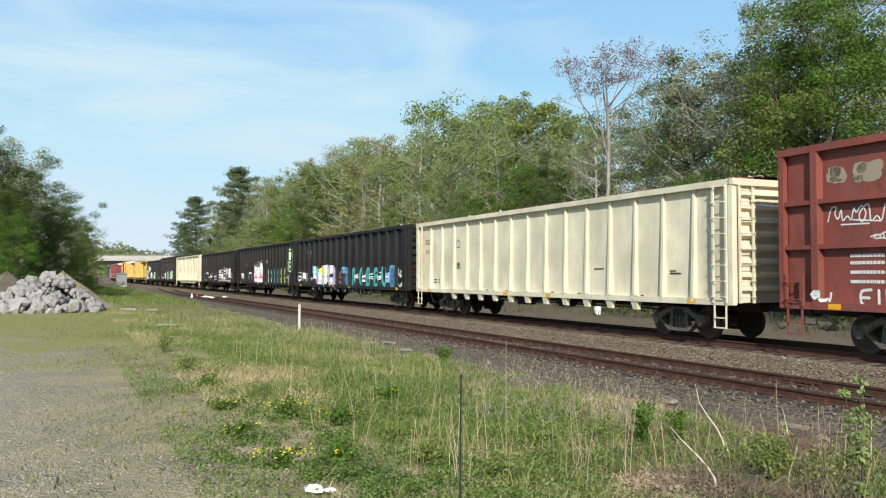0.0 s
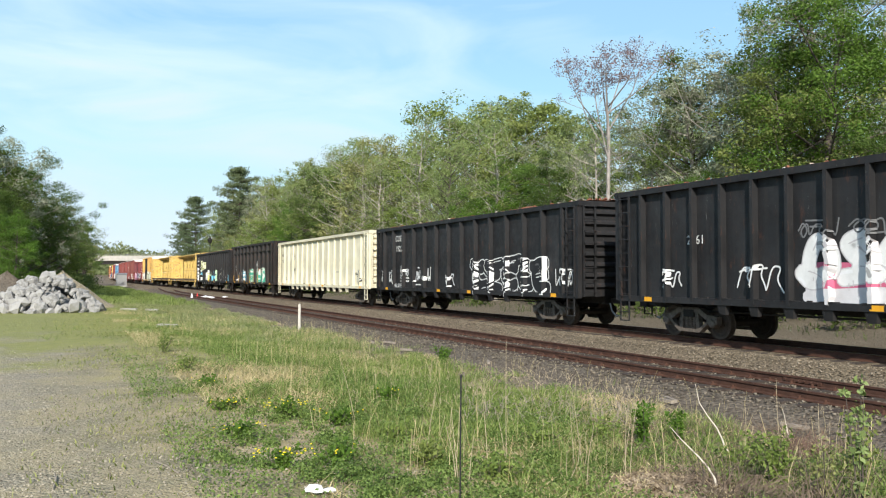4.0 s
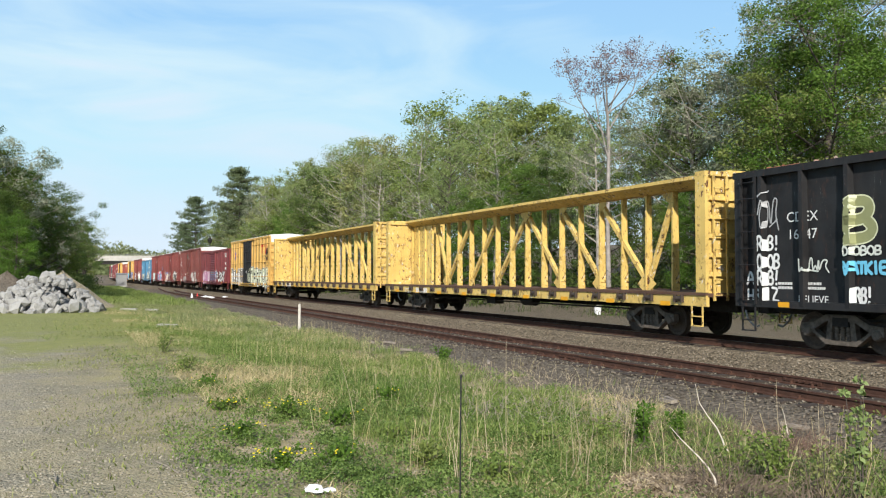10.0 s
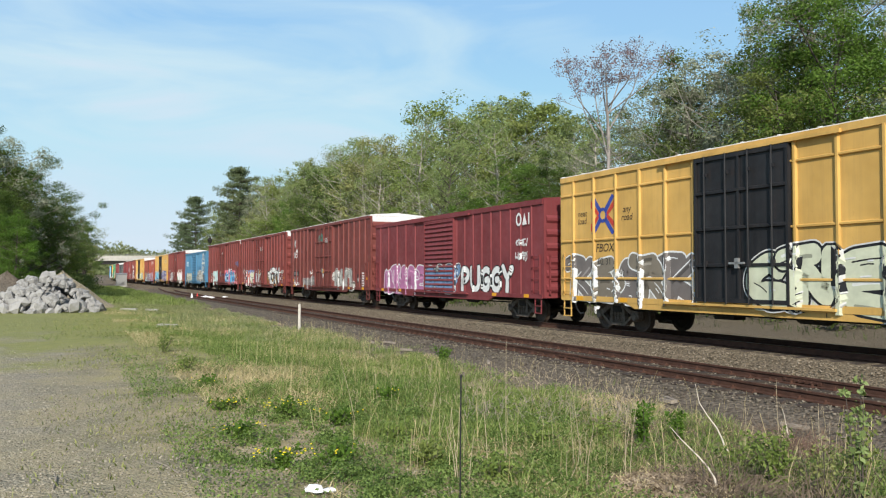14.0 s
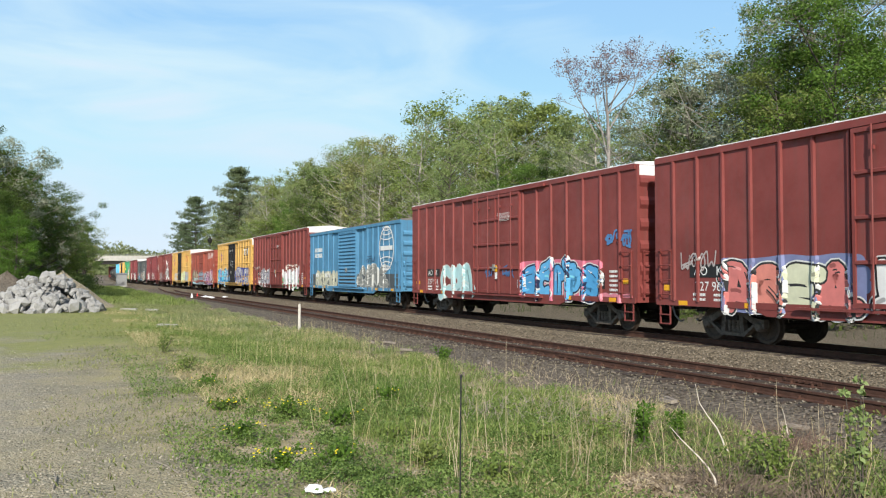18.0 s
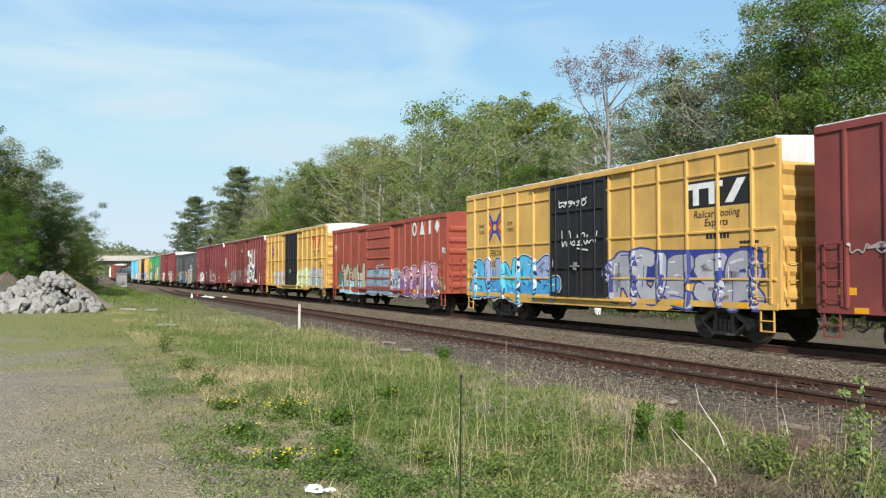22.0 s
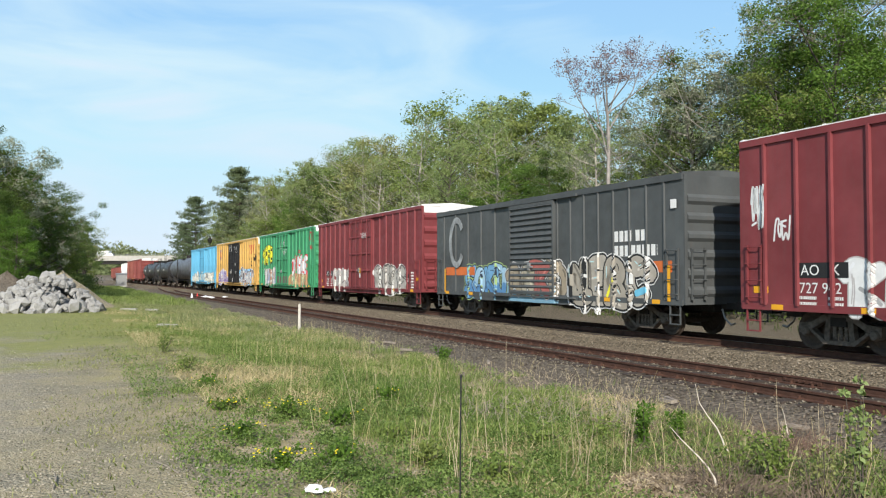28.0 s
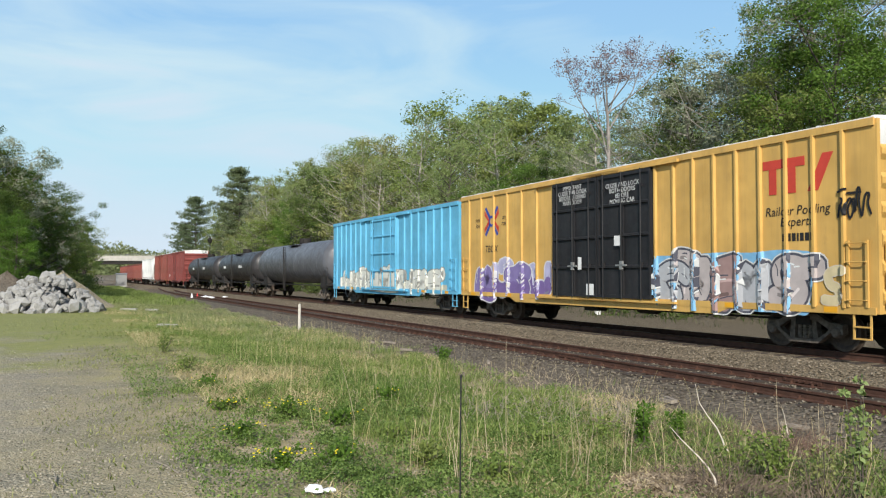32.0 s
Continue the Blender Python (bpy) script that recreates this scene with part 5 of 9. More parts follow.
def build_train():
    made = {}
    made[0] = gondola("gondola", "rust-red high-sided gondola loaded with rubble", 16.88, 20.2, 4.62, M_RUSTRED, 8, post_w=0.24, rows=(2.35, 3.35), seed=3, climb=1.75)
    made[1] = gondola("gondola", "cream gondola with many ribs, heaped with rubble", -4.80, 19.9, 4.15, M_CREAM, 15, seed=4, post_w=0.11, taper=0.45, edge=1.38, square=True)
    made[2] = gondola("gondola", "black gondola with teal and white painted letters", -26.33, 20.75, 4.2, M_BLACK, 17, seed=5, edge=0.62, shift=0.22, post_w=0.14)
    made[3] = gondola("gondola", "black gondola with pink and teal painted letters", -47.38, 20.2, 4.2, M_BLACK, 19, seed=6, edge=0.62, shift=0.45, post_w=0.13)
    made[4] = gondola("gondola", "black gondola with white scrawled letters", -68.91, 18.54, 4.15, M_BLACK, 14, seed=7)
    made[5] = gondola("gondola", "cream gondola with small dark tags, empty", -89.69, 20.2, 4.2, M_CREAM, 15, seed=8, loaded=False, post_w=0.11, taper=0.45, edge=1.5, square=True)
    made[6] = gondola("gondola", "scarred rusty black gondola with heavy ribs", -109.79, 17.01, 4.45, M_BLACK_RUST, 11, post_w=0.22, rows=(3.75,), seed=9, loaded=False)
    made[7] = gondola("gondola", "black gondola covered with coloured painted letters", -129.73, 20.26, 4.25, M_BLACK, 17, seed=10, edge=0.62, shift=0.1, post_w=0.14)
    made[8] = centerbeam("centerbeam_flatcar", "empty yellow centrebeam flatcar with diagonal braces", -152.54, 23.16, 4.45, M_YELLOW_OLD, 15, (0.068, ((1, 0), (1, 3), (3, 5), (5, 7), (9, 7), (11, 9), (13, 11), (13, 14))), (-1,))
    made[9] = centerbeam("centerbeam_flatcar", "empty rust-streaked yellow centrebeam flatcar with upright posts", -177.07, 22.9, 4.6, M_YELLOW_OLD, 15, (0.04, ((1, 0), (2, 4), (4, 6), (10, 8), (12, 10), (13, 14))))
    made[10] = yellow_boxcar("yellow boxcar with a black door and black-white letters", -197.90, 16.0)
    d = [(-0.15, 3.1, M_MAROON, "louvre")]
    made[11] = boxcar("boxcar", "maroon boxcar with a louvred door and white letters", -215.41, 16.69, 4.35, M_MAROON, d, posts_round(16.69, d, 6, 9), post_d=0.045, post_w=0.07, roof=M_MAROON, rods=0)
    made[12] = red_boxcar("brown-red boxcar with white roof edge", -233.06, 16.8, mat=M_RED2)
    made[13] = red_boxcar("oxide-red boxcar with white and gold letters", -251.13, 16.44)
    made[14] = red_boxcar("oxide-red boxcar with a blue bubble-letter piece", -268.62, 16.73)
    d = [(0.0, 3.2, M_BLUE, "louvre")]
    made[15] = boxcar("boxcar", "faded blue boxcar with a white globe sign", -286.56, 16.13, 4.47, M_BLUE, d, posts_round(16.13, d, 6, 8), post_d=0.045, post_w=0.07, roof=M_OLDROOF, rods=0)
    made[16] = red_boxcar("oxide-red boxcar with white painted letters", -303.85, 16.85)
    made[17] = yellow_boxcar("yellow boxcar with a black door and blue letters", -321.45, 16.16)
    d = [(0.0, 3.6, M_ORANGE_RED, "panel")]
    made[18] = boxcar("boxcar", "light red boxcar with large white capitals", -339.74, 16.42, 4.42, M_ORANGE_RED, d, posts_round(16.42, d, 5, 8), post_d=0.04, post_w=0.07, roof=M_ORANGE_RED, rods=0)
    made[19] = yellow_boxcar("yellow boxcar with a black door and pale letters", -357.65, 16.39)
    made[20] = red_boxcar("oxide-red boxcar with a tall white tag", -375.5, 16.8)
    made[21] = red_boxcar("dark maroon boxcar with white scrawls", -393.79, 16.55, mat=M_MAROON)
    d = [(0.2, 3.0, M_GREY, "louvre")]
    made[22] = boxcar("boxcar", "dark grey boxcar with white lettering and painted letters", -412.10, 15.9, 4.45, M_GREY, d, posts_round(15.9, d, 6, 8), post_d=0.045, post_w=0.07, roof=M_GREY, rods=0)
    made[23] = red_boxcar("maroon boxcar with outlined grey letters", -430.20, 16.73, mat=M_MAROON)
    d = [(-0.1, 3.6, M_GREEN, "grid")]
    made[24] = boxcar("boxcar", "green boxcar with yellow and white painted letters", -447.72, 16.11, 4.97, M_GREEN, d, posts_round(16.11, d, 7, 7), band=M_WHITE, rods=4)
    d = [(-1.15, 2.5, M_DOORBLACK, "grid"), (1.4, 2.5, M_DOORBLACK, "grid")]
    made[25] = boxcar("boxcar", "long yellow boxcar with two black doors", -466.47, 19.18, 4.95, M_YELLOW, d, posts_round(19.18, d, 7, 9), band=M_WHITE, rods=3)
    d = [(0.0, 3.6, M_LIGHTBLUE, "grid")]
    made[26] = boxcar("boxcar", "bright blue boxcar with white letters and a rusted roof", -485.1, 17.4, 4.85, M_LIGHTBLUE, d, posts_round(17.4, d, 8, 8), roof=M_OLDROOF, rods=2)
    made[27] = tank_car("tank_car", "dull grey tank car with black frame", -505.81, 20.89, M_TANKGREY)
    made[28] = tank_car("tank_car", "black tank car with pale marks", -526.60, 18.28, M_TANK, 1.4)
    made[29] = tank_car("tank_car", "black tank car with a low walkway", -547.21, 20.54, M_TANK, 1.4)
    made[30] = red_boxcar("oxide-red boxcar with a white end band", -566.98, 16.6)
    made[31] = red_boxcar("plain oxide-red boxcar with ribbed sides", -584.73, 16.5, mat=M_RUSTRED, band=M_RUSTRED)
    made[32] = hopper("hopper_car", "white covered hopper with sloping ends", -604.30, 20.25, 4.6, M_WHITE)
    made[33] = gondola("gondola", "rust-red gondola with white marks", -625.27, 19.29, 4.0, M_RUSTRED, 12, seed=20)
    made[34] = gondola("gondola", "plain red-brown gondola with ribbed sides", -646.5, 19.5, 4.0, M_RED2, 12, seed=21)
    made[35] = gondola("gondola", "faded red gondola with ribbed sides", -667.8, 19.5, 4.0, M_RUSTRED, 12, seed=22)
    return made


train = build_train()


# ---- painted letters and signs on the cars ----
PAINTS = {}


def spray(c):
    """Sprayed paint of one colour, a little uneven."""
    key = tuple(round(x, 3) for x in c)
    if key not in PAINTS:
        PAINTS[key] = plain("spray_paint", c, 0.6, 0, 0.14, 3.0)
    return PAINTS[key]


WHITE, BLACK, TEAL, LIME = (0.70, 0.70, 0.68), (0.015, 0.015, 0.017), (0.07, 0.42, 0.42), (0.46, 0.62, 0.13)
RED, SKY, NAVY = (0.50, 0.05, 0.06), (0.16, 0.50, 0.68), (0.03, 0.05, 0.24)
GREY, PALE, LILAC, GOLD = (0.33, 0.33, 0.34), (0.60, 0.62, 0.56), (0.46, 0.42, 0.62), (0.70, 0.42, 0.04)
YELLOW, MINT, GREENP = (0.78, 0.72, 0.05), (0.45, 0.62, 0.42), (0.05, 0.28, 0.19)

# strokes of plain letter-like forms in a unit box
FORMS = {
    "A": [[(0.0, 0.0), (0.35, 1.0), (0.65, 1.0), (1.0, 0.0)], [(0.2, 0.38), (0.8, 0.38)]],
    "B": [[(0.1, 0.0), (0.1, 1.0), (0.7, 0.98), (0.85, 0.75), (0.65, 0.52), (0.15, 0.5)], [(0.65, 0.5), (0.95, 0.3), (0.75, 0.02), (0.1, 0.0)]],
    "O": [[(0.5, 0.0), (0.1, 0.2), (0.05, 0.6), (0.35, 1.0), (0.75, 0.95), (0.97, 0.55), (0.85, 0.12), (0.5, 0.0)]],
    "S": [[(0.95, 0.85), (0.55, 1.0), (0.12, 0.82), (0.3, 0.55), (0.75, 0.45), (0.92, 0.2), (0.5, 0.0), (0.05, 0.12)]],
    "E": [[(0.95, 1.0), (0.1, 0.95), (0.1, 0.05), (0.95, 0.0)], [(0.1, 0.5), (0.8, 0.52)]],
    "K": [[(0.1, 0.0), (0.12, 1.0)], [(0.95, 1.0), (0.18, 0.48), (0.95, 0.0)]],
    "N": [[(0.08, 0.0), (0.1, 1.0), (0.9, 0.05), (0.92, 1.0)]],
    "U": [[(0.08, 1.0), (0.08, 0.25), (0.5, 0.0), (0.92, 0.25), (0.92, 1.0)]],
    "M": [[(0.05, 0.0), (0.1, 1.0), (0.5, 0.35), (0.9, 1.0), (0.95, 0.0)]],
    "R": [[(0.1, 0.0), (0.1, 1.0), (0.7, 0.98), (0.85, 0.72), (0.6, 0.48), (0.12, 0.46)], [(0.5, 0.46), (0.95, 0.0)]],
    "I": [[(0.5, 0.0), (0.5, 1.0)]],
    "D": [[(0.1, 0.0), (0.1, 1.0), (0.6, 0.95), (0.95, 0.6), (0.9, 0.25), (0.55, 0.0), (0.1, 0.0)]],
    "F": [[(0.1, 0.0), (0.12, 1.0), (0.95, 0.98)], [(0.12, 0.52), (0.75, 0.54)]],
    "L": [[(0.1, 1.0), (0.1, 0.05), (0.9, 0.0)]],
    "T": [[(0.02, 1.0), (0.98, 0.97)], [(0.5, 0.97), (0.5, 0.0)]],
    "P": [[(0.12, 0.0), (0.12, 1.0), (0.75, 0.95), (0.9, 0.7), (0.65, 0.45), (0.15, 0.42)]],
    "H": [[(0.1, 0.0), (0.1, 1.0)], [(0.9, 0.0), (0.9, 1.0)], [(0.1, 0.5), (0.9, 0.5)]],
    "Y": [[(0.05, 1.0), (0.5, 0.5), (0.95, 1.0)], [(0.5, 0.5), (0.45, 0.0)]],
    "G": [[(0.92, 0.85), (0.55, 1.0), (0.1, 0.72), (0.1, 0.28), (0.5, 0.0), (0.92, 0.2), (0.9, 0.5), (0.55, 0.48)]],
    "8": [[(0.5, 0.52), (0.15, 0.7), (0.3, 1.0), (0.7, 1.0), (0.85, 0.7), (0.5, 0.52), (0.1, 0.3), (0.25, 0.0), (0.75, 0.0), (0.9, 0.3), (0.5, 0.52)]],
    "3": [[(0.08, 0.92), (0.6, 1.0), (0.9, 0.78), (0.45, 0.54), (0.92, 0.3), (0.6, 0.0), (0.05, 0.08)]],
    "V": [[(0.02, 1.0), (0.5, 0.0), (0.98, 1.0)]],
    "X": [[(0.05, 0.0), (0.95, 1.0)], [(0.05, 1.0), (0.95, 0.0)]],
    "Z": [[(0.05, 1.0), (0.95, 0.97), (0.08, 0.03), (0.95, 0.0)]],
    "!": [[(0.5, 1.0), (0.45, 0.35)], [(0.44, 0.08), (0.43, 0.0)]],
    "C": [[(0.95, 0.82), (0.55, 1.0), (0.1, 0.7), (0.1, 0.3), (0.5, 0.0), (0.95, 0.15)]],
}


def dense(points, step):
    """The stroke smoothed at its corners and cut into short pieces."""
    pts = [Vector(p) for p in points]
    for _ in range(2):
        out = [pts[0]]
        for a, b in zip(pts, pts[1:]):
            out += [a.lerp(b, 0.22), a.lerp(b, 0.78)]
        pts = out + [pts[-1]]
    res = [pts[0]]
    for a, b in zip(pts, pts[1:]):
        n = max(1, int((b - a).length / step + 0.999))
        res += [a.lerp(b, k / n) for k in range(1, n + 1)]
    return res


class Wall:
    """Where the painted face of a car's side lies: proud over posts and doors."""

    def __init__(self, base, posts, depth, width, doors=()):
        self.base, self.posts, self.depth, self.width, self.doors = base, posts, depth, width, doors

    def y(self, x):
        d = 0.0
        for p in self.posts:
            if abs(x - p) < self.width * 0.62:
                d = max(d, self.depth)
        for a, b in self.doors:
            if a < x < b:
                d = max(d, 0.085)
        return -self.base - d


class Piece:
    """Sprayed letters, scrawls and patches that follow a car's side, each a part of its own."""

    def __init__(self, wall, seed):
        self.wall, self.rng, self.lift, self.forms = wall, random.Random(seed), 0.004, []
        self.begin("paint_stroke")

    def begin(self, name):
        """Start a new form; returns it."""
        self.form = (name, Geo(), [])
        self.forms.append(self.form)
        return self.form

    def stroke(self, pts, width, colour, cross=3, lift=None):
        self.lift += 0.00016
        lift = self.lift if lift is None else lift
        _, g, colours = self.form
        if colour not in colours:
            colours.append(colour)
        pts = dense(pts, 0.05)
        wide = [1.0] * len(pts)
        first, last = (pts[0] - pts[1]).normalized(), (pts[-1] - pts[-2]).normalized()
        cap = ((0.35, 0.94), (0.65, 0.76), (0.9, 0.44)) if width > 0.1 else ((0.7, 0.6),)
        pts = [pts[0] + first * (width * 0.5 * d) for d, _ in cap[::-1]] + pts + [pts[-1] + last * (width * 0.5 * d) for d, _ in cap]
        wide = [k for _, k in cap[::-1]] + wide + [k for _, k in cap]
        v, f = [], []
        for i, p in enumerate(pts):
            d = pts[min(i + 1, len(pts) - 1)] - pts[max(i - 1, 0)]
            n = Vector((-d.y, d.x)).normalized() if d.length > 1e-6 else Vector((1, 0))
            k = wide[i]
            for c in range(cross + 1):
                q = p + n * width * k * (c / cross - 0.5)
                v.append((q.x, self.wall.y(q.x) - lift, q.y))
        w = cross + 1
        for i in range(len(pts) - 1):
            f += [(i * w + c, i * w + c + 1, (i + 1) * w + c + 1, (i + 1) * w + c) for c in range(cross)]
        g.add(v, f, colours.index(colour))

    def letters(self, text, x0, x1, z0, z1, fill, outline, width=0.24, edge=0.05, fill2=None, shine=None, jitter=0.06, slant=0.0, halo=(0.62, 0.61, 0.58), clean=False):
        n = len(text)
        cell = (x1 - x0) / n
        width *= 1.25 if width > 0.15 else 1.0
        if n > 2 and width > 0.15 and not clean:
            width = max(width, 0.38 * cell)
        jitter *= 0.5 if clean else 1.5
        shapes = []
        for k, ch in enumerate(text):
            for st in FORMS[ch]:
                pts = []
                for u, w in st:
                    u2 = min(1.05, max(-0.05, u + self.rng.uniform(-jitter, jitter)))
                    w2 = min(1.05, max(-0.05, w + self.rng.uniform(-jitter, jitter)))
                    m = width * 0.4
                    pts.append((x0 + cell * k + m * 0.6 + (cell - m * 1.2) * u2 + slant * w2, z0 + m + (z1 - z0 - 2 * m) * w2))
                shapes.append((k, pts))
        wild = n > 1 and width > 0.15 and not clean
        own_form = [self.begin("painted_letter") for _ in range(n)]
        if wild:
            # barbs that tie the forms together
            for k in range(n):
                cx = x0 + cell * (k + 0.5)
                z = z0 + (z1 - z0) * self.rng.choice((0.1, 0.3, 0.75, 0.92))
                d = self.rng.choice((-1, 1)) * cell * self.rng.uniform(0.45, 0.75)
                shapes.append((k, [(cx, z), (cx + d * 0.6, z + self.rng.uniform(-0.1, 0.1)), (cx + d, z + self.rng.uniform(-0.2, 0.2))]))
            if max(outline) < 0.12:
                for k, pts in shapes:
                    self.form = own_form[k]
                    self.stroke(pts, width + 2 * edge + 0.07, halo, 4)
        order = list(range(n))
        self.rng.shuffle(order)
        for k in order:
            self.form = own_form[k]
            own = [pts for j, pts in shapes if j == k]
            for pts in own:
                self.stroke(pts, width + 2 * edge, outline, 4)
            colour = fill[k % len(fill)] if isinstance(fill, list) else fill
            for pts in own:
                self.stroke(pts, width, colour, 3)
                if fill2:
                    low = [p for p in dense(pts, 0.1) if p.y < z0 + (z1 - z0) * 0.42]
                    if len(low) > 3 and max((p - q).length for p, q in zip(low, low[1:])) < 0.3:
                        self.stroke([tuple(p) for p in low], width * 0.96, fill2, 3)
            if wild:
                # inner lines and chips of other shades
                light, dark = tuple(min(0.75, c * 1.45 + 0.06) for c in colour), tuple(c * 0.5 for c in colour)
                for shade, w in ((light, 0.07), (dark, 0.09), (outline, 0.03), (outline, 0.035)):
                    pts = own[self.rng.randrange(len(own))]
                    i = self.rng.randrange(len(pts) - 1)
                    o = Vector((self.rng.uniform(-0.3, 0.3), self.rng.uniform(-0.3, 0.3))) * width
                    p, q = Vector(pts[i]) + o, Vector(pts[i + 1]) + o
                    self.stroke([tuple(p.lerp(q, 0.1)), tuple(p.lerp(q, 0.5) + Vector((0.03, 0.02))), tuple(p.lerp(q, 0.9))], w, shade, 2)
        if wild:
            for k in range(n * 2):
                x = self.rng.uniform(x0, x1)
                self.form = own_form[min(n - 1, int((x - x0) / cell))]
                z = z0 + self.rng.uniform(0.0, 0.2)
                self.stroke([(x, z), (x + self.rng.uniform(-0.01, 0.01), z - self.rng.uniform(0.05, 0.16))], 0.02, outline, 1)
        if shine:
            for k, pts in shapes:
                self.form = own_form[k]
                a, b = Vector(pts[0]), Vector(pts[1])
                o = Vector((-0.22 * width, 0.1 * width))
                self.stroke([tuple(a.lerp(b, 0.55) + o), tuple(a.lerp(b, 0.85) + o)], 0.035, shine, 1)

    def cloud(self, x0, x1, z0, z1, colour, n=5):
        self.begin("paint_patch")
        h = (z1 - z0) / n
        for k in range(n):
            z = z0 + h * (k + 0.5)
            pts = [(x0 + (x1 - x0) * i / 6 + self.rng.uniform(-0.08, 0.08), z + self.rng.uniform(-0.06, 0.06)) for i in range(7)]
            pts[0] = (x0 + self.rng.uniform(0, 0.3), z)
            pts[-1] = (x1 - self.rng.uniform(0, 0.3), z)
            self.stroke(pts, h * 1.5, colour, max(3, int(h * 1.5 / 0.08)))

    def tag(self, x0, x1, z0, z1, colour, width=0.04, loops=9):
        """A quick looping scrawl with a couple of cross strokes."""
        self.begin("painted_scrawl")
        turns = max(2, loops // 3)
        pts, w, h = [], x1 - x0, z1 - z0
        for k in range(turns):
            r = 0.5 * w / turns * self.rng.uniform(0.7, 1.25)
            cx, lo, hi = x0 + w * (k + 0.5) / turns, z0 + h * self.rng.uniform(0.0, 0.25), z0 + h * self.rng.uniform(0.7, 1.0)
            way = self.rng.random()
            if way < 0.4:
                pts += [(cx - r, lo), (cx - r * 0.3, hi), (cx + r * 0.8, hi * 0.96 + lo * 0.04), (cx + r * 0.2, (lo + hi) / 2), (cx + r, lo)]
            elif way < 0.7:
                pts += [(cx - r, (lo + hi) / 2), (cx, hi), (cx + r, (lo + hi) / 2), (cx, lo), (cx - r * 0.6, (lo + hi) / 2), (cx + r, hi)]
            else:
                pts += [(cx - r * 0.8, hi), (cx - r * 0.7, lo), (cx + r * 0.1, (lo + hi) / 2), (cx + r * 0.6, lo), (cx + r, hi)]
        self.stroke(pts, width, colour, 1)
        for _ in range(2):
            z = z0 + h * self.rng.uniform(0.0, 1.0)
            a = x0 + w * self.rng.uniform(0.0, 0.5)
            self.stroke([(a, z), (a + w * self.rng.uniform(0.25, 0.5), z + h * self.rng.uniform(-0.15, 0.2))], width, colour, 1)

    def star(self, x, z, r, colour):
        self.begin("painted_star")
        for k in range(4):
            a = k * math.pi / 4 + 0.2
            self.stroke([(x - r * math.cos(a), z - r * math.sin(a)), (x + r * math.cos(a), z + r * math.sin(a))], 0.035, colour, 1)

    def done(self, car, label=""):
        for name, g, colours in self.forms:
            if not g.f:
                continue
            me = bpy.data.meshes.new(name)
            me.from_pydata([tuple(p) for p in g.v], [], g.f)
            for c in colours:
                me.materials.append(spray(c))
            me.polygons.foreach_set("material_index", g.m)
            me.update()
            part(name, me, car, label)


def flat_shape(car, name, outlines, mat, proud=0.012, label=""):
    """Flat painted shapes on the side: polygons in x and z."""
    g = Geo()
    for o in outlines:
        g.prism(o, -HALF - proud, -HALF - proud + 0.003)
    me = g.mesh(name, mat)
    bm = bmesh.new()
    bm.from_mesh(me)
    bmesh.ops.remove_doubles(bm, verts=bm.verts, dist=0.0005)
    bm.to_mesh(me)
    bm.free()
    return part(name, me, car, label)


def ring(cx, cz, rx, rz, w, a0=0.0, a1=math.tau, n=40):
    """Quads along an ellipse's line."""
    out = []
    for i in range(n):
        a, b = a0 + (a1 - a0) * i / n, a0 + (a1 - a0) * (i + 1) / n
        out.append([(cx + (rx - w) * math.cos(a), cz + (rz - w) * math.sin(a)), (cx + (rx + w) * math.cos(a), cz + (rz + w) * math.sin(a)),
                    (cx + (rx + w) * math.cos(b), cz + (rz + w) * math.sin(b)), (cx + (rx - w) * math.cos(b), cz + (rz - w) * math.sin(b))])
    return out


M_SIGNRED = plain("sign_red", (0.52, 0.055, 0.035), 0.6, 0, 0.1, 4)
M_SIGNBLUE = plain("sign_blue", (0.04, 0.07, 0.32), 0.6, 0, 0.1, 4)
M_ORANGE = plain("sign_orange", (0.60, 0.15, 0.04), 0.6, 0, 0.12, 4)

M_FADEDWHITE = plain("faded_white_paint", (0.27, 0.28, 0.28), 0.7, 0, 0.6, 2.5)


def crossed_sign(car, cx, cz, r):
    """Red and blue stripes crossing round a disc."""
    red, blue = [], []
    for sx in (-1, 1):
        for sz in (-1, 1):
            def q(a, b):
                return (cx + sx * a * r, cz + sz * b * r)
            blue.append([q(0.12, 0.30), q(0.75, 1.0), q(0.95, 0.88), q(0.30, 0.12)] if sx * sz > 0 else [q(0.12, 0.30), q(0.75, 1.0), q(0.95, 0.88), q(0.30, 0.12)])
            red.append([q(0.30, 0.08), q(1.0, 0.80), q(1.0, 0.42), q(0.42, -0.02)])
    flat_shape(car, "sign", blue + ring(cx, cz, r * 0.3, r * 0.3, r * 0.08, n=20), M_SIGNBLUE, 0.010, "blue crossed stripes")
    flat_shape(car, "sign", red, M_SIGNRED, 0.012, "red stripes")


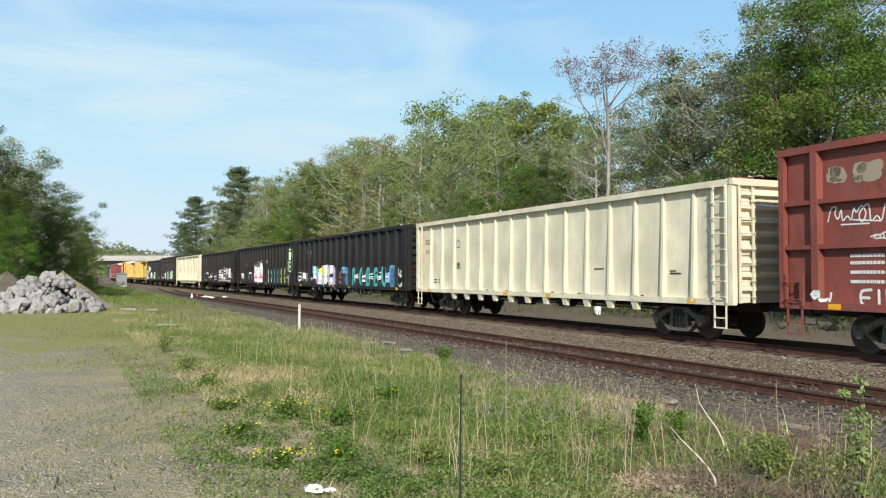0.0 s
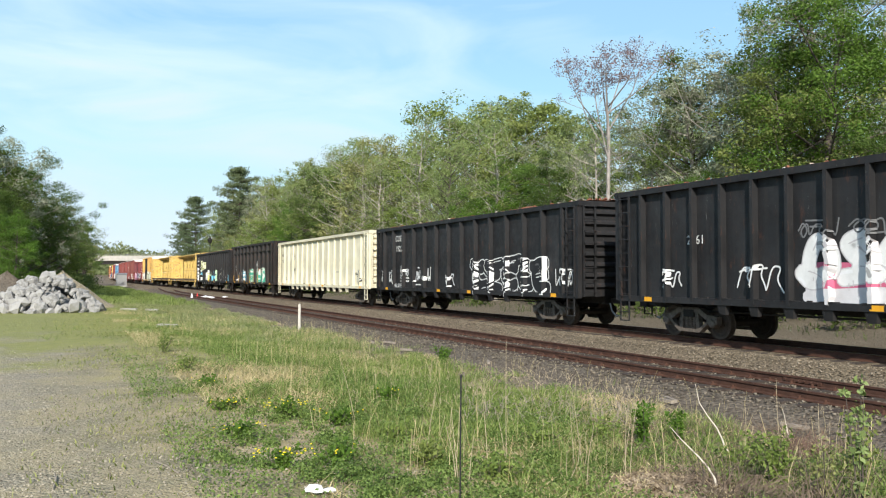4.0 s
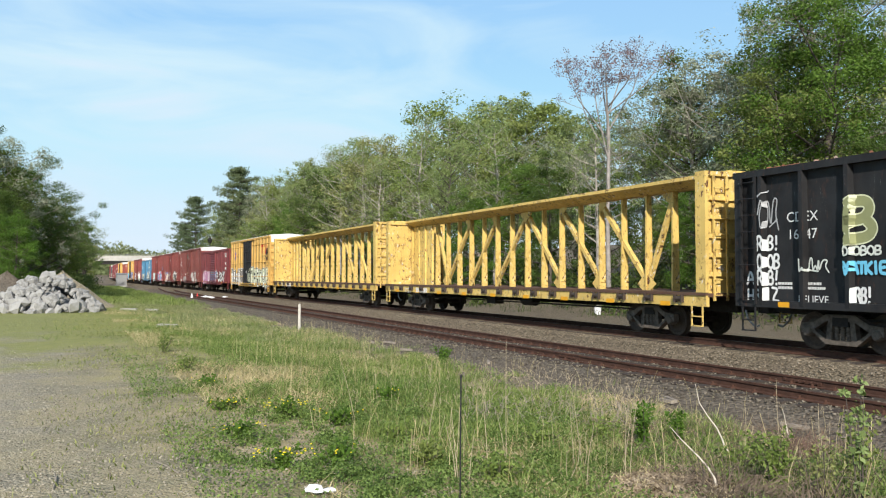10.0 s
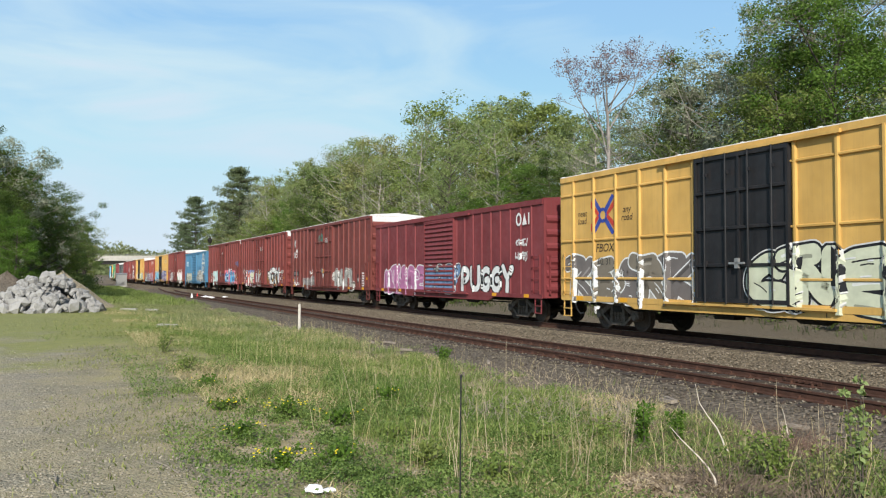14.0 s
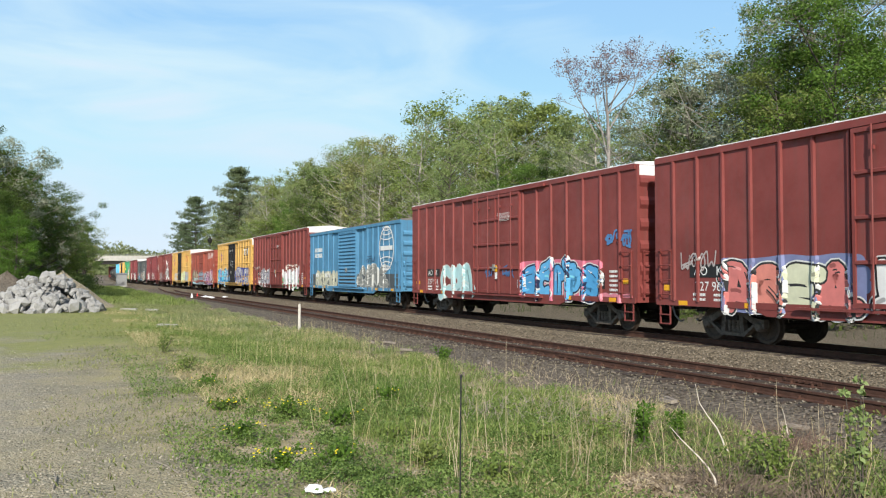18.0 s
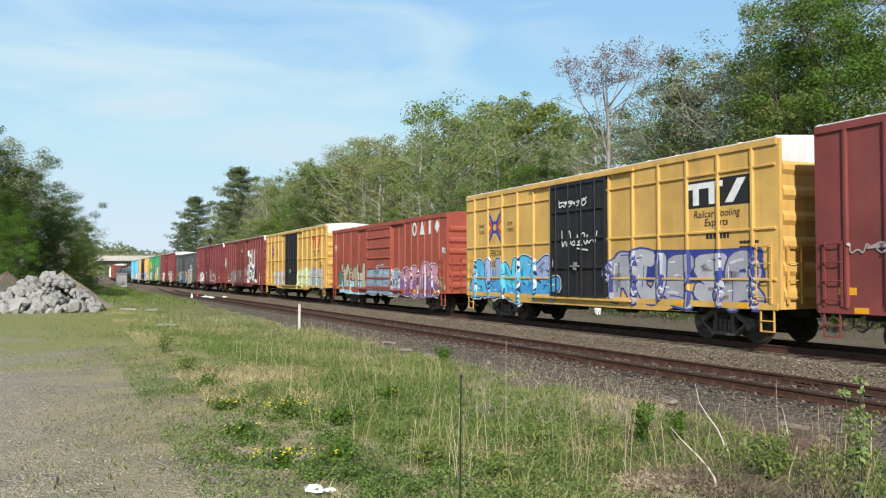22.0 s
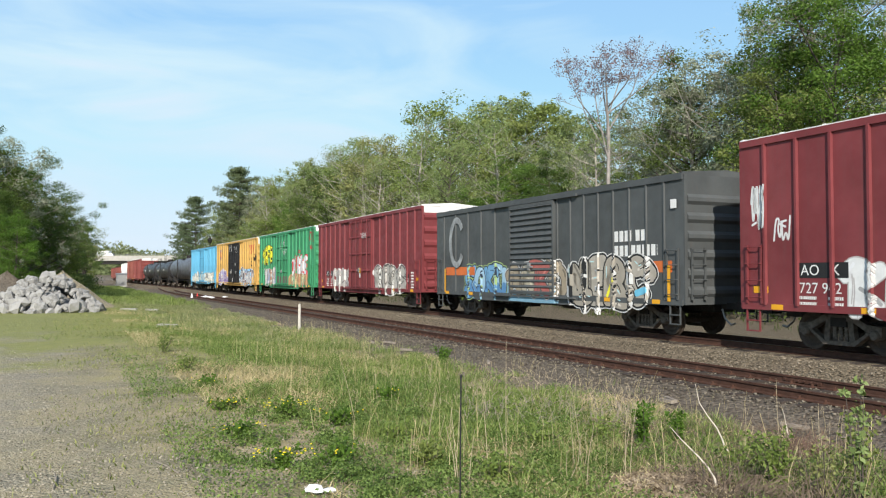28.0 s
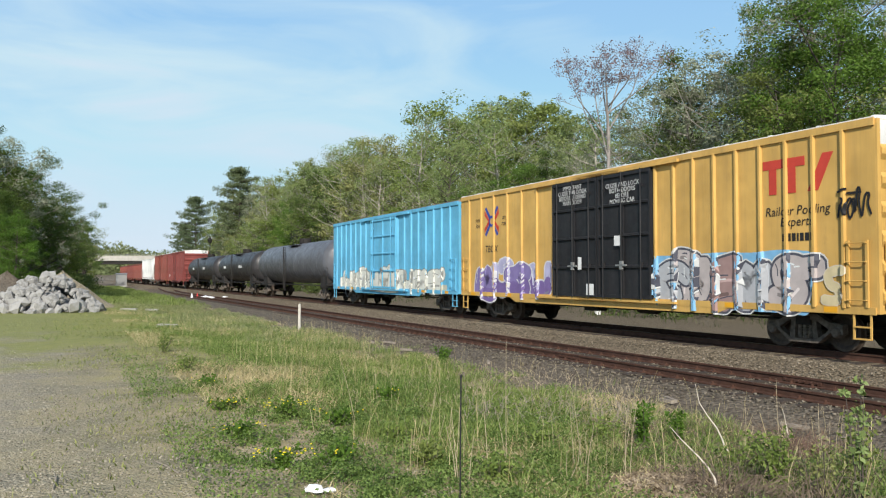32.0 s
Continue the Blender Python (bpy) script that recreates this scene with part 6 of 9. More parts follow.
def yellow_marks(car, number, sign_mat):
    crossed_sign(car, -5.68, 3.58, 0.62)
    write(car, "next\nload", -6.78, 3.6, 0.28, M_PURE_BLACK, 0.012, shear=0.2)
    write(car, "any\nroad", -4.5, 3.6, 0.28, M_PURE_BLACK, 0.012, shear=0.2)
    write(car, "FBOX", -5.6, 2.45, 0.36, M_PURE_BLACK, 0.012, shear=0.2)
    write(car, number, -5.6, 2.05, 0.30, M_PURE_BLACK, 0.012)
    k = 0.76 if sign_mat is M_PURE_WHITE else 1.0
    shapes = [[(5.1, 4.28), (6.35, 4.28), (6.35, 4.08), (5.1, 4.08)], [(5.28, 4.08), (5.50, 4.08), (5.50, 3.52), (5.28, 3.52)], [(5.86, 4.08), (6.08, 4.08), (6.08, 3.52), (5.86, 3.52)],
              [(6.42, 3.52), (6.70, 3.52), (7.12, 4.28), (6.84, 4.28)]]
    flat_shape(car, "sign", [[(x, 3.84 + (z - 3.9) * k) if k < 1 else (x, z) for x, z in o] for o in shapes], sign_mat, 0.012, "block sign in plain shapes")
    write(car, "Railcar Pooling\nExperts", 6.1, 3.22, 0.27, M_PURE_BLACK, 0.012, shear=0.15)
    bars(car, [(5.75, 6.55, 2.66, 0.17)], M_PURE_BLACK)
    bars(car, [(6.9, 7.5, 2.5 - 0.13 * k, 0.07) for k in range(5)], M_PURE_BLACK)


def red_marks(car, number, proud=0.012, at=-6.0):
    flat_shape(car, "mark_panel", [[(at - 0.68, 1.66), (at + 0.72, 1.66), (at + 0.72, 2.0), (at - 0.68, 2.0)]], M_PURE_BLACK, 0.008)
    write(car, "AO", at - 0.26, 1.72, 0.34, M_PURE_WHITE, 0.013)
    write(car, "K", at + 0.4, 1.72, 0.34, M_PURE_WHITE, 0.013)
    write(car, number, at, 1.32, 0.34, M_PURE_WHITE, 0.013)
    bars(car, [(at - 0.55, at - 0.1, 1.18, 0.07), (at + 0.2, at + 0.6, 1.18, 0.07), (at - 0.55, at - 0.1, 1.05, 0.07), (at + 0.2, at + 0.6, 1.05, 0.07)], M_PURE_WHITE)
    write(car, "CLOSE AND LOCK\nDOORS BEFORE\nMOVING CAR", 0.82, 3.98, 0.125, M_PURE_WHITE, 0.17)
    flat_shape(car, "mark_panel", [[(6.32, 1.30), (6.85, 1.30), (6.85, 1.78), (6.32, 1.78)]], M_PURE_BLACK, 0.008)
    flat_shape(car, "mark_panel", [[(6.40, 1.38), (6.56, 1.38), (6.56, 1.56), (6.40, 1.56)], [(6.60, 1.38), (6.77, 1.38), (6.77, 1.56), (6.60, 1.56)]], M_PURE_WHITE, 0.012)
    bars(car, [(7.1, 7.5, 1.80 - 0.14 * k, 0.07) for k in range(6)], M_PURE_WHITE)
    flat_shape(car, "mark_panel", [[(0.1, 1.86), (0.28, 1.86), (0.28, 2.10), (0.1, 2.10)]], M_REFLECT, 0.165)
    flat_shape(car, "mark_panel", [[(0.1, 1.58), (0.28, 1.58), (0.28, 1.83), (0.1, 1.83)]], M_PURE_WHITE, 0.165)
    flat_shape(car, "mark_panel", [[(7.55, 1.46), (8.0, 1.46), (8.0, 1.62), (7.55, 1.62)]], M_REFLECT, 0.012)
    flat_shape(car, "mark_panel", [[(-7.9, 1.30), (-7.45, 1.30), (-7.45, 1.46), (-7.9, 1.46)]], M_REFLECT, 0.012)


def box_wall(car, length, doors, n_left, n_right, depth=0.065, width=0.10):
    d = [(a - w / 2, a + w / 2) for a, w in doors]
    posts = posts_round(length, [(a, w) for a, w in doors], n_left, n_right)
    return Wall(HALF, posts, depth, width, d)


def gon_wall(length, posts, post_d=0.16, post_w=0.16, edge=0.9, shift=0.0):
    span = (length - 2 * edge) / (posts - 1)
    return Wall(HALF - post_d, [-length / 2 + edge + shift + span * k for k in range(posts)], post_d, post_w)


def gon_text(car, text, x, z, size, mat, proud=-0.145):
    return write(car, text, x, z, size, mat, proud)


def decorate():
    c = train
    # rusty red gondola
    w = gon_wall(20.2, 8, 0.16, 0.24)
    p = Piece(w, 1)
    p.tag(-9.0, -7.6, 2.8, 3.25, WHITE, 0.03, 12)
    p.letters("EIK", -8.2, -7.3, 1.08, 1.42, BLACK, WHITE, 0.0, 0.03, jitter=0.02)
    p.tag(-9.3, -8.9, 1.12, 1.4, WHITE, 0.05, 6)
    p.tag(-7.9, -7.2, 2.45, 2.6, PALE, 0.03, 9)
    p.cloud(-9.0, -8.45, 3.75, 4.05, (0.30, 0.25, 0.18), 2)
    p.cloud(-8.35, -7.7, 3.75, 4.08, (0.30, 0.25, 0.18), 2)
    p.done(c[0])
    write(c[0], "9", -5.75, 1.62, 0.78, M_PURE_WHITE, -0.145)
    bars(c[0], [(-5.5, -4.6, 1.4, 0.12), (-5.6, -4.6, 1.15, 0.10), (-6.2, -5.9, 1.2, 0.05), (-6.2, -5.9, 1.3, 0.05)], M_PURE_WHITE, -0.145)
    for z in (2.1, 1.95, 1.75, 1.55):
        bars(c[0], [(-8.4, -7.6, z, 0.07)], M_PURE_WHITE, -0.145)
    flat_shape(c[0], "mark_panel", [[(-6.86, 1.0), (-6.64, 1.0), (-6.64, 2.0), (-6.86, 2.0)]], M_REFLECT, 0.01)
    # cream gondolas
    for k, n in ((1, "4314"), (5, "4322")):
        gon_text(c[k], "RSG", -c[k]["half"] + 0.98, 3.12, 0.36, M_PURE_BLACK)
        gon_text(c[k], n, -c[k]["half"] + 1.02, 2.68, 0.33, M_PURE_BLACK)
        bars(c[k], [(-5.95, -5.65, 2.22 - 0.07 * i, 0.04) for i in range(4)] + [(-8.3, -8.0, 1.5, 0.05), (-7.8, -7.4, 1.5, 0.05), (-8.3, -8.0, 1.38, 0.05), (-7.8, -7.4, 1.38, 0.05), (4.0, 4.5, 1.9, 0.04), (7.55, 8.0, 1.75, 0.04), (7.55, 7.8, 1.82, 0.04)], M_PURE_BLACK, -0.145)
        flat_shape(c[k], "mark_panel", [[(-5.97, 2.9), (-5.95, 2.9), (-5.95, 3.2), (-5.97, 3.2)], [(-5.68, 2.9), (-5.66, 2.9), (-5.66, 3.2), (-5.68, 3.2)], [(-5.97, 3.18), (-5.66, 3.18), (-5.66, 3.2), (-5.97, 3.2)], [(-5.97, 2.9), (-5.66, 2.9), (-5.66, 2.92), (-5.97, 2.92)]], M_PURE_BLACK, -0.145)
    p = Piece(gon_wall(20.2, 15, 0.16, 0.11, 1.5), 2)
    p.letters("B", -0.5, 0.05, 1.2, 2.1, GREY, BLACK, 0.03, 0.012)
    p.letters("OB", 7.9, 8.7, 1.2, 2.0, (0.5, 0.5, 0.46), BLACK, 0.05, 0.018)
    p.done(c[5])
    # black gondolas
    p = Piece(gon_wall(20.75, 17, 0.16, 0.14, 0.62, 0.22), 3)
    p.letters("CRAO", -5.7, -1.6, 1.12, 2.25, [SKY, YELLOW, PALE, LILAC], PALE, 0.34, 0.04, fill2=LILAC)
    p.letters("S", -0.9, 0.1, 1.15, 2.0, (0.28, 0.10, 0.12), (0.2, 0.12, 0.12), 0.12, 0.03)
    p.cloud(0.35, 1.2, 1.1, 2.15, (0.10, 0.28, 0.42), 4)
    for x0, x1, ch in ((1.7, 2.4, "R"), (2.95, 3.65, "O"), (4.1, 4.8, "B"), (5.3, 6.2, "B"), (6.5, 7.3, "U")):
        p.letters(ch, x0, x1, 1.08, 2.15, TEAL, BLACK, 0.19, 0.03, clean=True)
        p.star(x1 + 0.27, 1.62, 0.26, WHITE)
    p.cloud(7.7, 8.6, 1.08, 2.15, (0.14, 0.33, 0.50), 4)
    p.tag(8.85, 9.5, 1.5, 2.15, WHITE, 0.055, 8)
    p.tag(8.9, 9.5, 1.15, 1.4, WHITE, 0.045, 8)
    p.tag(-9.7, -9.0, 1.2, 1.9, WHITE, 0.04, 8)
    p.tag(-8.5, -7.6, 1.1, 2.0, WHITE, 0.04, 9)
    p.tag(-6.9, -6.1, 1.3, 1.6, WHITE, 0.04, 9)
    p.done(c[2])
    gon_text(c[2], "US\nAND\nTHEM", 8.15, 1.85, 0.33, spray(NAVY), -0.11)
    gon_text(c[2], "CDEX", -7.32, 3.2, 0.36, M_PURE_WHITE)
    gon_text(c[2], "18277", -7.32, 2.8, 0.34, M_PURE_WHITE)
    p = Piece(gon_wall(20.2, 19, 0.16, 0.13, 0.62, 0.45), 4)
    p.cloud(-3.4, 0.2, 1.15, 1.5, (0.62, 0.60, 0.60), 2)
    p.cloud(-3.3, 0.2, 1.5, 1.95, (0.52, 0.12, 0.20), 2)
    p.letters("OSOU", -3.4, 0.3, 1.5, 2.65, WHITE, (0.5, 0.48, 0.48), 0.26, 0.03)
    for k in range(4):
        p.tag(-3.6 + 1.4 * k, -2.5 + 1.4 * k, 2.5, 3.0, (0.17, 0.17, 0.17), 0.04, 10)
    for k, (x0, x1, col) in enumerate(((1.65, 2.4, WHITE), (2.75, 3.5, WHITE), (3.75, 4.5, TEAL), (4.8, 5.55, TEAL), (5.8, 6.6, LIME), (6.85, 7.7, LIME))):
        p.letters("8", x0, x1, 1.06, 2.25, col, (0.05, 0.05, 0.05), 0.19, 0.02, clean=True)
        p.letters("OOB", x0 + 0.14, x1 - 0.14, 1.52, 1.78, BLACK, BLACK, 0.0, 0.02, jitter=0.02)
    p.letters("RB", 8.85, 9.95, 2.85, 3.72, (0.55, 0.72, 0.45), (0.06, 0.10, 0.05), 0.145, 0.035, clean=True)
    p.letters("RE", 8.85, 9.95, 1.95, 2.80, (0.55, 0.72, 0.45), (0.06, 0.10, 0.05), 0.145, 0.035, clean=True)
    p.tag(7.95, 8.9, 1.2, 1.8, WHITE, 0.05, 9)
    p.tag(-8.2, -7.4, 1.3, 1.9, WHITE, 0.05, 8)
    p.tag(-5.4, -4.0, 1.3, 2.0, WHITE, 0.045, 10)
    p.done(c[3])
    bars(c[3], [(7.9, 8.9, 2.7 - 0.16 * k, 0.07) for k in range(5)], M_PURE_WHITE, -0.145)
    gon_text(c[3], "2061", -6.9, 2.55, 0.34, M_PURE_WHITE)
    p = Piece(gon_wall(18.54, 14), 5)
    for x0, x1, z0, z1 in ((-9.1, -8.6, 1.15, 2.0), (-7.95, -7.05, 1.25, 2.05), (-6.35, -5.85, 1.6, 2.2), (-5.8, -5.3, 1.6, 2.1), (-4.4, -3.85, 1.3, 2.15), (-3.4, -2.6, 1.3, 2.2), (-1.0, -0.2, 1.2, 1.9)):
        p.tag(x0, x1, z0, z1, WHITE, 0.055, 8)
    p.letters("CECCE", 1.8, 7.4, 1.05, 2.3, BLACK, WHITE, 0.22, 0.035)
    p.tag(7.8, 8.9, 1.2, 2.0, WHITE, 0.05, 9)
    p.done(c[4])
    gon_text(c[4], "CDEX", -6.43, 3.42, 0.42, M_PURE_WHITE)
    gon_text(c[4], "19229", -6.43, 2.92, 0.40, M_PURE_WHITE)
    gon_text(c[4], "BELIEVE", -6.43, 1.12, 0.27, M_PURE_WHITE, -0.06)
    bars(c[4], [(-6.3, -5.8, 1.55, 0.07), (-5.6, -5.2, 1.55, 0.07), (-6.3, -5.8, 1.4, 0.07), (-5.6, -5.2, 1.4, 0.07), (-4.4, -3.8, 1.25, 0.05)], M_PURE_WHITE, -0.145)
    p = Piece(gon_wall(17.01, 11, 0.16, 0.22), 6)
    p.letters("C", -5.5, -4.8, 1.1, 2.15, BLACK, WHITE, 0.2, 0.03)
    p.letters("R", -4.4, -3.7, 1.1, 2.2, BLACK, WHITE, 0.2, 0.03)
    p.letters("A", -3.35, -2.7, 1.2, 2.1, (0.06, 0.25, 0.35), WHITE, 0.16, 0.03)
    p.tag(-2.3, -1.5, 1.3, 1.8, SKY, 0.09, 7)
    for k, (x0, x1) in enumerate(((-1.27, -0.46), (0.0, 0.6), (0.75, 1.45), (1.8, 2.56), (2.9, 3.7), (4.2, 5.0))):
        p.letters("ESIRUA"[k], x0, x1, 1.04, 2.25, GREENP, (0.5, 0.52, 0.45), 0.34, 0.03)
        p.tag(x0, x1, 1.9, 2.25, (0.5, 0.50, 0.42) if k % 2 else (0.20, 0.09, 0.05), 0.09, 5)
    p.tag(1.75, 2.6, 2.35, 2.95, WHITE, 0.045, 12)
    p.tag(-6.8, -5.9, 1.15, 1.5, WHITE, 0.035, 12)
    p.done(c[6])
    gon_text(c[6], "AWXX\n4106", -6.84, 2.42, 0.32, M_PURE_WHITE)
    for x in (-7.4, -5.1, -2.6, -0.3, 1.05, 2.75):
        flat_shape(c[6], "mark_panel", [[(x, 1.05), (x + 0.13, 1.05), (x + 0.13, 1.75), (x, 1.75)]], M_REFLECT, 0.012)
    p = Piece(gon_wall(20.26, 17, 0.16, 0.14, 0.62, 0.1), 7)
    for x0, x1, z0, z1 in ((-7.2, -6.4, 2.4, 3.4), (-6.0, -5.2, 2.4, 3.2), (-4.75, -4.1, 2.5, 3.2)):
        p.letters("B", x0, x1, z0, z1, (0.26, 0.27, 0.13), (0.62, 0.63, 0.42), 0.17, 0.03, clean=True)
    p.letters("O", -3.6, -2.6, 1.12, 2.1, (0.45, 0.45, 0.45), WHITE, 0.24, 0.03)
    p.letters("K", -2.4, -1.2, 1.12, 2.25, (0.6, 0.52, 0.14), WHITE, 0.24, 0.04)
    for x0, x1, col in ((-0.85, 0.0, MINT), (0.3, 0.95, SKY), (1.42, 2.2, SKY), (2.5, 3.4, MINT)):
        p.cloud(x0, x1, 1.08, 2.18, col, 4)
    p.letters("I", 0.35, 0.95, 1.15, 2.1, BLACK, SKY, 0.08, 0.02)
    p.letters("A", 1.45, 2.2, 1.1, 2.1, BLACK, SKY, 0.1, 0.02)
    p.tag(3.85, 4.5, 1.25, 2.0, WHITE, 0.045, 9)
    for k in range(3):
        p.tag(5.05, 5.9, 2.25 - 0.33 * k, 2.5 - 0.33 * k, WHITE, 0.05, 10)
    p.letters("B", 6.15, 7.0, 1.5, 2.35, (0.05, 0.05, 0.04), WHITE, 0.12, 0.03)
    p.letters("BI", 8.6, 9.5, 1.2, 2.05, (0.42, 0.38, 0.12), WHITE, 0.14, 0.03)
    p.tag(9.65, 10.0, 1.1, 1.9, SKY, 0.06, 8)
    p.tag(7.6, 8.4, 1.1, 1.3, SKY, 0.06, 9)
    p.tag(7.6, 8.4, 1.4, 1.65, WHITE, 0.06, 9)
    p.tag(-9.5, -8.95, 2.75, 3.75, (0.4, 0.4, 0.4), 0.035, 7)
    for z, t in ((2.32, "RB!"), (1.88, "OOB"), (1.5, "RB!")):
        p.letters(t, -9.5, -8.95, z, z + 0.33, WHITE, WHITE, 0.0, 0.03, jitter=0.03)
    for x, z, t in ((-9.95, 1.5, "AB"), (-9.95, 1.08, "HB"), (-9.4, 1.12, "IZ"), (-6.95, 1.15, "RB!")):
        p.letters(t, x, x + 0.42, z, z + 0.3, WHITE, WHITE, 0.0, 0.03, jitter=0.03)
    p.tag(-8.3, -7.6, 1.75, 2.15, PALE, 0.035, 10)
    p.letters("RATKIE", -7.2, -6.2, 1.75, 2.0, SKY, SKY, 0.0, 0.035, jitter=0.03)
    p.letters("OOBOB", -7.15, -6.3, 2.15, 2.33, PALE, PALE, 0.0, 0.022, jitter=0.03)
    p.done(c[7])
    gon_text(c[7], "BELIEVE", 5.5, 1.1, 0.24, M_PURE_WHITE, -0.06)
    gon_text(c[7], "HENCE", 5.5, 1.75, 0.24, M_PURE_WHITE, -0.06)
    gon_text(c[7], "US\nAND\nTHEM", 2.95, 1.82, 0.27, M_PURE_BLACK, -0.10)
    gon_text(c[7], "CDEX", -8.3, 2.95, 0.33, M_PURE_WHITE)
    gon_text(c[7], "16347", -8.3, 2.55, 0.33, M_PURE_WHITE)
    gon_text(c[7], "BELIEVE", -7.95, 1.1, 0.24, M_PURE_WHITE, -0.06)
    bars(c[7], [(-8.3, -7.8, 1.5, 0.06), (-8.2, -7.7, 1.4, 0.06), (-9.0, -8.6, 1.5, 0.06), (-9.0, -8.6, 1.4, 0.06)], M_PURE_WHITE, -0.145)
    # feet of the black gondolas carry one letter each
    for car in (c[2], c[7]):
        for k, ch in enumerate("DRUGSKILL"):
            write(car, ch, -6.0 + 1.36 * k, 0.74, 0.26, M_PURE_WHITE, -0.03)
    # centrebeams: scuffs and stencilling
    for car, sgn in ((c[8], 1), (c[9], 1)):
        write(car, "TTZX", -car["half"] + 3.0, 0.9, 0.30, M_PURE_WHITE, 0.01)
        bars(car, [(-car["half"] + 4.0, -car["half"] + 5.3, 0.92, 0.22)], M_PURE_WHITE, 0.01)
    w9 = Wall(0.25, [c[9]["half"] - 0.45 - 0.82 * k for k in range(4)], 0.07, 0.12)
    p = Piece(w9, 9)
    p.cloud(8.9, 10.9, 1.9, 4.0, (0.30, 0.30, 0.31), 6)
    p.letters("A", 9.1, 10.8, 2.0, 3.9, (0.33, 0.33, 0.34), (0.05, 0.05, 0.06), 0.4, 0.06)
    p.tag(8.2, 9.2, 2.9, 4.1, BLACK, 0.05, 12)
    p.done(c[9])
    # yellow boxcars
    for k, n in ((10, "5 02 31 1"), (17, "5 02 24 7"), (19, "5 02 08 3")):
        yellow_marks(c[k], n, M_SIGNRED if k != 17 else M_PURE_WHITE)
    flat_shape(c[17], "mark_panel", [[(4.95, 3.48), (7.25, 3.48), (7.25, 4.20), (4.95, 4.20)]], M_PURE_BLACK, 0.008)
    w = box_wall(c[10], 16.0, [(0, 3.05)], 6, 6)
    p = Piece(w, 10)
    p.cloud(-7.2, -1.6, 0.95, 1.9, (0.40, 0.38, 0.33), 4)
    p.letters("KEARK", -7.4, -1.6, 0.95, 2.2, [(0.16, 0.14, 0.13), (0.20, 0.17, 0.13)], WHITE, 0.2, 0.05, shine=WHITE)
    p.cloud(0.3, 7.6, 0.95, 2.0, (0.52, 0.54, 0.38), 4)
    p.letters("CNEMSA", 0.2, 7.8, 0.92, 2.3, (0.58, 0.60, 0.44), BLACK, 0.34, 0.06, shine=WHITE)
    p.tag(7.0, 7.5, 2.6, 4.1, BLACK, 0.05, 12)
    p.done(c[10])
    w = box_wall(c[17], 16.16, [(0, 3.05)], 6, 6)
    p = Piece(w, 11)
    p.cloud(-7.5, -1.5, 0.9, 1.9, (0.08, 0.28, 0.48), 4)
    p.letters("AUNBS", -7.6, -1.5, 0.92, 2.35, [(0.10, 0.45, 0.68), (0.30, 0.36, 0.55), (0.10, 0.55, 0.72)], (0.02, 0.03, 0.10), 0.3, 0.05, fill2=(0.06, 0.32, 0.6), shine=WHITE)
    p.cloud(1.8, 7.6, 1.6, 2.35, NAVY, 3)
    p.letters("RUESR", 1.8, 7.6, 0.92, 2.3, [(0.34, 0.33, 0.36), (0.42, 0.41, 0.44)], (0.05, 0.06, 0.20), 0.36, 0.06, shine=WHITE)
    p.tag(-1.0, 0.6, 3.9, 4.2, WHITE, 0.04, 14)
    p.tag(-0.9, 1.1, 2.5, 3.3, WHITE, 0.045, 14)
    p.done(c[17])
    w = box_wall(c[19], 16.39, [(0, 3.05)], 6, 6)
    p = Piece(w, 12)
    p.letters("SOKE", -5.3, -1.7, 0.95, 2.0, [(0.42, 0.40, 0.42), (0.46, 0.38, 0.46)], (0.45, 0.44, 0.30), 0.26, 0.04)
    p.cloud(1.7, 5.0, 0.95, 2.0, (0.55, 0.60, 0.30), 4)
    p.letters("NMUN", 1.7, 5.0, 0.95, 2.2, [(0.60, 0.66, 0.40), (0.66, 0.70, 0.52)], (0.30, 0.30, 0.18), 0.3, 0.03)
    p.letters("OCOS", 5.0, 8.0, 0.95, 2.1, [(0.36, 0.36, 0.42), (0.33, 0.50, 0.48), (0.52, 0.42, 0.40)], (0.25, 0.28, 0.30), 0.3, 0.04)
    p.done(c[19])
    # maroon boxcar
    w = box_wall(c[11], 16.69, [(-0.15, 3.1)], 6, 9, 0.045, 0.07)
    p = Piece(w, 13)
    p.cloud(-6.9, -1.9, 0.9, 1.9, (0.40, 0.18, 0.30), 3)
    p.letters("MKSRE", -7.0, -1.8, 0.85, 2.15, (0.42, 0.16, 0.30), WHITE, 0.16, 0.05)
    p.cloud(-1.6, 1.5, 1.1, 1.9, (0.12, 0.22, 0.38), 3)
    p.letters("SOB", -1.6, 1.5, 1.05, 2.1, (0.16, 0.26, 0.42), (0.05, 0.05, 0.06), 0.24, 0.05)
    p.letters("PUGGY", 1.9, 6.3, 1.0, 2.1, WHITE, BLACK, 0.2, 0.05, clean=True)
    p.tag(6.45, 7.3, 2.7, 3.15, WHITE, 0.045, 10)
    p.tag(6.45, 7.3, 2.2, 2.6, WHITE, 0.04, 12)
    p.done(c[11])
    flat_shape(c[11], "sign", ring(6.75, 3.76, 0.16, 0.2, 0.04, n=16) + [[(7.0, 3.55), (7.32, 3.55), (7.16, 3.97)], [(7.42, 3.55), (7.5, 3.55), (7.5, 3.97), (7.42, 3.97)]], M_PURE_WHITE, 0.05, "white maker's sign in plain shapes")
    # red boxcars
    for k, n, at in ((12, "72 098", -6.9), (13, "727 96", -6.2), (14, "727 954", -6.0), (16, "728 000", -6.0), (20, "728 020", -6.0), (21, "727 942", -6.0), (23, "728 105", -6.0)):
        red_marks(c[k], n, at=at)
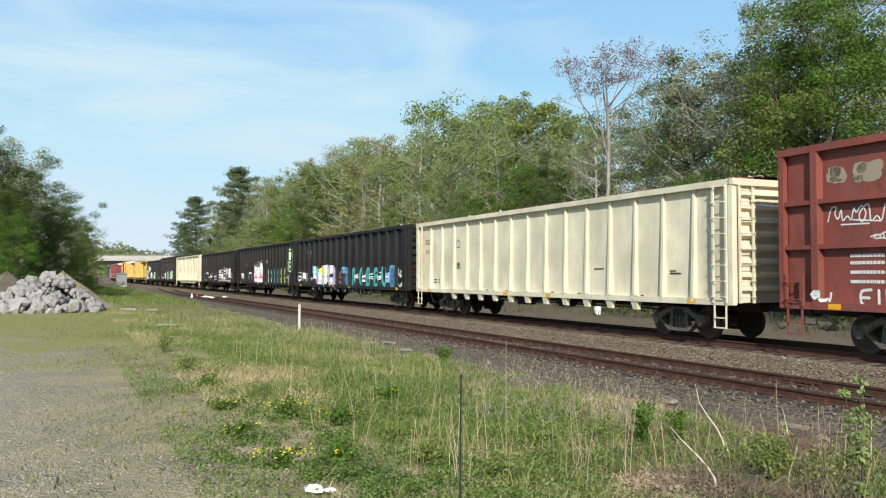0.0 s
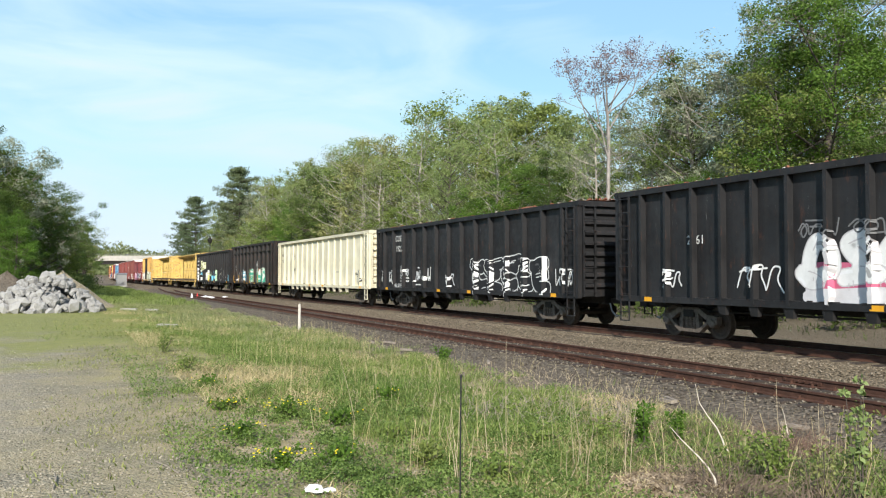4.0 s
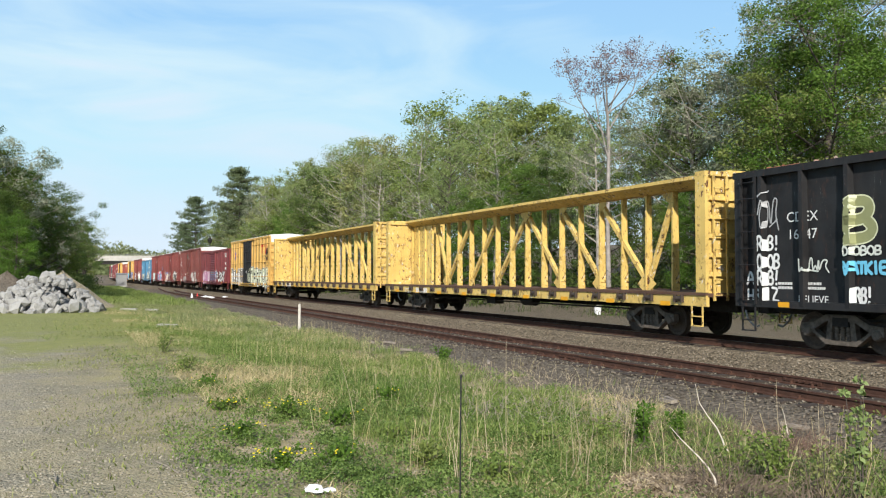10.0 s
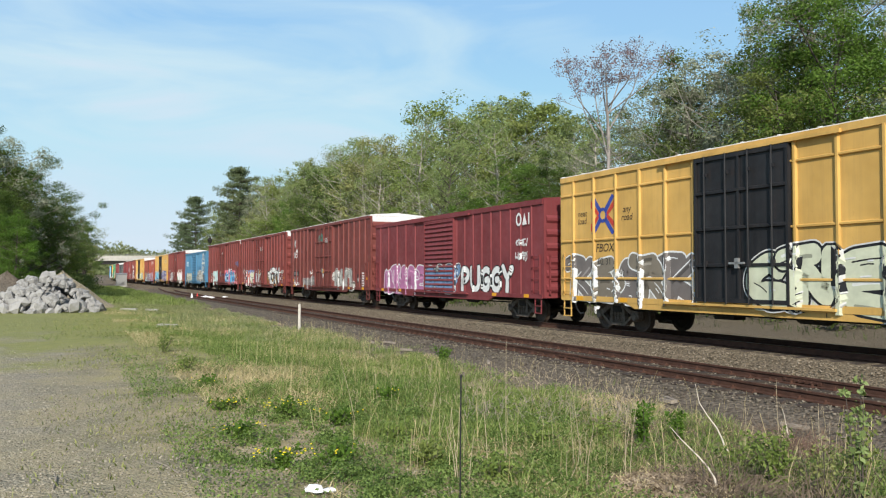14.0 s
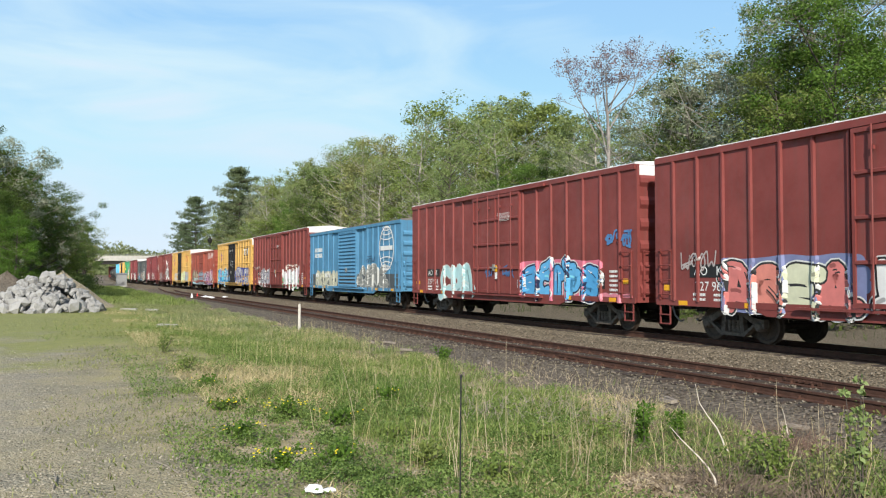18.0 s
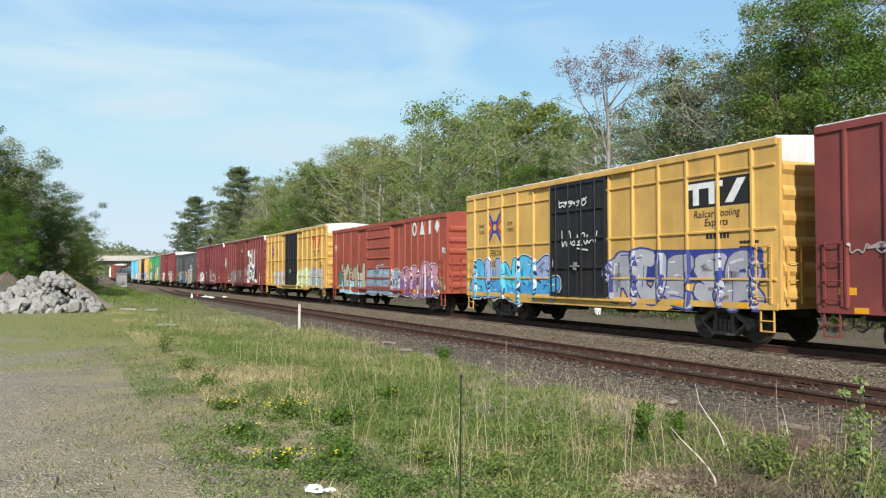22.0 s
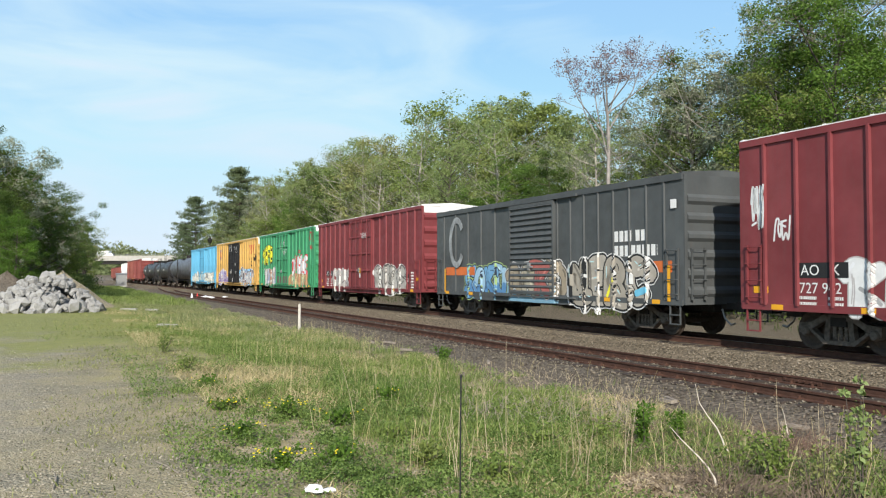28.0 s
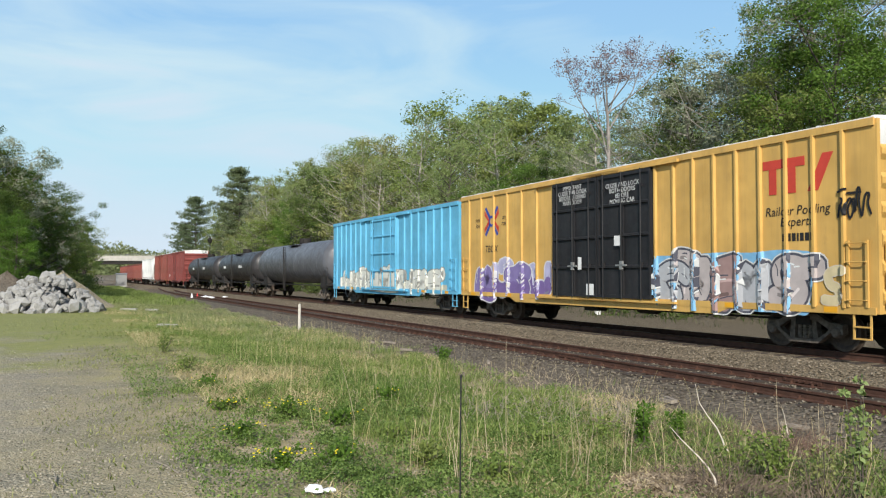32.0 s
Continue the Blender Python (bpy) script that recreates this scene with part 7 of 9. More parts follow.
    walls = {k: box_wall(c[k], L, [(0.0, 3.7)], 7, 7) for k, L in ((12, 16.8), (13, 16.44), (14, 16.73), (16, 16.85), (20, 16.8), (21, 16.55), (23, 16.73))}
    p = Piece(walls[12], 14)
    p.tag(-7.4, -6.8, 3.7, 4.3, WHITE, 0.04, 9)
    p.tag(-7.5, -6.5, 2.8, 3.6, WHITE, 0.05, 11)
    p.cloud(-5.1, -2.0, 0.95, 1.45, (0.19, 0.17, 0.16), 3)
    p.letters("OREB", -5.0, -2.0, 0.9, 1.5, (0.22, 0.20, 0.19), (0.33, 0.31, 0.30), 0.2, 0.03)
    p.tag(-3.35, -2.7, 1.75, 2.1, WHITE, 0.05, 10)
    p.tag(-1.0, 0.0, 3.7, 4.5, (0.08, 0.30, 0.24), 0.07, 12)
    p.tag(-6.9, -5.9, 0.98, 1.2, WHITE, 0.05, 12)
    p.letters("RAII", 2.2, 5.6, 0.95, 2.0, (0.44, 0.42, 0.38), (0.07, 0.06, 0.05), 0.22, 0.05)
    p.done(c[12])
    p = Piece(walls[13], 15)
    p.cloud(-5.7, -1.6, 0.9, 2.1, (0.18, 0.20, 0.34), 5)
    p.letters("AREA", -5.6, -1.9, 0.85, 1.95, [(0.58, 0.18, 0.16), (0.62, 0.22, 0.17), (0.60, 0.60, 0.42)], (0.03, 0.03, 0.03), 0.28, 0.05)
    p.letters("UK", -1.3, 0.5, 0.85, 2.05, WHITE, BLACK, 0.2, 0.05)
    p.letters("MEKN", 2.6, 6.4, 0.88, 2.28, WHITE, (0.03, 0.03, 0.03), 0.26, 0.06, clean=True)
    for x in (2.85, 4.3, 5.6):
        p.stroke([(x, 1.0), (x + 0.06, 1.6)], 0.1, GOLD, 2)
    p.tag(6.55, 7.7, 1.85, 2.1, PALE, 0.07, 14)
    p.tag(-7.2, -5.9, 1.75, 2.4, (0.42, 0.36, 0.34), 0.045, 12)
    p.done(c[13])
    p = Piece(walls[14], 16)
    p.letters("CUA", -5.1, -2.1, 0.85, 2.15, [(0.36, 0.56, 0.56), (0.40, 0.60, 0.60)], (0.55, 0.58, 0.54), 0.32, 0.05)
    p.cloud(1.9, 6.6, 0.95, 2.15, (0.62, 0.16, 0.22), 5)
    p.letters("ECIPS", 2.0, 6.5, 0.9, 2.0, [(0.08, 0.32, 0.58), (0.12, 0.40, 0.66)], (0.02, 0.03, 0.07), 0.34, 0.06, shine=WHITE)
    p.tag(6.9, 7.6, 2.6, 3.1, (0.08, 0.20, 0.40), 0.07, 8)
    p.tag(7.7, 8.2, 2.5, 3.1, (0.08, 0.20, 0.40), 0.07, 8)
    p.cloud(6.6, 8.2, 0.95, 1.12, (0.58, 0.20, 0.24), 1)
    p.tag(-0.8, -0.2, 1.6, 2.0, (0.07, 0.16, 0.34), 0.06, 8)
    p.tag(0.6, 1.4, 1.6, 2.1, (0.07, 0.16, 0.34), 0.06, 9)
    p.done(c[14])
    p = Piece(walls[16], 17)
    p.letters("ECKS", 2.85, 6.0, 2.08, 2.48, BLACK, (0.64, 0.58, 0.50), 0.0, 0.035, jitter=0.03)
    p.cloud(2.0, 6.5, 0.85, 1.5, (0.10, 0.32, 0.17), 3)
    p.letters("MKUBE", 2.2, 6.3, 0.88, 2.05, [(0.62, 0.60, 0.60), (0.64, 0.52, 0.54), (0.58, 0.58, 0.58)], WHITE, 0.34, 0.04)
    p.letters("RACM", -5.4, -1.8, 0.88, 2.1, [(0.30, 0.29, 0.32), (0.36, 0.34, 0.38)], (0.05, 0.05, 0.06), 0.3, 0.05, shine=WHITE)
    p.tag(-7.7, -5.4, 2.15, 2.5, (0.36, 0.30, 0.28), 0.04, 12)
    p.done(c[16])
    p = Piece(walls[20], 18)
    p.letters("3U", 2.7, 5.6, 2.15, 3.95, WHITE, BLACK, 0.42, 0.07, clean=True)
    p.letters("SPYL", 2.3, 6.5, 1.0, 2.25, WHITE, BLACK, 0.32, 0.06, clean=True)
    p.letters("CERAIC", -4.9, 2.0, 0.9, 2.15, (0.17, 0.13, 0.13), (0.30, 0.28, 0.28), 0.2, 0.03)
    p.tag(-7.9, -7.2, 2.3, 3.6, (0.50, 0.46, 0.44), 0.05, 12)
    p.tag(5.9, 6.6, 3.4, 4.2, (0.30, 0.22, 0.22), 0.04, 10)
    p.done(c[20])
    p = Piece(walls[21], 19)
    p.tag(-7.95, -7.5, 2.6, 4.2, WHITE, 0.055, 12)
    p.tag(-7.3, -6.8, 2.4, 3.1, WHITE, 0.05, 8)
    p.letters("KMAK", -5.3, -1.8, 0.88, 1.95, WHITE, (0.45, 0.42, 0.40), 0.26, 0.03)
    p.letters("CREMA", -1.0, 5.6, 0.9, 2.0, (0.15, 0.05, 0.05), (0.42, 0.38, 0.36), 0.26, 0.03)
    p.cloud(-3.7, -2.9, 1.5, 2.0, (0.10, 0.16, 0.10), 3)
    p.done(c[21])
    p = Piece(walls[23], 20)
    p.letters("CEAK", -5.3, -2.1, 0.88, 2.1, [(0.44, 0.40, 0.36), (0.34, 0.31, 0.29)], (0.62, 0.60, 0.56), 0.28, 0.04)
    p.letters("REBS", 2.3, 6.3, 0.88, 2.15, [(0.46, 0.43, 0.38), (0.40, 0.37, 0.33)], (0.05, 0.045, 0.04), 0.36, 0.07, shine=WHITE)
    p.done(c[23])
    # blue boxcar with a globe
    w = box_wall(c[15], 16.13, [(0.0, 3.2)], 6, 8, 0.045, 0.07)
    globe = ring(6.2, 3.12, 1.0, 1.12, 0.04) + ring(6.2, 3.12, 0.42, 1.08, 0.024)
    for k in (-0.82, -0.62, -0.40, 0.40, 0.62, 0.82):
        h = math.sqrt(1 - k * k)
        globe += ring(6.2, 3.12 + 1.12 * k + (0.2 if k > 0 else -0.2), 1.0 * h, 0.2, 0.028, math.pi if k > 0 else 0, math.tau if k > 0 else math.pi, 14)
    for k in (-0.45, 0.45):
        globe += ring(6.2 + k * 1.4, 3.12, 0.36, 1.0, 0.022, 0.6 if k < 0 else math.pi - 1.0, 1.0 if k < 0 else math.pi - 0.6, 4)
    globe += [[(5.35, 3.02), (7.05, 3.02), (7.05, 3.24), (5.35, 3.24)]]
    flat_shape(c[15], "globe_sign", globe, M_PURE_WHITE, 0.05, "white line-drawn globe")
    bars(c[15], [(-6.9, -5.3, 3.22, 0.26), (-6.9, -5.3, 2.86, 0.26)], M_PURE_WHITE)
    bars(c[15], [(-6.7, -5.0, 1.6, 0.24), (-4.6, -3.6, 1.6, 0.24)], M_PURE_WHITE)
    p = Piece(w, 21)
    p.cloud(-7.9, 8.0, 0.95, 1.75, (0.075, 0.085, 0.09), 4)
    p.letters("MKUEKU", -6.7, -2.1, 0.95, 1.95, (0.48, 0.46, 0.34), (0.34, 0.34, 0.30), 0.16, 0.03)
    p.letters("CANE", 1.9, 6.1, 1.0, 2.2, (0.22, 0.22, 0.20), (0.58, 0.57, 0.52), 0.2, 0.035)
    p.tag(3.1, 4.5, 2.3, 2.75, (0.05, 0.12, 0.20), 0.05, 12)
    p.done(c[15])
    # light red boxcar: block capitals in plain shapes
    caps = ring(4.75, 3.9, 0.2, 0.27, 0.06) + [[(5.4, 3.6), (5.93, 3.6), (5.72, 4.22), (5.6, 4.22)], [(6.40, 3.6), (6.62, 3.6), (6.62, 4.22), (6.40, 4.22)],
                                               [(7.05, 3.91), (7.32, 3.6), (7.58, 3.91), (7.32, 4.22)]]
    flat_shape(c[18], "sign", caps, M_PURE_WHITE, 0.045, "large white sign in plain block shapes")
    w = box_wall(c[18], 16.42, [(0.0, 3.6)], 5, 8, 0.04, 0.07)
    p = Piece(w, 22)
    p.cloud(-6.9, -1.9, 0.72, 1.35, (0.36, 0.56, 0.62), 3)
    p.cloud(-7.0, -6.3, 1.2, 1.9, (0.08, 0.26, 0.16), 3)
    p.letters("YMH", -6.4, -2.3, 1.0, 2.35, [(0.50, 0.42, 0.30), (0.42, 0.34, 0.22)], (0.05, 0.05, 0.05), 0.34, 0.06, shine=WHITE, clean=True)
    p.cloud(-1.9, 3.0, 0.8, 1.5, (0.24, 0.30, 0.36), 3)
    p.letters("EMEO", -1.9, 3.0, 0.8, 2.05, (0.28, 0.36, 0.44), (0.07, 0.08, 0.10), 0.34, 0.05, shine=(0.4, 0.45, 0.5))
    p.cloud(3.0, 7.4, 0.75, 1.3, (0.18, 0.10, 0.24), 2)
    p.letters("COIR", 3.1, 7.4, 0.8, 2.1, [(0.52, 0.24, 0.32), (0.56, 0.28, 0.34)], (0.10, 0.04, 0.08), 0.36, 0.06, fill2=(0.22, 0.12, 0.28))
    p.tag(7.8, 8.15, 2.65, 2.95, WHITE, 0.05, 8)
    p.cloud(7.5, 8.1, 1.05, 1.55, (0.50, 0.45, 0.24), 2)
    p.tag(-7.6, -7.2, 3.0, 3.7, (0.5, 0.4, 0.36), 0.04, 8)
    p.done(c[18])
    # grey boxcar
    w = box_wall(c[22], 15.9, [(0.2, 3.0)], 6, 8, 0.045, 0.07)
    bars(c[22], [(4.95, 5.75, 2.72, 0.32), (5.95, 6.45, 2.72, 0.32), (4.95, 5.6, 2.28, 0.32), (5.75, 6.9, 2.28, 0.32)], M_PURE_WHITE)
    flat_shape(c[22], "stripe", [[(5.6, 1.80), (7.5, 1.80), (7.5, 2.12), (5.6, 2.12)], [(-7.0, 1.72), (-4.3, 1.72), (-4.3, 2.06), (-7.0, 2.06)]], M_ORANGE, 0.008, "orange stripe")
    flat_shape(c[22], "mark_panel", [[(7.5, 3.55), (7.74, 3.55), (7.74, 3.8), (7.5, 3.8)]], M_PURE_WHITE, 0.05)
    flat_shape(c[22], "sign", ring(-5.9, 3.1, 0.6, 0.95, 0.13, 0.6, 5.7), M_FADEDWHITE, 0.05, "faded round white sign")
    p = Piece(w, 23)
    p.cloud(-5.2, 6.4, 0.85, 1.3, (0.20, 0.36, 0.46), 2)
    p.letters("SOKU", -5.2, -1.7, 0.82, 2.05, [(0.16, 0.34, 0.52), (0.33, 0.50, 0.62)], (0.03, 0.04, 0.06), 0.26, 0.05, halo=(0.34, 0.46, 0.18), fill2=(0.10, 0.24, 0.44))
    p.letters("ARKO", -1.4, 2.4, 1.0, 2.1, [(0.34, 0.28, 0.20), (0.44, 0.38, 0.28), (0.40, 0.12, 0.10)], (0.10, 0.09, 0.08), 0.26, 0.05)
    p.letters("NERC", 2.5, 6.5, 0.85, 2.25, [(0.36, 0.32, 0.26), (0.40, 0.36, 0.30)], (0.02, 0.02, 0.02), 0.38, 0.06, shine=(0.5, 0.7, 0.7))
    p.stroke([(4.6, 1.1), (4.9, 1.6)], 0.12, YELLOW, 2)
    p.stroke([(6.0, 1.2), (6.4, 1.3)], 0.2, SKY, 2)
    p.done(c[22])
    for x in (-7.1, 7.35):
        flat_shape(c[22], "mark_panel", [[(x, 1.0), (x + 0.12, 1.0), (x + 0.12, 2.0), (x, 2.0)]], M_REFLECT, 0.05)
    # green boxcar
    w = box_wall(c[24], 16.11, [(-0.1, 3.6)], 7, 7)
    p = Piece(w, 24)
    p.letters("MOFO", -6.8, -3.6, 2.6, 4.1, YELLOW, BLACK, 0.29, 0.05, slant=0.1, clean=True)
    p.letters("NIRE", 2.7, 6.5, 1.65, 3.1, (0.66, 0.66, 0.66), (0.50, 0.04, 0.06), 0.34, 0.055, clean=True)
    p.stroke([(4.05, 3.38), (4.4, 3.5), (4.85, 3.42), (4.5, 3.26), (4.05, 3.38)], 0.06, RED, 1)
    p.tag(6.9, 7.9, 3.9, 4.7, (0.32, 0.04, 0.04), 0.055, 10)
    p.tag(7.3, 7.8, 3.45, 3.75, (0.32, 0.04, 0.04), 0.045, 7)
    p.tag(-1.0, 0.9, 3.6, 4.5, (0.50, 0.60, 0.52), 0.045, 14)
    p.cloud(-5.9, -2.0, 0.9, 2.1, (0.32, 0.24, 0.20), 5)
    p.letters("KUAEK", -5.9, -2.0, 0.88, 2.15, [(0.42, 0.44, 0.46), (0.24, 0.30, 0.42), (0.36, 0.20, 0.14)], (0.50, 0.48, 0.42), 0.24, 0.04)
    p.cloud(1.9, 6.7, 0.95, 1.75, (0.40, 0.22, 0.12), 4)
    p.letters("SEKUSI", 1.9, 6.6, 0.95, 1.8, [(0.50, 0.32, 0.16), (0.36, 0.46, 0.28), (0.52, 0.42, 0.22)], (0.30, 0.14, 0.10), 0.2, 0.03)
    p.cloud(-1.7, 1.6, 1.1, 1.6, (0.16, 0.14, 0.11), 3)
    p.done(c[24])
    write(c[24], "CRLE", -6.4, 2.15, 0.34, M_PURE_WHITE)
    write(c[24], "119 73 4", -6.2, 1.75, 0.30, M_PURE_WHITE)
    write(c[24], "CLOSE AND LOCK\nDOORS BEFORE\nMOVING CAR", 0.85, 3.55, 0.17, M_PURE_WHITE, 0.17)
    # long yellow boxcar
    w = box_wall(c[25], 19.18, [(-1.15, 2.5), (1.4, 2.5)], 7, 9)
    crossed_sign(c[25], -6.95, 3.83, 0.58)
    write(c[25], "next\nload", -8.05, 3.85, 0.27, M_PURE_BLACK, 0.012, shear=0.2)
    write(c[25], "any\nroad", -5.9, 3.85, 0.27, M_PURE_BLACK, 0.012, shear=0.2)
    write(c[25], "TBOX", -6.98, 2.62, 0.38, M_PURE_BLACK, 0.012, shear=0.2)
    flat_shape(c[25], "sign", [[(6.65, 4.41), (7.85, 4.41), (7.85, 4.2), (6.65, 4.2)], [(6.83, 4.2), (7.05, 4.2), (7.05, 3.6), (6.83, 3.6)], [(7.38, 4.2), (7.6, 4.2), (7.6, 3.6), (7.38, 3.6)], [(7.92, 3.6), (8.2, 3.6), (8.6, 4.41), (8.32, 4.41)]], M_SIGNRED, 0.012, "red block sign in plain shapes")
    write(c[25], "Railcar Pooling\nExperts", 7.6, 3.1, 0.30, M_PURE_BLACK, 0.012, shear=0.15)
    bars(c[25], [(7.2, 8.1, 2.5, 0.18)], M_PURE_BLACK)
    write(c[25], "CLOSE AND LOCK\nBOTH DOORS\nBEFORE\nMOVING CAR", 1.45, 4.35, 0.19, M_PURE_WHITE, 0.17)
    write(c[25], "IMPORTANT\nCLOSE THIS DOOR\nBEFORE CLOSING\nMAIN DOOR", -1.15, 4.5, 0.19, M_PURE_WHITE, 0.17)
    p = Piece(w, 25)
    p.letters("MUSU", -8.3, -2.6, 0.9, 2.15, [(0.22, 0.17, 0.36), (0.42, 0.40, 0.56)], (0.62, 0.60, 0.60), 0.4, 0.05, fill2=(0.18, 0.12, 0.30))
    p.cloud(2.7, 8.0, 0.88, 2.2, (0.20, 0.42, 0.62), 5)
    p.letters("CNEMS", 2.8, 7.9, 0.92, 2.15, [(0.42, 0.42, 0.43), (0.46, 0.40, 0.38), (0.34, 0.22, 0.20)], (0.08, 0.08, 0.10), 0.38, 0.06, shine=WHITE)
    p.letters("S", 8.3, 8.85, 1.05, 1.95, (0.60, 0.50, 0.30), (0.60, 0.52, 0.40), 0.16, 0.02)
    p.tag(8.7, 9.5, 2.8, 3.6, BLACK, 0.05, 14)
    p.done(c[25])
    flat_shape(c[25], "mark_panel", [[(-0.85, 1.9), (-0.65, 1.9), (-0.65, 2.3), (-0.85, 2.3)], [(1.05, 2.6), (1.35, 2.6), (1.35, 2.9), (1.05, 2.9)], [(-0.4, 1.1), (0.0, 1.1), (0.0, 1.45), (-0.4, 1.45)]], M_PURE_WHITE, 0.165)
    # bright blue boxcar
    w = box_wall(c[26], 17.4, [(0.0, 3.6)], 8, 8)
    p = Piece(w, 26)
    p.cloud(-7.0, 7.5, 0.92, 1.25, (0.48, 0.46, 0.36), 2)
    p.letters("UKRUSMUKE", -6.6, 6.9, 0.92, 1.95, (0.64, 0.63, 0.56), (0.22, 0.22, 0.20), 0.22, 0.04)
    p.done(c[26])
    # tank cars and far ones
    for k in (28, 29):
        bars(c[k], [(-4.5, -3.4, 2.4, 0.25), (3.0, 4.4, 2.4, 0.25)], M_PURE_WHITE, -0.11)
    bars(c[30], [(-6.5, -5.0, 1.5, 0.4)], M_PURE_WHITE)


decorate()


# ---- the yard's foreground ----
def blades(rng, n, place, height, width, bend, tip=0.15):
    """Grass blades: tapered, leaning, two segments each. place(n) gives x, y; height(x, y) gives metres, 0 for none."""
    x, y = place(n)
    h = height(x, y)
    keep = h > 0.01
    x, y, h = x[keep], y[keep], h[keep]
    n = len(x)
    z = np.array([ground_z(a, b) for a, b in zip(x, y)]) - 0.01
    a = rng.random(n) * math.tau
    w = width * rng.uniform(0.6, 1.3, n) * (0.6 + 0.8 * h / max(0.05, h.mean()) * 0.5)
    lean = bend * h * rng.uniform(0.2, 1.2, n)
    la = rng.random(n) * math.tau
    dx, dy = np.cos(a) * w, np.sin(a) * w
    lx, ly = np.cos(la) * lean, np.sin(la) * lean
    p0 = np.stack([x - dx, y - dy, z], 1)
    p1 = np.stack([x + dx, y + dy, z], 1)
    p2 = np.stack([x + dx * 0.75 + lx * 0.35, y + dy * 0.75 + ly * 0.35, z + h * 0.55], 1)
    p3 = np.stack([x - dx * 0.75 + lx * 0.35, y - dy * 0.75 + ly * 0.35, z + h * 0.55], 1)
    p4 = np.stack([x + lx + dx * tip, y + ly + dy * tip, z + h * 0.97], 1)
    p5 = np.stack([x + lx - dx * tip, y + ly - dy * tip, z + h * 0.97], 1)
    v = np.stack([p0, p1, p2, p3, p4, p5], 1).reshape(-1, 3)
    k = np.arange(n)[:, None] * 6
    f = np.concatenate([k + np.array([0, 1, 2, 3]), k + np.array([3, 2, 4, 5])])
    return v, f


def wave(x, y, scale, seed):
    """A cheap smooth noise on arrays, about 0 to 1."""
    r = np.random.default_rng(seed)
    out = np.zeros_like(x)
    for k in range(7):
        a, f, p = r.random() * math.tau, scale * r.uniform(0.5, 2.2), r.random() * math.tau
        out += np.sin((x * math.cos(a) + y * math.sin(a)) * f + p)
    return 0.5 + out / 7 * 0.9


def in_strip(rng, n, s0, s1, q0, q1, near=1.0):
    """Places between two distances from the track; near above 1 gathers them towards the camera."""
    u = rng.random(n) ** near
    s, q = s1 + (s0 - s1) * u, rng.uniform(q0, q1, n)
    return C0.x + N0.x * q + D0.x * s, C0.y + N0.y * q + D0.y * s


def q_of(x, y):
    return (x - C0.x) * N0.x + (y - C0.y) * N0.y


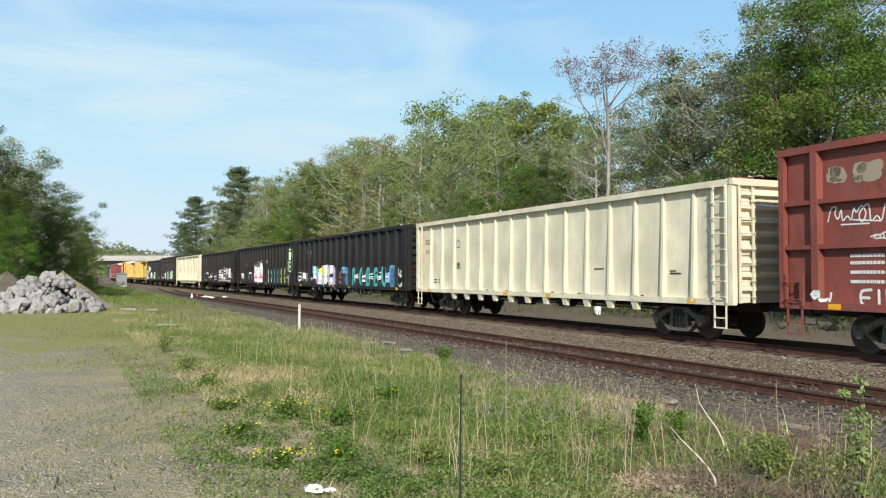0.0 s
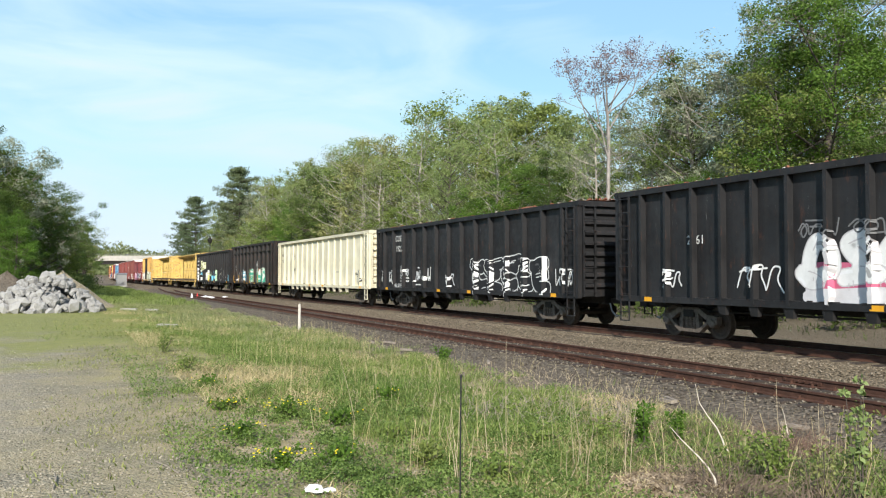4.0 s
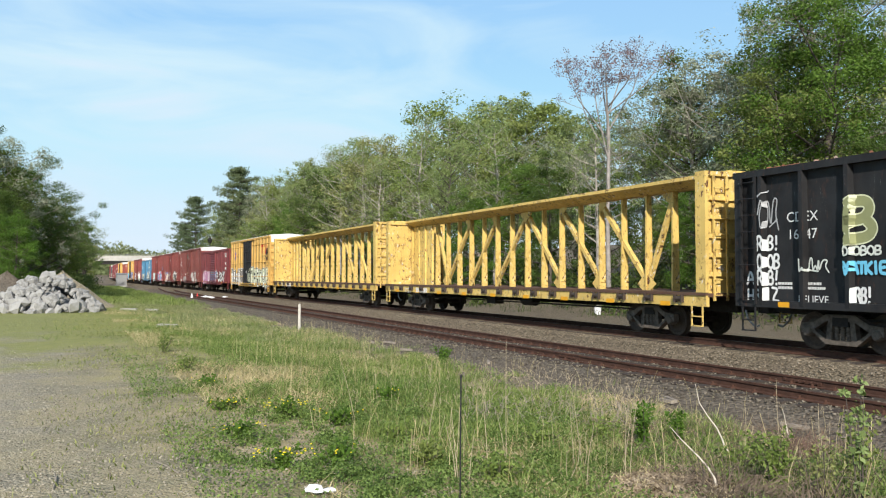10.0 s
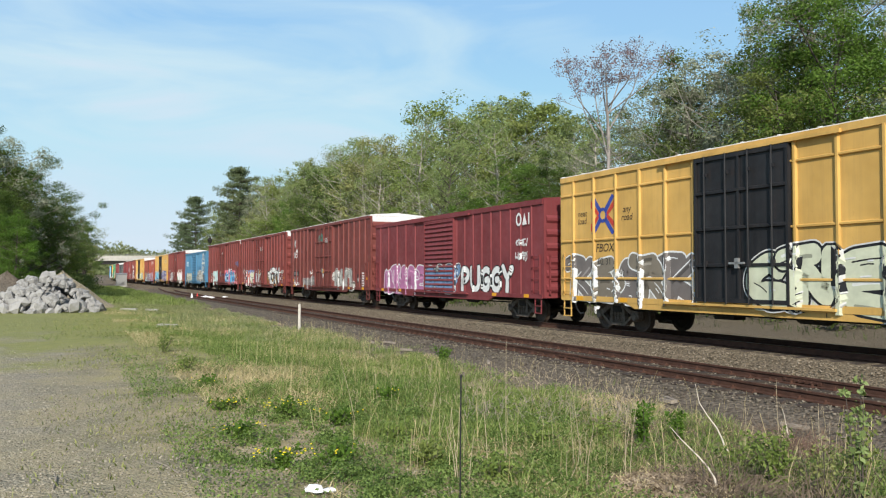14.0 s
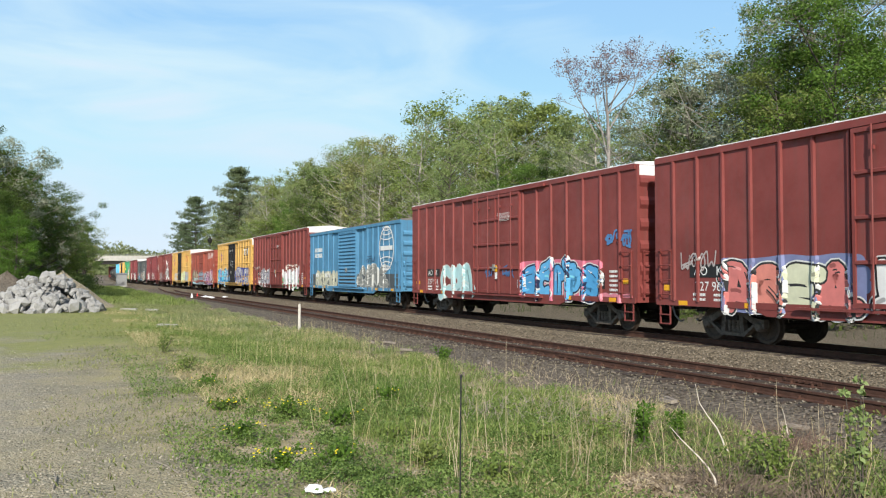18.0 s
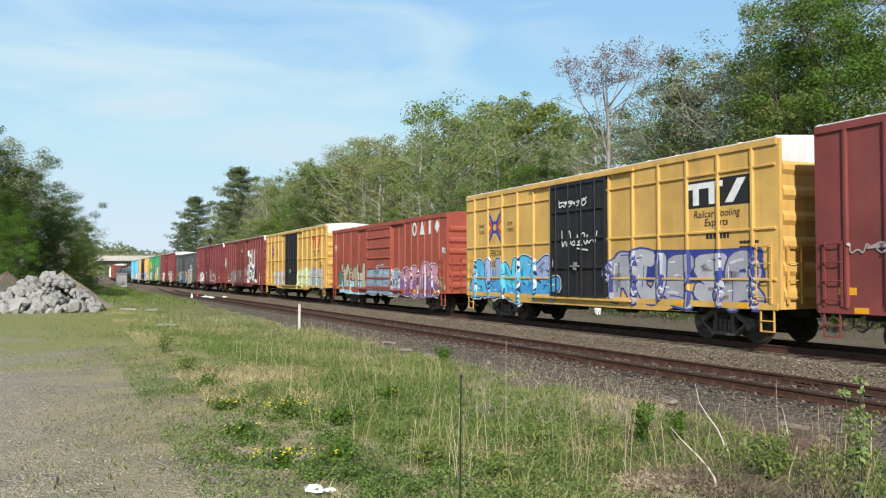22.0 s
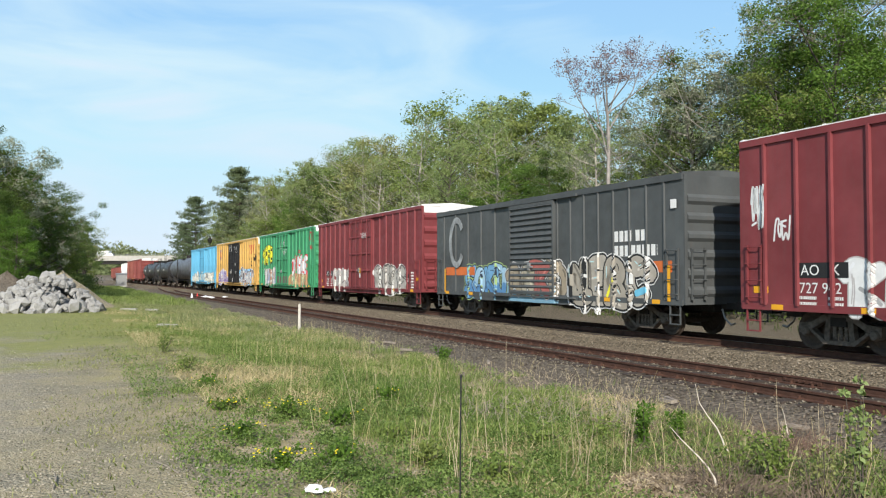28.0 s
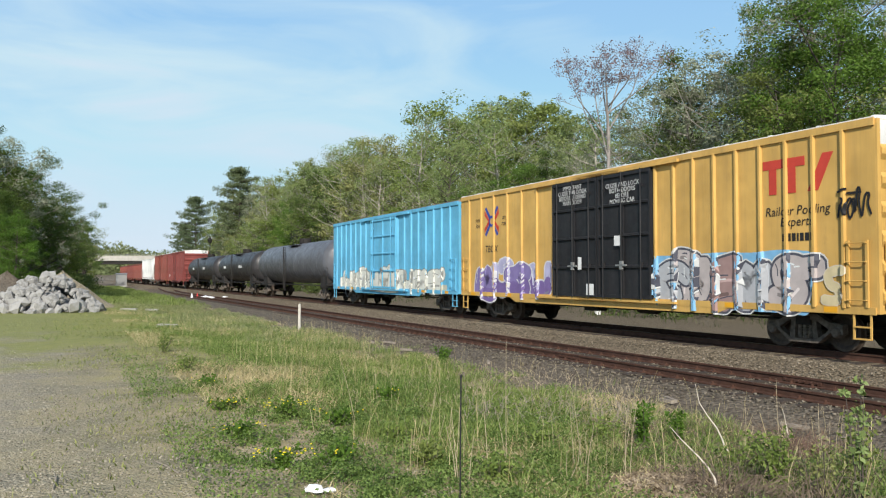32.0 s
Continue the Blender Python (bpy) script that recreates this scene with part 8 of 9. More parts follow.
def build_grass():
    rng = np.random.default_rng(77)
    m_green = leaf_material("grass_blade", (0.090, 0.140, 0.028), (0.335, 0.400, 0.125), 0.35, 0.0)
    m_short = leaf_material("short_grass", (0.12, 0.145, 0.040), (0.40, 0.40, 0.150), 0.35, 0.0)
    m_straw = leaf_material("straw", (0.40, 0.315, 0.16), (0.66, 0.545, 0.31), 0.2, 0.0)
    m_weed = leaf_material("verge_weed", (0.072, 0.125, 0.026), (0.280, 0.370, 0.105), 0.35, 0.0)
    m_bank = leaf_material("bank_weed", (0.05, 0.075, 0.022), (0.12, 0.14, 0.05), 0.4, 0.0)
    m_tall = leaf_material("tall_grass", (0.115, 0.145, 0.050), (0.47, 0.465, 0.235), 0.35, 0.0)

    def tufts(n, place, want, high, wide, per, width):
        """Tussocks: blades that lean outwards from a common root."""
        x, y = place(n)
        keep = rng.random(n) < want(x, y)
        x, y = x[keep], y[keep]
        big = rng.uniform(0.55, 1.35, len(x))
        n = len(x) * per
        cx, cy, big = np.repeat(x, per), np.repeat(y, per), np.repeat(big, per)
        a, u = rng.random(n) * math.tau, np.sqrt(rng.random(n))
        px, py = cx + np.cos(a) * u * wide * big, cy + np.sin(a) * u * wide * big
        h = high * big * rng.uniform(0.45, 1.15, n) * (1.05 - 0.5 * u)
        lean = h * (0.15 + 0.75 * u) * rng.uniform(0.5, 1.3, n)
        la = a + rng.normal(size=n) * 0.5
        z = np.array([ground_z(p, q) for p, q in zip(x, y)]).repeat(per) - 0.02
        w = width * rng.uniform(0.6, 1.4, n)
        t = rng.random(n) * math.tau
        dx, dy, lx, ly = np.cos(t) * w, np.sin(t) * w, np.cos(la) * lean, np.sin(la) * lean
        mid = np.stack([px + lx * 0.35, py + ly * 0.35, z + h * 0.6], 1)
        side = np.stack([dx, dy, np.zeros(n)], 1)
        foot = np.stack([px, py, z], 1)
        v = np.stack([foot - side, foot + side, mid + side * 0.8, mid - side * 0.8, np.stack([px + lx, py + ly, z + h * 0.95], 1)], 1).reshape(-1, 3)
        k = np.arange(n)[:, None] * 5
        return v, np.concatenate([k + np.array([0, 1, 2]), k + np.array([0, 2, 3]), k + np.array([3, 2, 4])])

    def mounds(n, place, want, per, size):
        """Low leafy cushions of weeds."""
        x, y = place(n)
        keep = rng.random(n) < want(x, y)
        x, y = x[keep], y[keep]
        r = rng.uniform(0.10, 0.27, len(x))
        z = np.array([ground_z(p, q) for p, q in zip(x, y)])
        v, f = leaves(rng, np.stack([x, y, z + 0.02], 1), r, per, size, 0.8, True, 0.55)
        keep = v[f[:, 0], 2] > np.repeat(z, per) - 0.01
        return v, f[keep]

    def mound_want(x, y):
        q = q_of(x, y)
        c = wave(x, y, 2.0, 73) * 0.5 + wave(x, y, 5.0, 75) * 0.5
        return bare_spots(x, y) * np.clip((q + 14.9 + 2.2 * (wave(x, y, 1.1, 61) - 0.5)) / 1.2, 0, 1) * np.clip((-8.6 - q) / 1.5, 0.06, 1) * np.clip((c - 0.37) * 6, 0.06, 1)

    def bare_spots(x, y):
        worn = np.clip(((x + 4.4) / 2.1) ** 2 + ((y - 17.2) / 2.4) ** 2 - 0.45, 0.04, 1) * np.clip(((x + 2.4) / 0.55) ** 2 + ((y - 13.8) / 0.9) ** 2 - 0.4, 0.05, 1)
        return worn * np.clip(((x + 1.1) / 0.35) ** 2 + ((y - 7.6) / 0.5) ** 2 - 0.5, 0.0, 1) * np.clip(((x - 2.4) / 0.75) ** 2 + ((y - 8.5) / 0.9) ** 2 - 0.5, 0.05, 1)

    def tuft_want(x, y):
        q = q_of(x, y)
        c = wave(x, y, 1.3, 3) * 0.6 + wave(x, y, 3.6, 5) * 0.4
        return bare_spots(x, y) * np.clip((q + 14.6 + 4.0 * (wave(x, y, 0.7, 61) - 0.5)) / 2.2, 0, 1) * np.clip((-7.0 - q) / 1.2, 0, 1) * np.clip((c - 0.40) * 4.5, 0.05, 1)

    def ribbon_want(x, y):
        q = q_of(x, y) + 1.2 * (wave(x, y, 0.8, 63) - 0.5)
        s = (x - C0.x) * D0.x + (y - C0.y) * D0.y
        return np.clip((q + 11.5 + np.clip(-4 - s, 0, 20) * 0.12) / 2.0, 0, 1) * np.clip((-6.4 - q) / 0.8, 0, 1) * np.clip((-1 - s) / 6, 0.05, 1) * np.clip((wave(x, y, 1.6, 65) * 0.55 + wave(x, y, 4.0, 67) * 0.45 - 0.42) * 5, 0.03, 1)

    def clump(x, y):
        q = q_of(x, y)
        c = wave(x, y, 1.5, 3) * 0.6 + wave(x, y, 4.0, 5) * 0.4
        edge = bare_spots(x, y) * np.clip((q + 14.4 + 5.0 * (wave(x, y, 0.7, 61) - 0.5)) / 3.5, 0, 1) * np.clip((-7.2 - q) / 1.5, 0, 1)
        return np.where(rng.random(len(x)) < edge * np.clip((c - 0.36) * 5.0, 0.03, 1), (0.06 + 0.26 * np.clip(c - 0.3, 0, 1)) * rng.uniform(0.5, 1.3, len(x)), 0)

    def low(x, y):
        q = q_of(x, y)
        c = wave(x, y, 0.7, 9) * 0.6 + wave(x, y, 2.6, 11) * 0.4
        lot = np.clip((q + 17.5) / 3.5, 0.01, 1)
        return np.where(rng.random(len(x)) < lot * np.clip((c - 0.25) * 2.5, 0, 1), 0.05 * rng.uniform(0.4, 1.6, len(x)), 0)

    def straw(x, y):
        c = wave(x, y, 1.0, 21) + 0.5 * (1 - bare_spots(x, y))
        return np.where(rng.random(len(x)) < np.clip((c - 0.46) * 4, 0, 1), 0.11 * rng.uniform(0.4, 1.6, len(x)), 0)

    v, f = blades(rng, 95000, lambda n: in_strip(rng, n, 16.5, -46, -17.4, -7.0, 0.42), clump, 0.008, 0.75)
    tagged(new("grass", quick_mesh("grass", v, f, m_green)), "lush green grass along the track", "grass", kind="stuff")
    v, f = tufts(5200, lambda n: in_strip(rng, n, 16.5, -20, -16.0, -7.0, 0.5), tuft_want, 0.24, 0.17, 46, 0.006)
    tagged(new("tussocks", quick_mesh("tussocks", v, f, m_green)), "dense dark green tussocks of grass", "grass", kind="stuff")
    v, f = mounds(1500, lambda n: in_strip(rng, n, 16.5, 1, -15.6, -8.0, 0.7), mound_want, 300, 0.017)
    tagged(new("weed_cushions", quick_mesh("weed_cushions", v, f, m_weed)), "low cushions of dark green leafy weeds", "weeds", kind="stuff")
    v, f = tufts(5200, lambda n: in_strip(rng, n, 12, -62, -13.5, -6.3, 0.75), ribbon_want, 0.27, 0.22, 34, 0.007)
    tagged(new("tall_grass", quick_mesh("tall_grass", v, f, m_tall)), "tall grey-green grass beside the ballast", "grass", kind="stuff")
    v, f = blades(rng, 150000, lambda n: in_strip(rng, n, 16.5, -60, -23, -7.4, 0.42), low, 0.0085, 0.9)
    tagged(new("short_grass", quick_mesh("short_grass", v, f, m_short)), "short trodden grass at the yard's edge", "grass", kind="stuff")
    v, f = blades(rng, 80000, lambda n: in_strip(rng, n, 16.5, -40, -14.6, -7.0, 0.5), straw, 0.005, 1.8)
    tagged(new("dry_grass", quick_mesh("dry_grass", v, f, m_straw)), "matted dry straw-coloured grass", "grass", kind="stuff")

    def stalk(x, y):
        c = wave(x, y, 0.9, 33)
        return np.where(c > 0.45, rng.uniform(0.25, 0.65, len(x)), 0)

    v, f = blades(rng, 2600, lambda n: in_strip(rng, n, 20, -22, -13.5, -6.6, 0.7), stalk, 0.003, 0.35, 0.7)
    tagged(new("dead_stalks", quick_mesh("dead_stalks", v, f, m_straw)), "thin dry stalks left from last year", "weeds", kind="stuff")

    # low leafy cover between the tufts
    x, y = in_strip(rng, 95000, 16.5, -14, -15.6, -7.3, 0.5)
    c = wave(x, y, 1.5, 3) * 0.6 + wave(x, y, 4.0, 5) * 0.4
    keep = rng.random(len(x)) < np.clip((c - 0.39) * 6, 0, 1)
    keep &= ((x + 1.1) ** 2 + (y - 7.7) ** 2 > 0.14) & (((x - 2.4) / 0.8) ** 2 + ((y - 8.5) / 0.9) ** 2 > 0.7)
    x, y, c = x[keep], y[keep], c[keep]
    z = np.array([ground_z(a, b) for a, b in zip(x, y)])
    v, f = leaves(rng, np.stack([x, y, z + 0.02 + rng.random(len(x)) * 0.16 * np.clip(c * 1.6, 0, 1)], 1), np.full(len(x), 0.03), 1, 0.019, 0.8)
    tagged(new("leafy_cover", quick_mesh("leafy_cover", v, f, m_weed)), "low broad-leaved weeds carpeting the verge", "weeds", kind="stuff")

    # far turf beyond the near strip
    v, f = blades(rng, 42000, lambda n: in_strip(rng, n, -45, -150, -16, -6.2, 1.6), lambda x, y: np.where(wave(x, y, 0.5, 41) > 0.32, 0.30 * rng.uniform(0.5, 1.4, len(x)), 0), 0.02, 0.5)
    tagged(new("rough_grass", quick_mesh("rough_grass", v, f, m_green)), "rough knee-high grass further along the track", "grass", kind="stuff")

    # grass and weeds on the far side of the rails
    v, f = blades(rng, 3600, lambda n: in_strip(rng, n, 30, -70, 7.6, 12.5, 0.8), lambda x, y: np.where(wave(x, y, 0.9, 51) > 0.48, 0.30 * rng.uniform(0.4, 1.4, len(x)), 0), 0.012, 0.6)
    tagged(new("bank_grass", quick_mesh("bank_grass", v, f, m_bank)), "weedy grass on the bank behind the rails", "grass", kind="stuff")


def weed(name, label, x, y, height, radius, n, size, mat, stems=7, seed=1, flowers=0):
    """A leafy weed or low bush: stems with leaves, some with yellow heads."""
    rng = np.random.default_rng(seed)
    z = ground_z(x, y)
    thing = tagged(new(name), label, "weed")
    thing.matrix_basis = Matrix.Translation((x, y, z))
    tips, rad = [], []
    for _ in range(stems):
        a, r = rng.random() * 7, radius * rng.uniform(0.1, 0.8)
        e = Vector((math.cos(a) * r, math.sin(a) * r, height * rng.uniform(0.6, 1.0)))
        m = Vector((e.x * 0.4, e.y * 0.4, e.z * 0.55))
        part("stem", Geo().tube((e.x * 0.1, e.y * 0.1, -0.02), e, 0.006, 0.003, 4, False).mesh("stem", M_BARK_DARK), thing)
        for u in (0.25, 0.5, 0.75, 1.0):
            tips.append(tuple(Vector((0, 0, 0)).lerp(m, u * 2) if u < 0.5 else m.lerp(e, u * 2 - 1)))
            rad.append(radius * 0.34)
    v, f = leaves(rng, tips, rad, max(3, n // len(tips)), size, 0.9)
    v[:, 2] = np.maximum(v[:, 2], 0.0)
    part("foliage", quick_mesh("foliage", v, f, mat), thing)
    if flowers:
        g = Geo()
        for _ in range(flowers):
            a, r = rng.random() * 7, radius * math.sqrt(rng.random()) * 1.1
            p = Vector((math.cos(a) * r, math.sin(a) * r, height * rng.uniform(0.75, 1.02)))
            g.prism([(p.x + 0.011 * math.cos(i * 1.047), p.y + 0.011 * math.sin(i * 1.047)) for i in range(6)], p.z, p.z + 0.008, "z")
        part("blossom", g.mesh("blossom", M_FLOWER), thing, "small yellow flower heads")
    return thing


M_POST = plain("weathered_white_wood", (0.50, 0.47, 0.41), 0.85, 0, 0.2, 9)
M_FLOWER = plain("buttercup_yellow", (0.85, 0.68, 0.02), 0.6, 0, 0.1, 4)
M_DEADWOOD = plain("bleached_wood", (0.27, 0.23, 0.185), 0.9, 0, 0.25, 12)
M_BLEACHED = plain("sun_bleached_wood", (0.56, 0.50, 0.42), 0.9, 0, 0.2, 12)
M_STALK = plain("dry_stalk", (0.42, 0.345, 0.23), 0.9, 0, 0.25, 10)
M_BRUSH = plain("dead_brush", (0.17, 0.128, 0.092), 0.9, 0, 0.4, 10)
M_STONE = Mat("grey_stone", 0.9, spec=0.2)
M_STONE.color(M_STONE.mix(M_STONE.ramp(M_STONE.noise(3.0, 6), 0.3, 0.7), M_STONE.mix(M_STONE.random(), (0.13, 0.126, 0.118), (0.30, 0.29, 0.27)), (0.35, 0.34, 0.32)))
M_STONE.bump(M_STONE.noise(9, 5), 0.5, 0.03)
M_STONE = M_STONE.mat
M_PLASTIC = plain("white_litter", (0.80, 0.80, 0.80), 0.5, 0, 0.06, 3)
M_REDPLASTIC = plain("red_plastic", (0.55, 0.05, 0.05), 0.5, 0, 0.15, 3)


def rock_meshes(rng, n, mat):
    """Broken stones with flat faces."""
    out = []
    for _ in range(n):
        bm = bmesh.new()
        bmesh.ops.create_icosphere(bm, subdivisions=1, radius=1.0)
        planes = [(Vector(rng.normal(size=3)).normalized(), rng.uniform(0.42, 0.80)) for _ in range(6)]
        for v in bm.verts:
            for nrm, d in planes:
                k = v.co.dot(nrm)
                if k > d:
                    v.co -= nrm * (k - d)
        me = bpy.data.meshes.new("rock")
        bm.to_mesh(me)
        bm.free()
        me.materials.append(mat)
        out.append(me)
    return out


def build_rock_pile():
    rng = np.random.default_rng(5)
    pile = tagged(new("rock_pile"), "heap of broken grey rocks on the yard", "rocks")
    cx, cy = -22.8, 46.5
    base = ground_z(cx, cy)
    pile.matrix_basis = Matrix.Translation((cx, cy, base))
    # hidden core that the rocks lie on
    part("core", Geo().lathe([(0.0, 2.0), (0.4, 1.55), (0.95, 0.9), (1.4, 0.3), (1.5, 0.02)], "z", 18).mesh("core", M_STONE), pile)
    rocks = rock_meshes(rng, 9, M_STONE)
    for k in range(300):
        a, u = rng.random() * math.tau, rng.random() ** 0.48
        r = 2.85 * u
        top = 2.15 * (1 - u) ** 0.85
        size = 0.17 + 0.34 * rng.random() ** 1.8
        m = Matrix.Translation((r * math.cos(a) * 1.12, r * math.sin(a) * 0.9, top * 0.97 + size * 0.15)) @ Euler(rng.uniform(0, 6, 3)).to_matrix().to_4x4() @ Matrix.Diagonal((size * rng.uniform(0.8, 1.4), size, size * rng.uniform(0.6, 1.0), 1))
        part("rock", rocks[k % 9], pile, at=m)
    for x, y, r, h, mat, label in ((-24.7, 52.5, 3.3, 2.3, M_SANDHEAP, "tan heap of sandy fill behind the rocks"), (-28.0, 52.0, 3.6, 2.35, M_BALLAST2, "smooth grey gravel heap beside the rocks")):
        g = Geo()
        n, rings = 26, 9
        v = []
        for i in range(rings + 1):
            u = i / rings
            for j in range(n):
                a = j * math.tau / n
                k = 1 + 0.12 * noise.noise(Vector((math.cos(a) * 2, math.sin(a) * 2, u * 3 + x)))
                v.append((u * r * k * math.cos(a), u * r * k * math.sin(a), h * (1 - u) ** 1.15 * k - 0.05))
        f = [(i * n + j, i * n + (j + 1) % n, (i + 1) * n + (j + 1) % n, (i + 1) * n + j) for i in range(rings) for j in range(n)]
        ob = new("dirt_mound", g.add(v, f).mesh("dirt_mound", mat, smooth_shade=True))
        ob.matrix_basis = Matrix.Translation((x, y, ground_z(x, y)))
        tagged(ob, label, "gravel heap")


M_SANDHEAP = ballast_material("sandy_fill", (0.22, 0.185, 0.12), (0.42, 0.36, 0.25), 14)


def on_ground(x, y, dz=0.0):
    return Vector((x, y, ground_z(x, y) + dz))


def build_yard_things():
    rng = np.random.default_rng(8)
    # white bucket left behind the rails
    b = tagged(new("bucket"), "white plastic bucket on the bank behind the rails", "bucket")
    b.matrix_basis = Matrix.Translation(on_ground(8.6, 45.0))
    part("pail", Geo().lathe([(0.0, 0.14), (0.02, 0.17), (0.42, 0.2), (0.44, 0.215), (0.46, 0.2), (0.44, 0.02)], "z", 16).mesh("pail", M_PLASTIC), b)
    # white post by the siding
    p = on_ground(-6.2, 35.0)
    post = tagged(new("marker_post"), "short weathered white wooden marker post in the grass", "post")
    post.matrix_basis = Matrix.Translation(p)
    part("shaft", Geo().box(-0.05, 0.05, -0.05, 0.05, -0.1, 1.1).prism([(-0.05, 1.1), (0.05, 1.1), (0.0, 1.16)], -0.05, 0.05).mesh("shaft", M_POST), post)
    # thin black stake close to the camera
    p = on_ground(0.11, 5.5)
    st = tagged(new("stake"), "thin black metal stake standing in tall grass", "stake")
    st.matrix_basis = Matrix.Translation(p)
    part("rod", Geo().tube((0, 0, -0.1), (0.012, 0, 1.36), 0.006, n=6).tube((0.012, 0, 1.36), (0.012, 0, 1.38), 0.009, n=6).mesh("rod", M_PURE_BLACK), st)
    # litter
    for x, y, s, m, kind, label in ((-1.22, 7.72, 0.085, M_PLASTIC, "paper_litter", "crumpled white paper lying in the grass"), (-1.08, 7.74, 0.06, M_PLASTIC, "paper_litter", "small crumpled white paper scrap"),
                                    (-22.6, 77.0, 0.62, M_PLASTIC, "plastic_sheet", "white plastic sheet beside the siding"), (-20.9, 78.5, 0.5, M_PLASTIC, "plastic_sheet", "pale torn plastic on the ballast"),
                                    (-19.6, 78.0, 0.34, M_PLASTIC, "plastic_sheet", "bit of white plastic on the ballast")):
        bm = bmesh.new()
        bmesh.ops.create_icosphere(bm, subdivisions=2, radius=s)
        for v in bm.verts:
            v.co *= rng.uniform(0.65, 1.15)
            v.co.z *= 0.45
            v.co.x *= 1.3
        me = bpy.data.meshes.new(kind)
        bm.to_mesh(me)
        bm.free()
        me.materials.append(m)
        ob = tagged(new(kind, me), label, "litter")
        ob.matrix_basis = Matrix.Translation(on_ground(x, y, s * 0.6 if s < 0.2 else s * 0.35))
    # striped marker cones
    for x, y, mat, label in ((-24.05, 77.5, M_PLASTIC, "white traffic cone beside the siding"), (-23.55, 77.6, M_REDPLASTIC, "red traffic cone beside the siding")):
        cone = tagged(new("traffic_cone"), label, "traffic cone", "cones by the siding")
        cone.matrix_basis = Matrix.Translation(on_ground(x, y))
        part("cone", Geo().lathe([(0.03, 0.17), (0.7, 0.03), (0.7, 0.01)], "z", 12).mesh("cone", mat), cone)
        part("base", Geo().box(-0.2, 0.2, -0.2, 0.2, 0.0, 0.035).mesh("base", mat), cone)
    # slabs half sunk in the grass
    for x, y, a, b, label in ((-11.4, 33.5, 0.42, 0.16, "flat pale concrete slab in the grass"), (-19.4, 50.0, 0.5, 0.2, "broken pale concrete slab in the grass"), (-18.2, 50.6, 0.4, 0.15, "small broken concrete slab in grass")):
        ob = new("concrete_slab", Geo().prism([(-a, -b), (a * 0.8, -b * 1.2), (a, b * 0.7), (-a * 0.7, b)], 0, 0.17, "z").mesh("concrete_slab", M_CONCRETE))
        ob.matrix_basis = Matrix.Translation(on_ground(x, y, -0.03)) @ Euler((0.05, 0.04, 0.3)).to_matrix().to_4x4()
        tagged(ob, label, "slab")
    # grey equipment cabinet by the line
    p = on_ground(-68.0, 171.0)
    cab = tagged(new("equipment_cabinet"), "grey trackside equipment cabinet on a concrete plinth", "cabinet")
    cab.matrix_basis = Matrix.Translation(p) @ Matrix.Rotation(heading(-160), 4, "Z")
    part("body", Geo().box(-1.0, 1.0, -1.0, 1.0, 0.2, 2.6).mesh("body", M_STEELGREY), cab)
    part("plinth", Geo().box(-1.15, 1.15, -1.15, 1.15, -0.3, 0.2).mesh("plinth", M_CONCRETE), cab)
    part("roof", Geo().prism([(-1.15, 2.6), (1.15, 2.6), (0, 2.85)], -1.15, 1.15).mesh("roof", M_STEELGREY), cab)
    part("door", Geo().box(-0.6, 0.6, -1.04, -1.0, 0.3, 2.4).mesh("door", M_STEELGREY), cab)
    # lamp behind the train
    p = along(-118, 6.2)
    p.z = ground_z(p.x, p.y)
    lamp = tagged(new("street_lamp"), "dark lamp post behind the train, unlit", "street lamp")
    lamp.matrix_basis = Matrix.Translation(p)
    part("pole", Geo().tube((0, 0, -0.3), (0, 0, 7.6), 0.09, 0.06).mesh("pole", M_UNDER), lamp)
    part("lantern", Geo().lathe([(7.6, 0.1), (7.75, 0.28), (8.2, 0.36), (8.25, 0.5), (8.5, 0.2), (8.75, 0.03)], "z", 10).mesh("lantern", M_UNDER), lamp)
    # bleached crooked sticks
    for pts, r, label in (((Vector((3.53, 9.83, 0)), Vector((3.50, 9.83, 0.12)), Vector((3.40, 9.83, 0.26)), Vector((3.37, 9.83, 0.35)), Vector((3.31, 9.84, 0.48)), Vector((3.20, 9.85, 0.63)), Vector((3.11, 9.86, 0.78)), Vector((3.08, 9.86, 0.92)), Vector((3.06, 9.86, 1.02))), 0.017, "bleached crooked dead stick standing in weeds"),
                          ((Vector((2.89, 8.57, -0.02)), Vector((2.86, 8.57, 0.13)), Vector((2.79, 8.58, 0.25)), Vector((2.70, 8.59, 0.36)), Vector((2.61, 8.60, 0.45)), Vector((2.51, 8.61, 0.55)), Vector((2.40, 8.62, 0.68))), 0.017, "bent grey dead branch leaning in the weeds"),
                          ((Vector((5.06, 11.9, 0)), Vector((5.03, 11.9, 0.14)), Vector((5.01, 11.9, 0.27)), Vector((4.97, 11.9, 0.43))), 0.013, "thin dead stick beside the siding")):
        z0 = ground_z(pts[0].x, pts[0].y)
        g = Geo()
        for i in range(len(pts) - 1):
            u = 1 - i / len(pts)
            g.tube(pts[i] + Vector((0, 0, z0)), pts[i + 1] + Vector((0, 0, z0)), r * u, r * (u - 0.9 / len(pts)), 6, False)
        tagged(new("dead_branch", g.mesh("dead_branch", M_BLEACHED, smooth_shade=True)), label, "branch")
